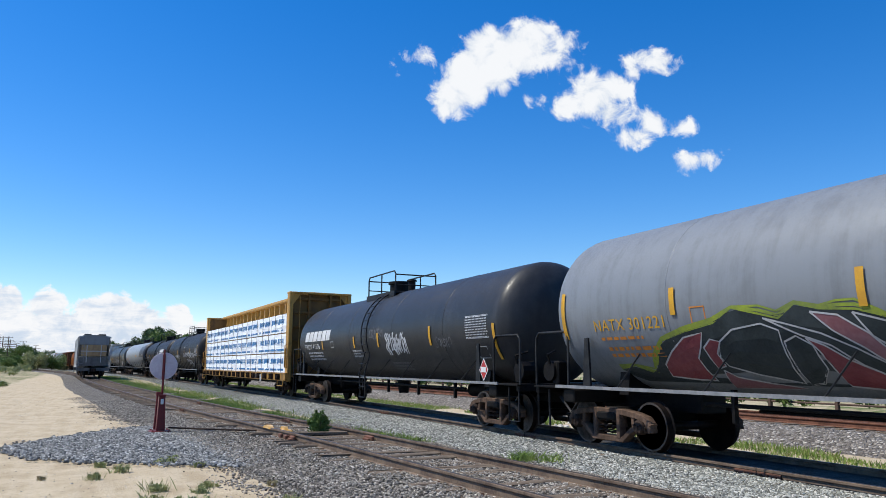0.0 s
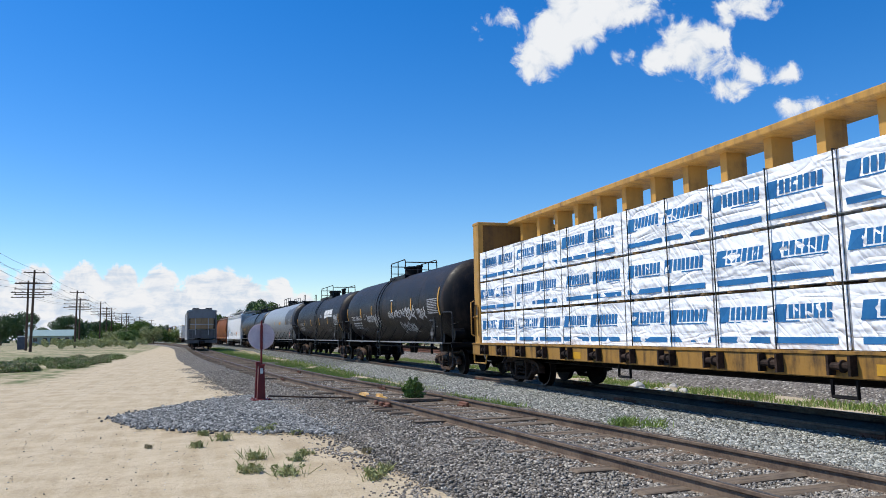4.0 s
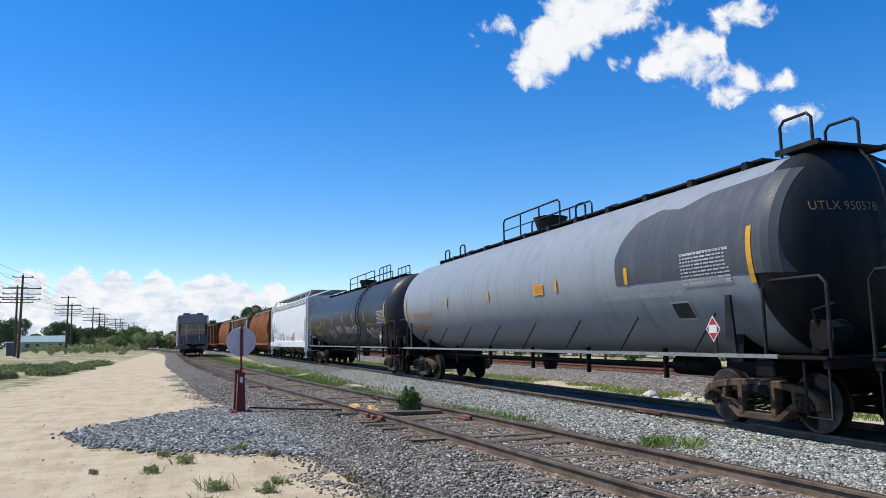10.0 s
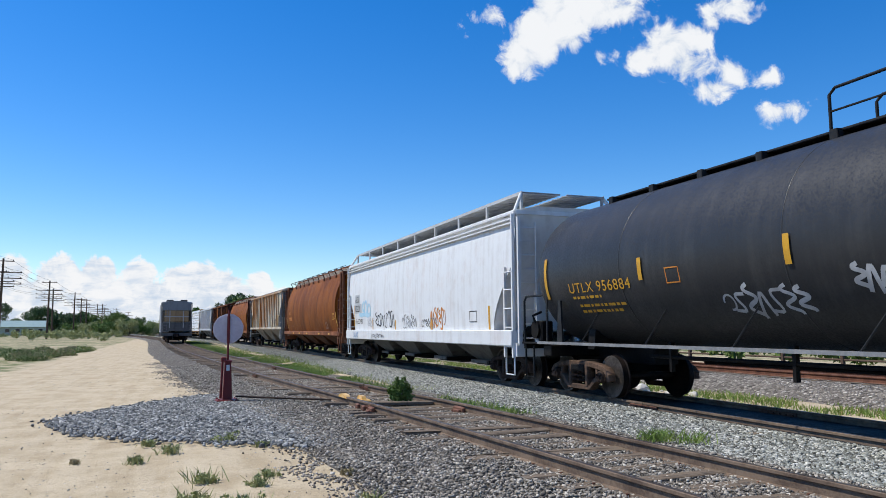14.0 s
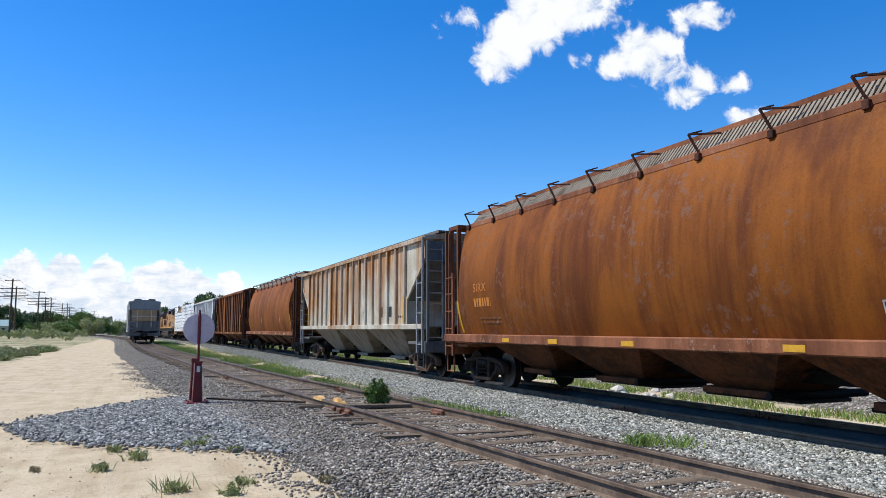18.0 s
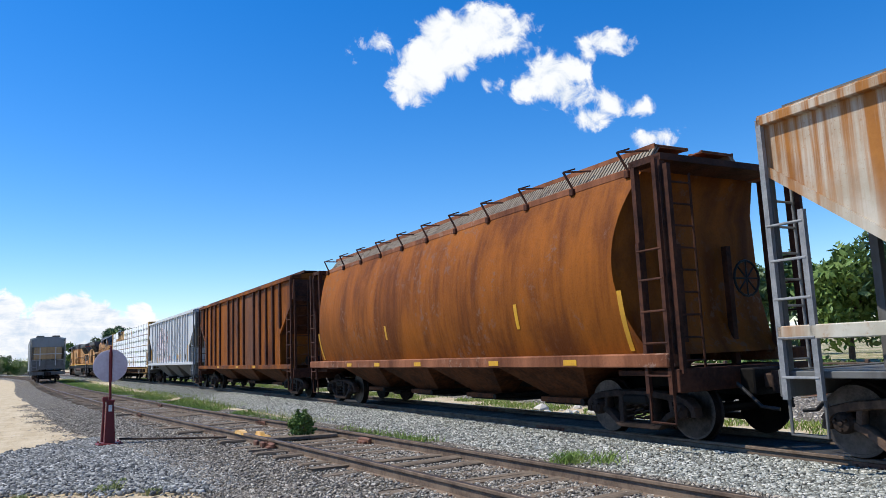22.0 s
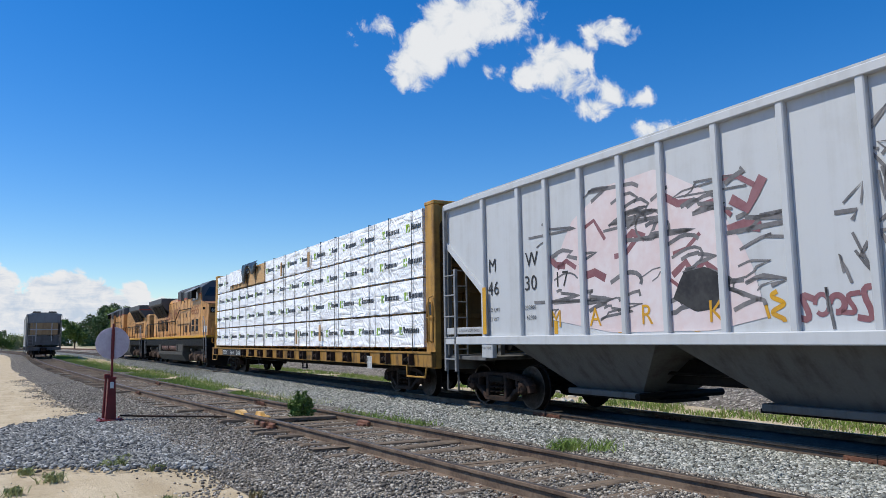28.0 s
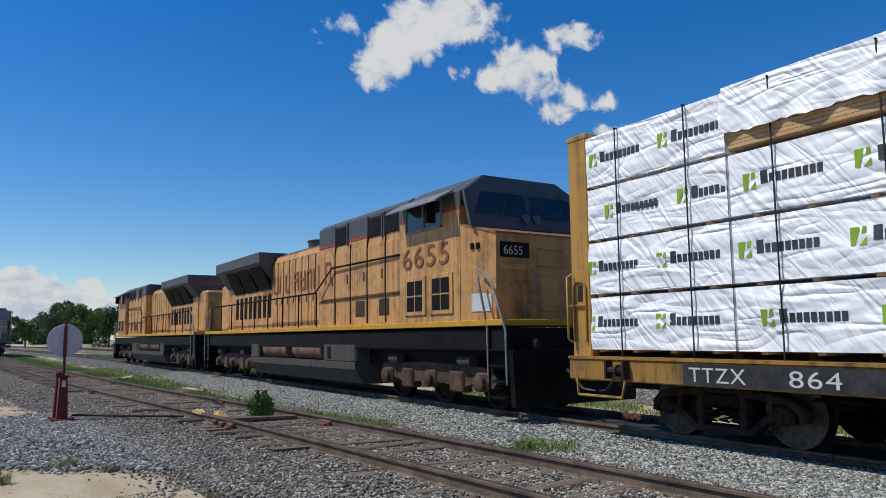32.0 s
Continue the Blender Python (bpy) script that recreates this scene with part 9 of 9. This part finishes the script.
tagged(new("creeper", leaf_mesh("creeper", bed_geo, "leaf")), "low green creeper beside the sandy road", "creeper", kind="stuff")
tagged(new("creeper_tips", leaf_mesh("creeper_tips", leaf_cloud(bed_spots, 14000, 0.07, 16, 0.6, 0.42), "leaf_pale")), "yellow-green tips of the creeper", "creeper", kind="stuff")
tagged(new("dry_stalks", leaf_mesh("dry_stalks", leaf_cloud(bed_spots[::2], 9000, 0.06, 17, 0.8, 0.5), "straw")), "dry straw-coloured stalks among the creeper", "weeds", kind="stuff")


def blades(spots, height, width, seed, lean=0.35):
    """Grass blades: narrow tapered quads that stand on the ground."""
    r = np.random.default_rng(seed)
    P = np.array(spots, float)
    k = len(P)
    a = r.uniform(0, 2 * np.pi, k)
    side = np.stack([np.cos(a), np.sin(a), 0 * a], 1)
    h = height * r.uniform(0.4, 1.2, (k, 1))
    tip = P + np.concatenate([r.normal(0, lean, (k, 2)) * h, h], 1)
    mid = P + (tip - P) * 0.55 + np.stack([0 * a, 0 * a, 0.08 * h[:, 0]], 1)
    w = width * r.uniform(0.6, 1.2, (k, 1))
    return np.stack([P - side * w, P + side * w, mid + side * w * 0.8, tip], 1).reshape(-1, 3)


def grass_field(name, label, spots, height, width, seed, material):
    tagged(new(name, leaf_mesh(name, blades(spots, height, width, seed), material)), label, "grass", kind="stuff")


rg = random.Random(17)


def clumpy(count, y0, y1, x_at, power=1.5):
    out = []
    while len(out) < count:
        y = y0 + (y1 - y0) * rg.random() ** power
        x = x_at(y)
        if noise.noise(Vector((x * 0.55, y * 0.35, 9))) > -0.28:
            out.append((x, y, 0.02))
    return out


grass_field("grass_strip", "bright green grass between the two tracks", clumpy(26000, 24, 110, lambda y: siding_x(y) + 1.35 + abs(rg.gauss(0, 0.2 + 0.9 * min(1.0, (y - 22) / 16))), 1.2), 0.13, 0.013, 1, "grass")
grass_field("grass_strip", "thin straw and green blades round the grass", clumpy(7000, 20, 90, lambda y: siding_x(y) + 1.3 + abs(rg.gauss(0, 1.3)), 1.3), 0.10, 0.010, 5, "leaf_pale")
grass_field("grass_strip", "sparse grass at the edge of the ballast", clumpy(2600, 14, 34, lambda y: siding_x(y) + 1.3 + abs(rg.gauss(0, 0.25))), 0.16, 0.010, 2, "grass")
grass_field("grass_strip", "green grass beyond the main track", [(x, y, ground_z(x, y)) for x, y, _ in clumpy(24000, 6, 110, lambda y: main_x(y) + rg.gauss(5.5, 0.55), 1.3)], 0.12, 0.014, 3, "grass")
grass_field("dry_grass", "dry straw grass beyond the main track", [(x, y, ground_z(x, y)) for x, y, _ in clumpy(4000, 6, 70, lambda y: main_x(y) + rg.uniform(3.6, 6.6), 1.3)], 0.10, 0.012, 4, "straw")


def weed(x, y, size, seed, material="leaf_pale", label="low green weed growing in the sand"):
    r = random.Random(seed)
    size *= 0.72
    w = thing("weed", label, "weed", "weeds in the yard", m=pose(x, y, 0.0, 0, 0, r.uniform(0, 360)))
    spots = [(r.gauss(0, 0.35) * size, r.gauss(0, 0.35) * size, 0.0) for _ in range(60)]
    stalks = blades(spots, size * 0.7, 0.006, seed, 0.5)
    tagged(part("stalk_clump", leaf_mesh("stalk_clump", stalks, material), material, w), kind="stuff")
    blobs = [(r.gauss(0, 0.3) * size, r.gauss(0, 0.3) * size, size * r.uniform(0.1, 0.5), size * 0.22) for _ in range(9)]
    part("foliage", leaf_mesh("foliage", leaf_cloud(blobs, 260, 0.018 + 0.02 * size, seed, 0.5), material), material, w)


for k, (x, y, s, m) in enumerate(((1.85, 10.1, 0.34, "leaf_pale"), (2.4, 9.75, 0.24, "leaf_pale"), (1.75, 9.15, 0.30, "leaf_pale"), (2.15, 8.75, 0.3, "leaf_pale"), (2.55, 10.2, 0.2, "leaf_pale"), (1.5, 12.25, 0.26, "leaf_pale"),
                                  (1.1, 11.6, 0.24, "leaf_pale"), (2.25, 12.85, 0.3, "leaf_pale"), (2.7, 12.4, 0.2, "leaf_pale"), (3.05, 8.15, 0.3, "leaf_pale"), (3.3, 8.6, 0.22, "leaf_pale"), (0.4, 11.9, 0.12, "straw"), (1.2, 13.0, 0.2, "leaf_pale"),
                                  (6.9, 18.4, 0.2, "leaf"), (7.1, 16.6, 0.22, "leaf"), (6.1, 15.2, 0.16, "leaf_pale"), (5.0, 19.4, 0.14, "leaf"), (3.7, 18.2, 0.12, "leaf_pale"), (2.4, 13.5, 0.18, "leaf_pale"), (3.4, 10.0, 0.16, "straw"))):
    weed(x, y, s, 300 + k, m)
for k, (x, y) in enumerate(((7.75, 10.35), (8.1, 10.05))):
    g = thing("grass_tuft", "bright green grass tuft in the pale ballast", "grass tuft", m=pose(x, y, 0.10))
    tagged(part("blade_clump", leaf_mesh("blade_clump", blades([(rg.gauss(0, 0.13), rg.gauss(0, 0.09), 0) for _ in range(360 - 220 * k)], 0.15, 0.006, 40 + k, 0.5), "grass"), "grass", g), kind="stuff")
bush = thing("bush", "leafy green weed bush growing between the rails", "bush", m=pose(5.84, 16.26, 0.08) @ Matrix.Scale(0.74, 4))
part("stems", Geo().tube([(0, 0, 0), (0.08, 0.02, 0.5)], [0.02, 0.008], 5).tube([(0, 0, 0), (-0.14, 0.05, 0.48)], [0.018, 0.006], 5).tube([(0, 0, 0), (0.02, -0.14, 0.45)], [0.018, 0.006], 5), "bark", bush)
part("foliage", leaf_mesh("foliage", leaf_cloud([(0, 0, 0.32, 0.26), (0.15, 0.05, 0.45, 0.17), (-0.16, 0.02, 0.40, 0.19), (0.02, -0.12, 0.58, 0.14), (-0.08, 0.1, 0.62, 0.12), (0.2, -0.1, 0.24, 0.16), (-0.2, -0.08, 0.2, 0.16), (0.1, 0.0, 0.72, 0.07), (-0.12, -0.05, 0.74, 0.06), (0.3, 0.05, 0.4, 0.08), (-0.33, 0.0, 0.42, 0.08)], 1500, 0.05, 50, 0.9), "leaf"), "leaf", bush)

for k in range(9):
    r = random.Random(400 + k)
    x, y = main_x(20) + 4.8 + r.gauss(0, 0.5), 20.5 + r.gauss(0, 1.2)
    s = r.uniform(0.06, 0.16) if k else 0.26
    g = Geo().lathe([(-s * 0.6, s * 0.4), (-s * 0.2, s), (s * 0.3, s * 0.8), (s * 0.6, s * 0.3)], "z", (0, 0, 0), 7)
    g.bent(lambda a, b, c: (a * r.uniform(0.75, 1.25), b * r.uniform(0.75, 1.25), c * r.uniform(0.8, 1.2)))
    solid("rock", g, "rock", "pale broken rock lying in the grass beyond the track", "rock", "rocks beyond the track", m=pose(x, y, ground_z(x, y) + s * 0.3, r.uniform(-20, 20), 0, r.uniform(0, 360)))


def pipe_fence(y0, y1):
    """A low fence of dark pipe: posts and three rails."""
    f = thing("fence", "low dark pipe fence beyond the further track", "fence")
    xs = lambda y: far_track_x(y) + 2.9
    for z in (0.22, 0.52, 0.80):
        part("fence_rail", Geo().tube([(xs(y), y, z) for y in np.arange(y0, y1 + 1, 6.0)], 0.035, 6), "pole_wood", f, smooth=60)
    post = Geo().box(-0.06, 0.06, -0.06, 0.06, -0.5, 0.92, 0.012).mesh("fence_post", "pole_wood")
    for y in np.arange(y0, y1, 2.6):
        ob = new("fence_post", post)
        ob.parent = f
        ob.matrix_basis = pose(xs(float(y)), float(y), 0.0)


pipe_fence(0.0, 120.0)
woods("far_scrub", "green scrub behind the pipe fence", [(far_track_x(y) + rw.uniform(4.5, 8.5), y, rw.uniform(0.35, 1.1)) for y in np.arange(0, 150, 1.5)], 22000, 0.15, 23, "leaf")


# ---- parked hopper on the side track ----
y0 = 85.0
ribbed_hopper("hopper_car", "parked grey covered hopper with a tan end panel", 0, 16.4, "hopper_grey", "hopper_grey", "hopper_dark_grey", {}, ribs=15, top=4.35, dusty=True, sill=1.2, frame_paint="hopper_dark_grey")
parked = TRAIN.pop()[0]
del parked["group"]
slope = (siding_x(y0 + 16) - siding_x(y0)) / 16
parked.matrix_basis = pose(siding_x(y0 + 8), y0 + 8.2, RAIL_Z, 0, 0, math.degrees(math.atan(-slope)))
part("end_panel", Geo().box(-1.2, 1.2, -8.24, -8.20, 2.25, 3.42, 0.01), "end_tan", parked, "tan end panel between two rails")
# greys darker than the body put the shade on this end into its colour
part("end_panel", Geo().box(-1.35, 1.35, -8.24, -8.20, 1.25, 2.15, 0.01), "hopper_dark_grey", parked, "lower end panel, painted dark as the shaded end looks")
part("end_panel", Geo().prism([(-1.45, 3.45), (1.45, 3.45), (1.45, 4.1), (0.8, 4.4), (-0.8, 4.4), (-1.45, 4.1)], "y", -8.25, -8.21), "tank_grey", parked)
part("end_rail", Geo().box(-1.25, 1.25, -8.30, -8.25, 2.72, 2.80).box(-0.72, -0.64, -8.30, -8.25, 1.6, 3.4).box(0.64, 0.72, -8.30, -8.25, 1.6, 3.4), "hopper_grey", parked)
part("roof_end", Geo().box(-1.0, -0.35, -8.3, -7.4, 4.42, 4.55, 0.02).box(0.35, 1.0, -8.3, -7.4, 4.42, 4.55, 0.02), "hopper_dark_grey", parked)


# ---- utility poles and wires ----
def utility_pole(x, y, h, arms, seed):
    r = random.Random(seed)
    p = thing("utility_pole", "dark timber utility pole with cross-arms", "utility pole", "line of utility poles", m=pose(x, y, -0.2, r.uniform(-0.7, 0.7), r.uniform(-0.7, 0.7), 0))
    part("pole", Geo().lathe([(0, 0.19), (h * 0.5, 0.165), (h, 0.12)], "z", (0, 0, 0), 10), "pole_wood", p, smooth=60)
    for k in range(arms):
        z = h - 0.35 - (1.5 if k == 1 else 0.0) - (1.5 + 0.75 * (k - 1) if k > 1 else 0)
        w = 1.3 if k == 0 else 2.3
        part("cross_arm", Geo().box(-w, w, -0.15, -0.05, z - 0.06, z + 0.06, 0.01), "pole_wood", p)
        for j in range(4 if k else 2):
            xx = -w + 0.15 + (2 * w - 0.3) * j / (3 if k else 1)
            part("insulator", Geo().lathe([(z + 0.06, 0.03), (z + 0.14, 0.055), (z + 0.20, 0.05), (z + 0.22, 0.02)], "z", (xx, -0.1, 0), 8), "glass_dark", p)


LINE_A = ((-19.0, 70), (-20.7, 112), (-22.3, 160), (-23.6, 208), (-25.5, 252), (-27.2, 300), (-28.8, 345), (-30, 392))
LINE_B = ((-24.4, 128), (-24.8, 183), (-25.2, 236), (-24.6, 290), (-24.2, 345), (-23.4, 410))
for k, (x, y) in enumerate(LINE_A):
    if k:
        utility_pole(x, y, 11.3, 4, k)
for k, (x, y) in enumerate(LINE_B):
    utility_pole(x, y, 11.0, 3, 30 + k)
wires = Geo()
for line, offs in ((LINE_A, ((-2.1, 9.45), (2.1, 9.45), (-2.1, 8.7), (2.1, 8.7), (-1.1, 10.95), (1.1, 10.95))), (LINE_B, ((-2.1, 9.2), (2.1, 9.2), (-1.1, 10.7)))):
    for (x0, ya), (x1, yb) in zip(line, line[1:]):
        for ox, oz in offs:
            wires.tube([(x0 + (x1 - x0) * f + ox, ya + (yb - ya) * f, oz - 4 * 0.5 * f * (1 - f)) for f in [i / 6 for i in range(7)]], 0.016, 4)
tagged(new("utility_wires", wires.mesh("utility_wires", "wire")), "thin sagging wires along the utility poles", "wires", kind="stuff")

# ---- far buildings ----
house = thing("house", "low green-grey house with a pale teal gable roof", "house", m=pose(-47.4, 281, 0, 0, 0, 8))
part("wall", Geo().box(-6.5, 6.5, -4, 4, 0, 2.9, 0.03), "house_wall", house)
part("roof", Geo().prism([(-4.7, 2.8), (4.7, 2.8), (0, 4.9)], "x", -7.0, 7.0), "house_roof", house, "pale teal roof")
for x in (-4.5, -1.6, 2.2, 5.0):
    win = part("window", Geo().box(x - 0.6, x + 0.6, -4.06, -3.98, 1.0, 2.2, 0.02), "glass_dark", house)
    part("window_frame", Geo().box(x - 0.7, x + 0.7, -4.08, -4.0, 2.2, 2.32).box(x - 0.7, x + 0.7, -4.08, -4.0, 0.88, 1.0), "paint_white", win)
part("door", Geo().box(-0.1, 0.9, -4.06, -3.98, 0.1, 2.15, 0.02), "bin_grey", house)
cabin = thing("portable_toilet", "grey plastic portable toilet beside a utility pole", "portable toilet", m=pose(-27.5, 140, 0, 0, 0, 10))
part("cabin", Geo().box(-0.6, 0.6, -0.6, 0.6, 0.05, 2.15, 0.05), "bin_grey", cabin)
part("roof", Geo().prism([(-0.65, 2.12), (0.65, 2.12), (0.45, 2.35), (-0.45, 2.35)], "y", -0.65, 0.65), "paint_white", cabin, "pale curved roof")
part("door", Geo().box(-0.42, 0.42, -0.63, -0.59, 0.15, 2.0, 0.02), "bin_grey", cabin)


# ---- motion ----
def motions():
    for car, s, reach in TRAIN:
        rows = []
        for t in [k / 2 for k in range(64)] + [31.75, 32.0]:
            y = s - gone(t)
            a, b = Vector((main_x(y - reach), y - reach)), Vector((main_x(y + reach), y + reach))
            mid = (a + b) / 2
            rows.append((t, pose(mid.x, y, RAIL_Z, 0, 0, math.degrees(math.atan2(-(b.x - a.x), b.y - a.y)))))
        walk(car, rows)
        for axle in car.children_recursive:
            if axle.name.split(".")[0] == "wheelset":
                at = axle.matrix_basis.translation.copy()
                turn = [(k / 15, pose(at.x, at.y, at.z, math.degrees(gone(k / 15) / at.z) % 360)) for k in range(481)]
                walk(axle, turn)


motions()
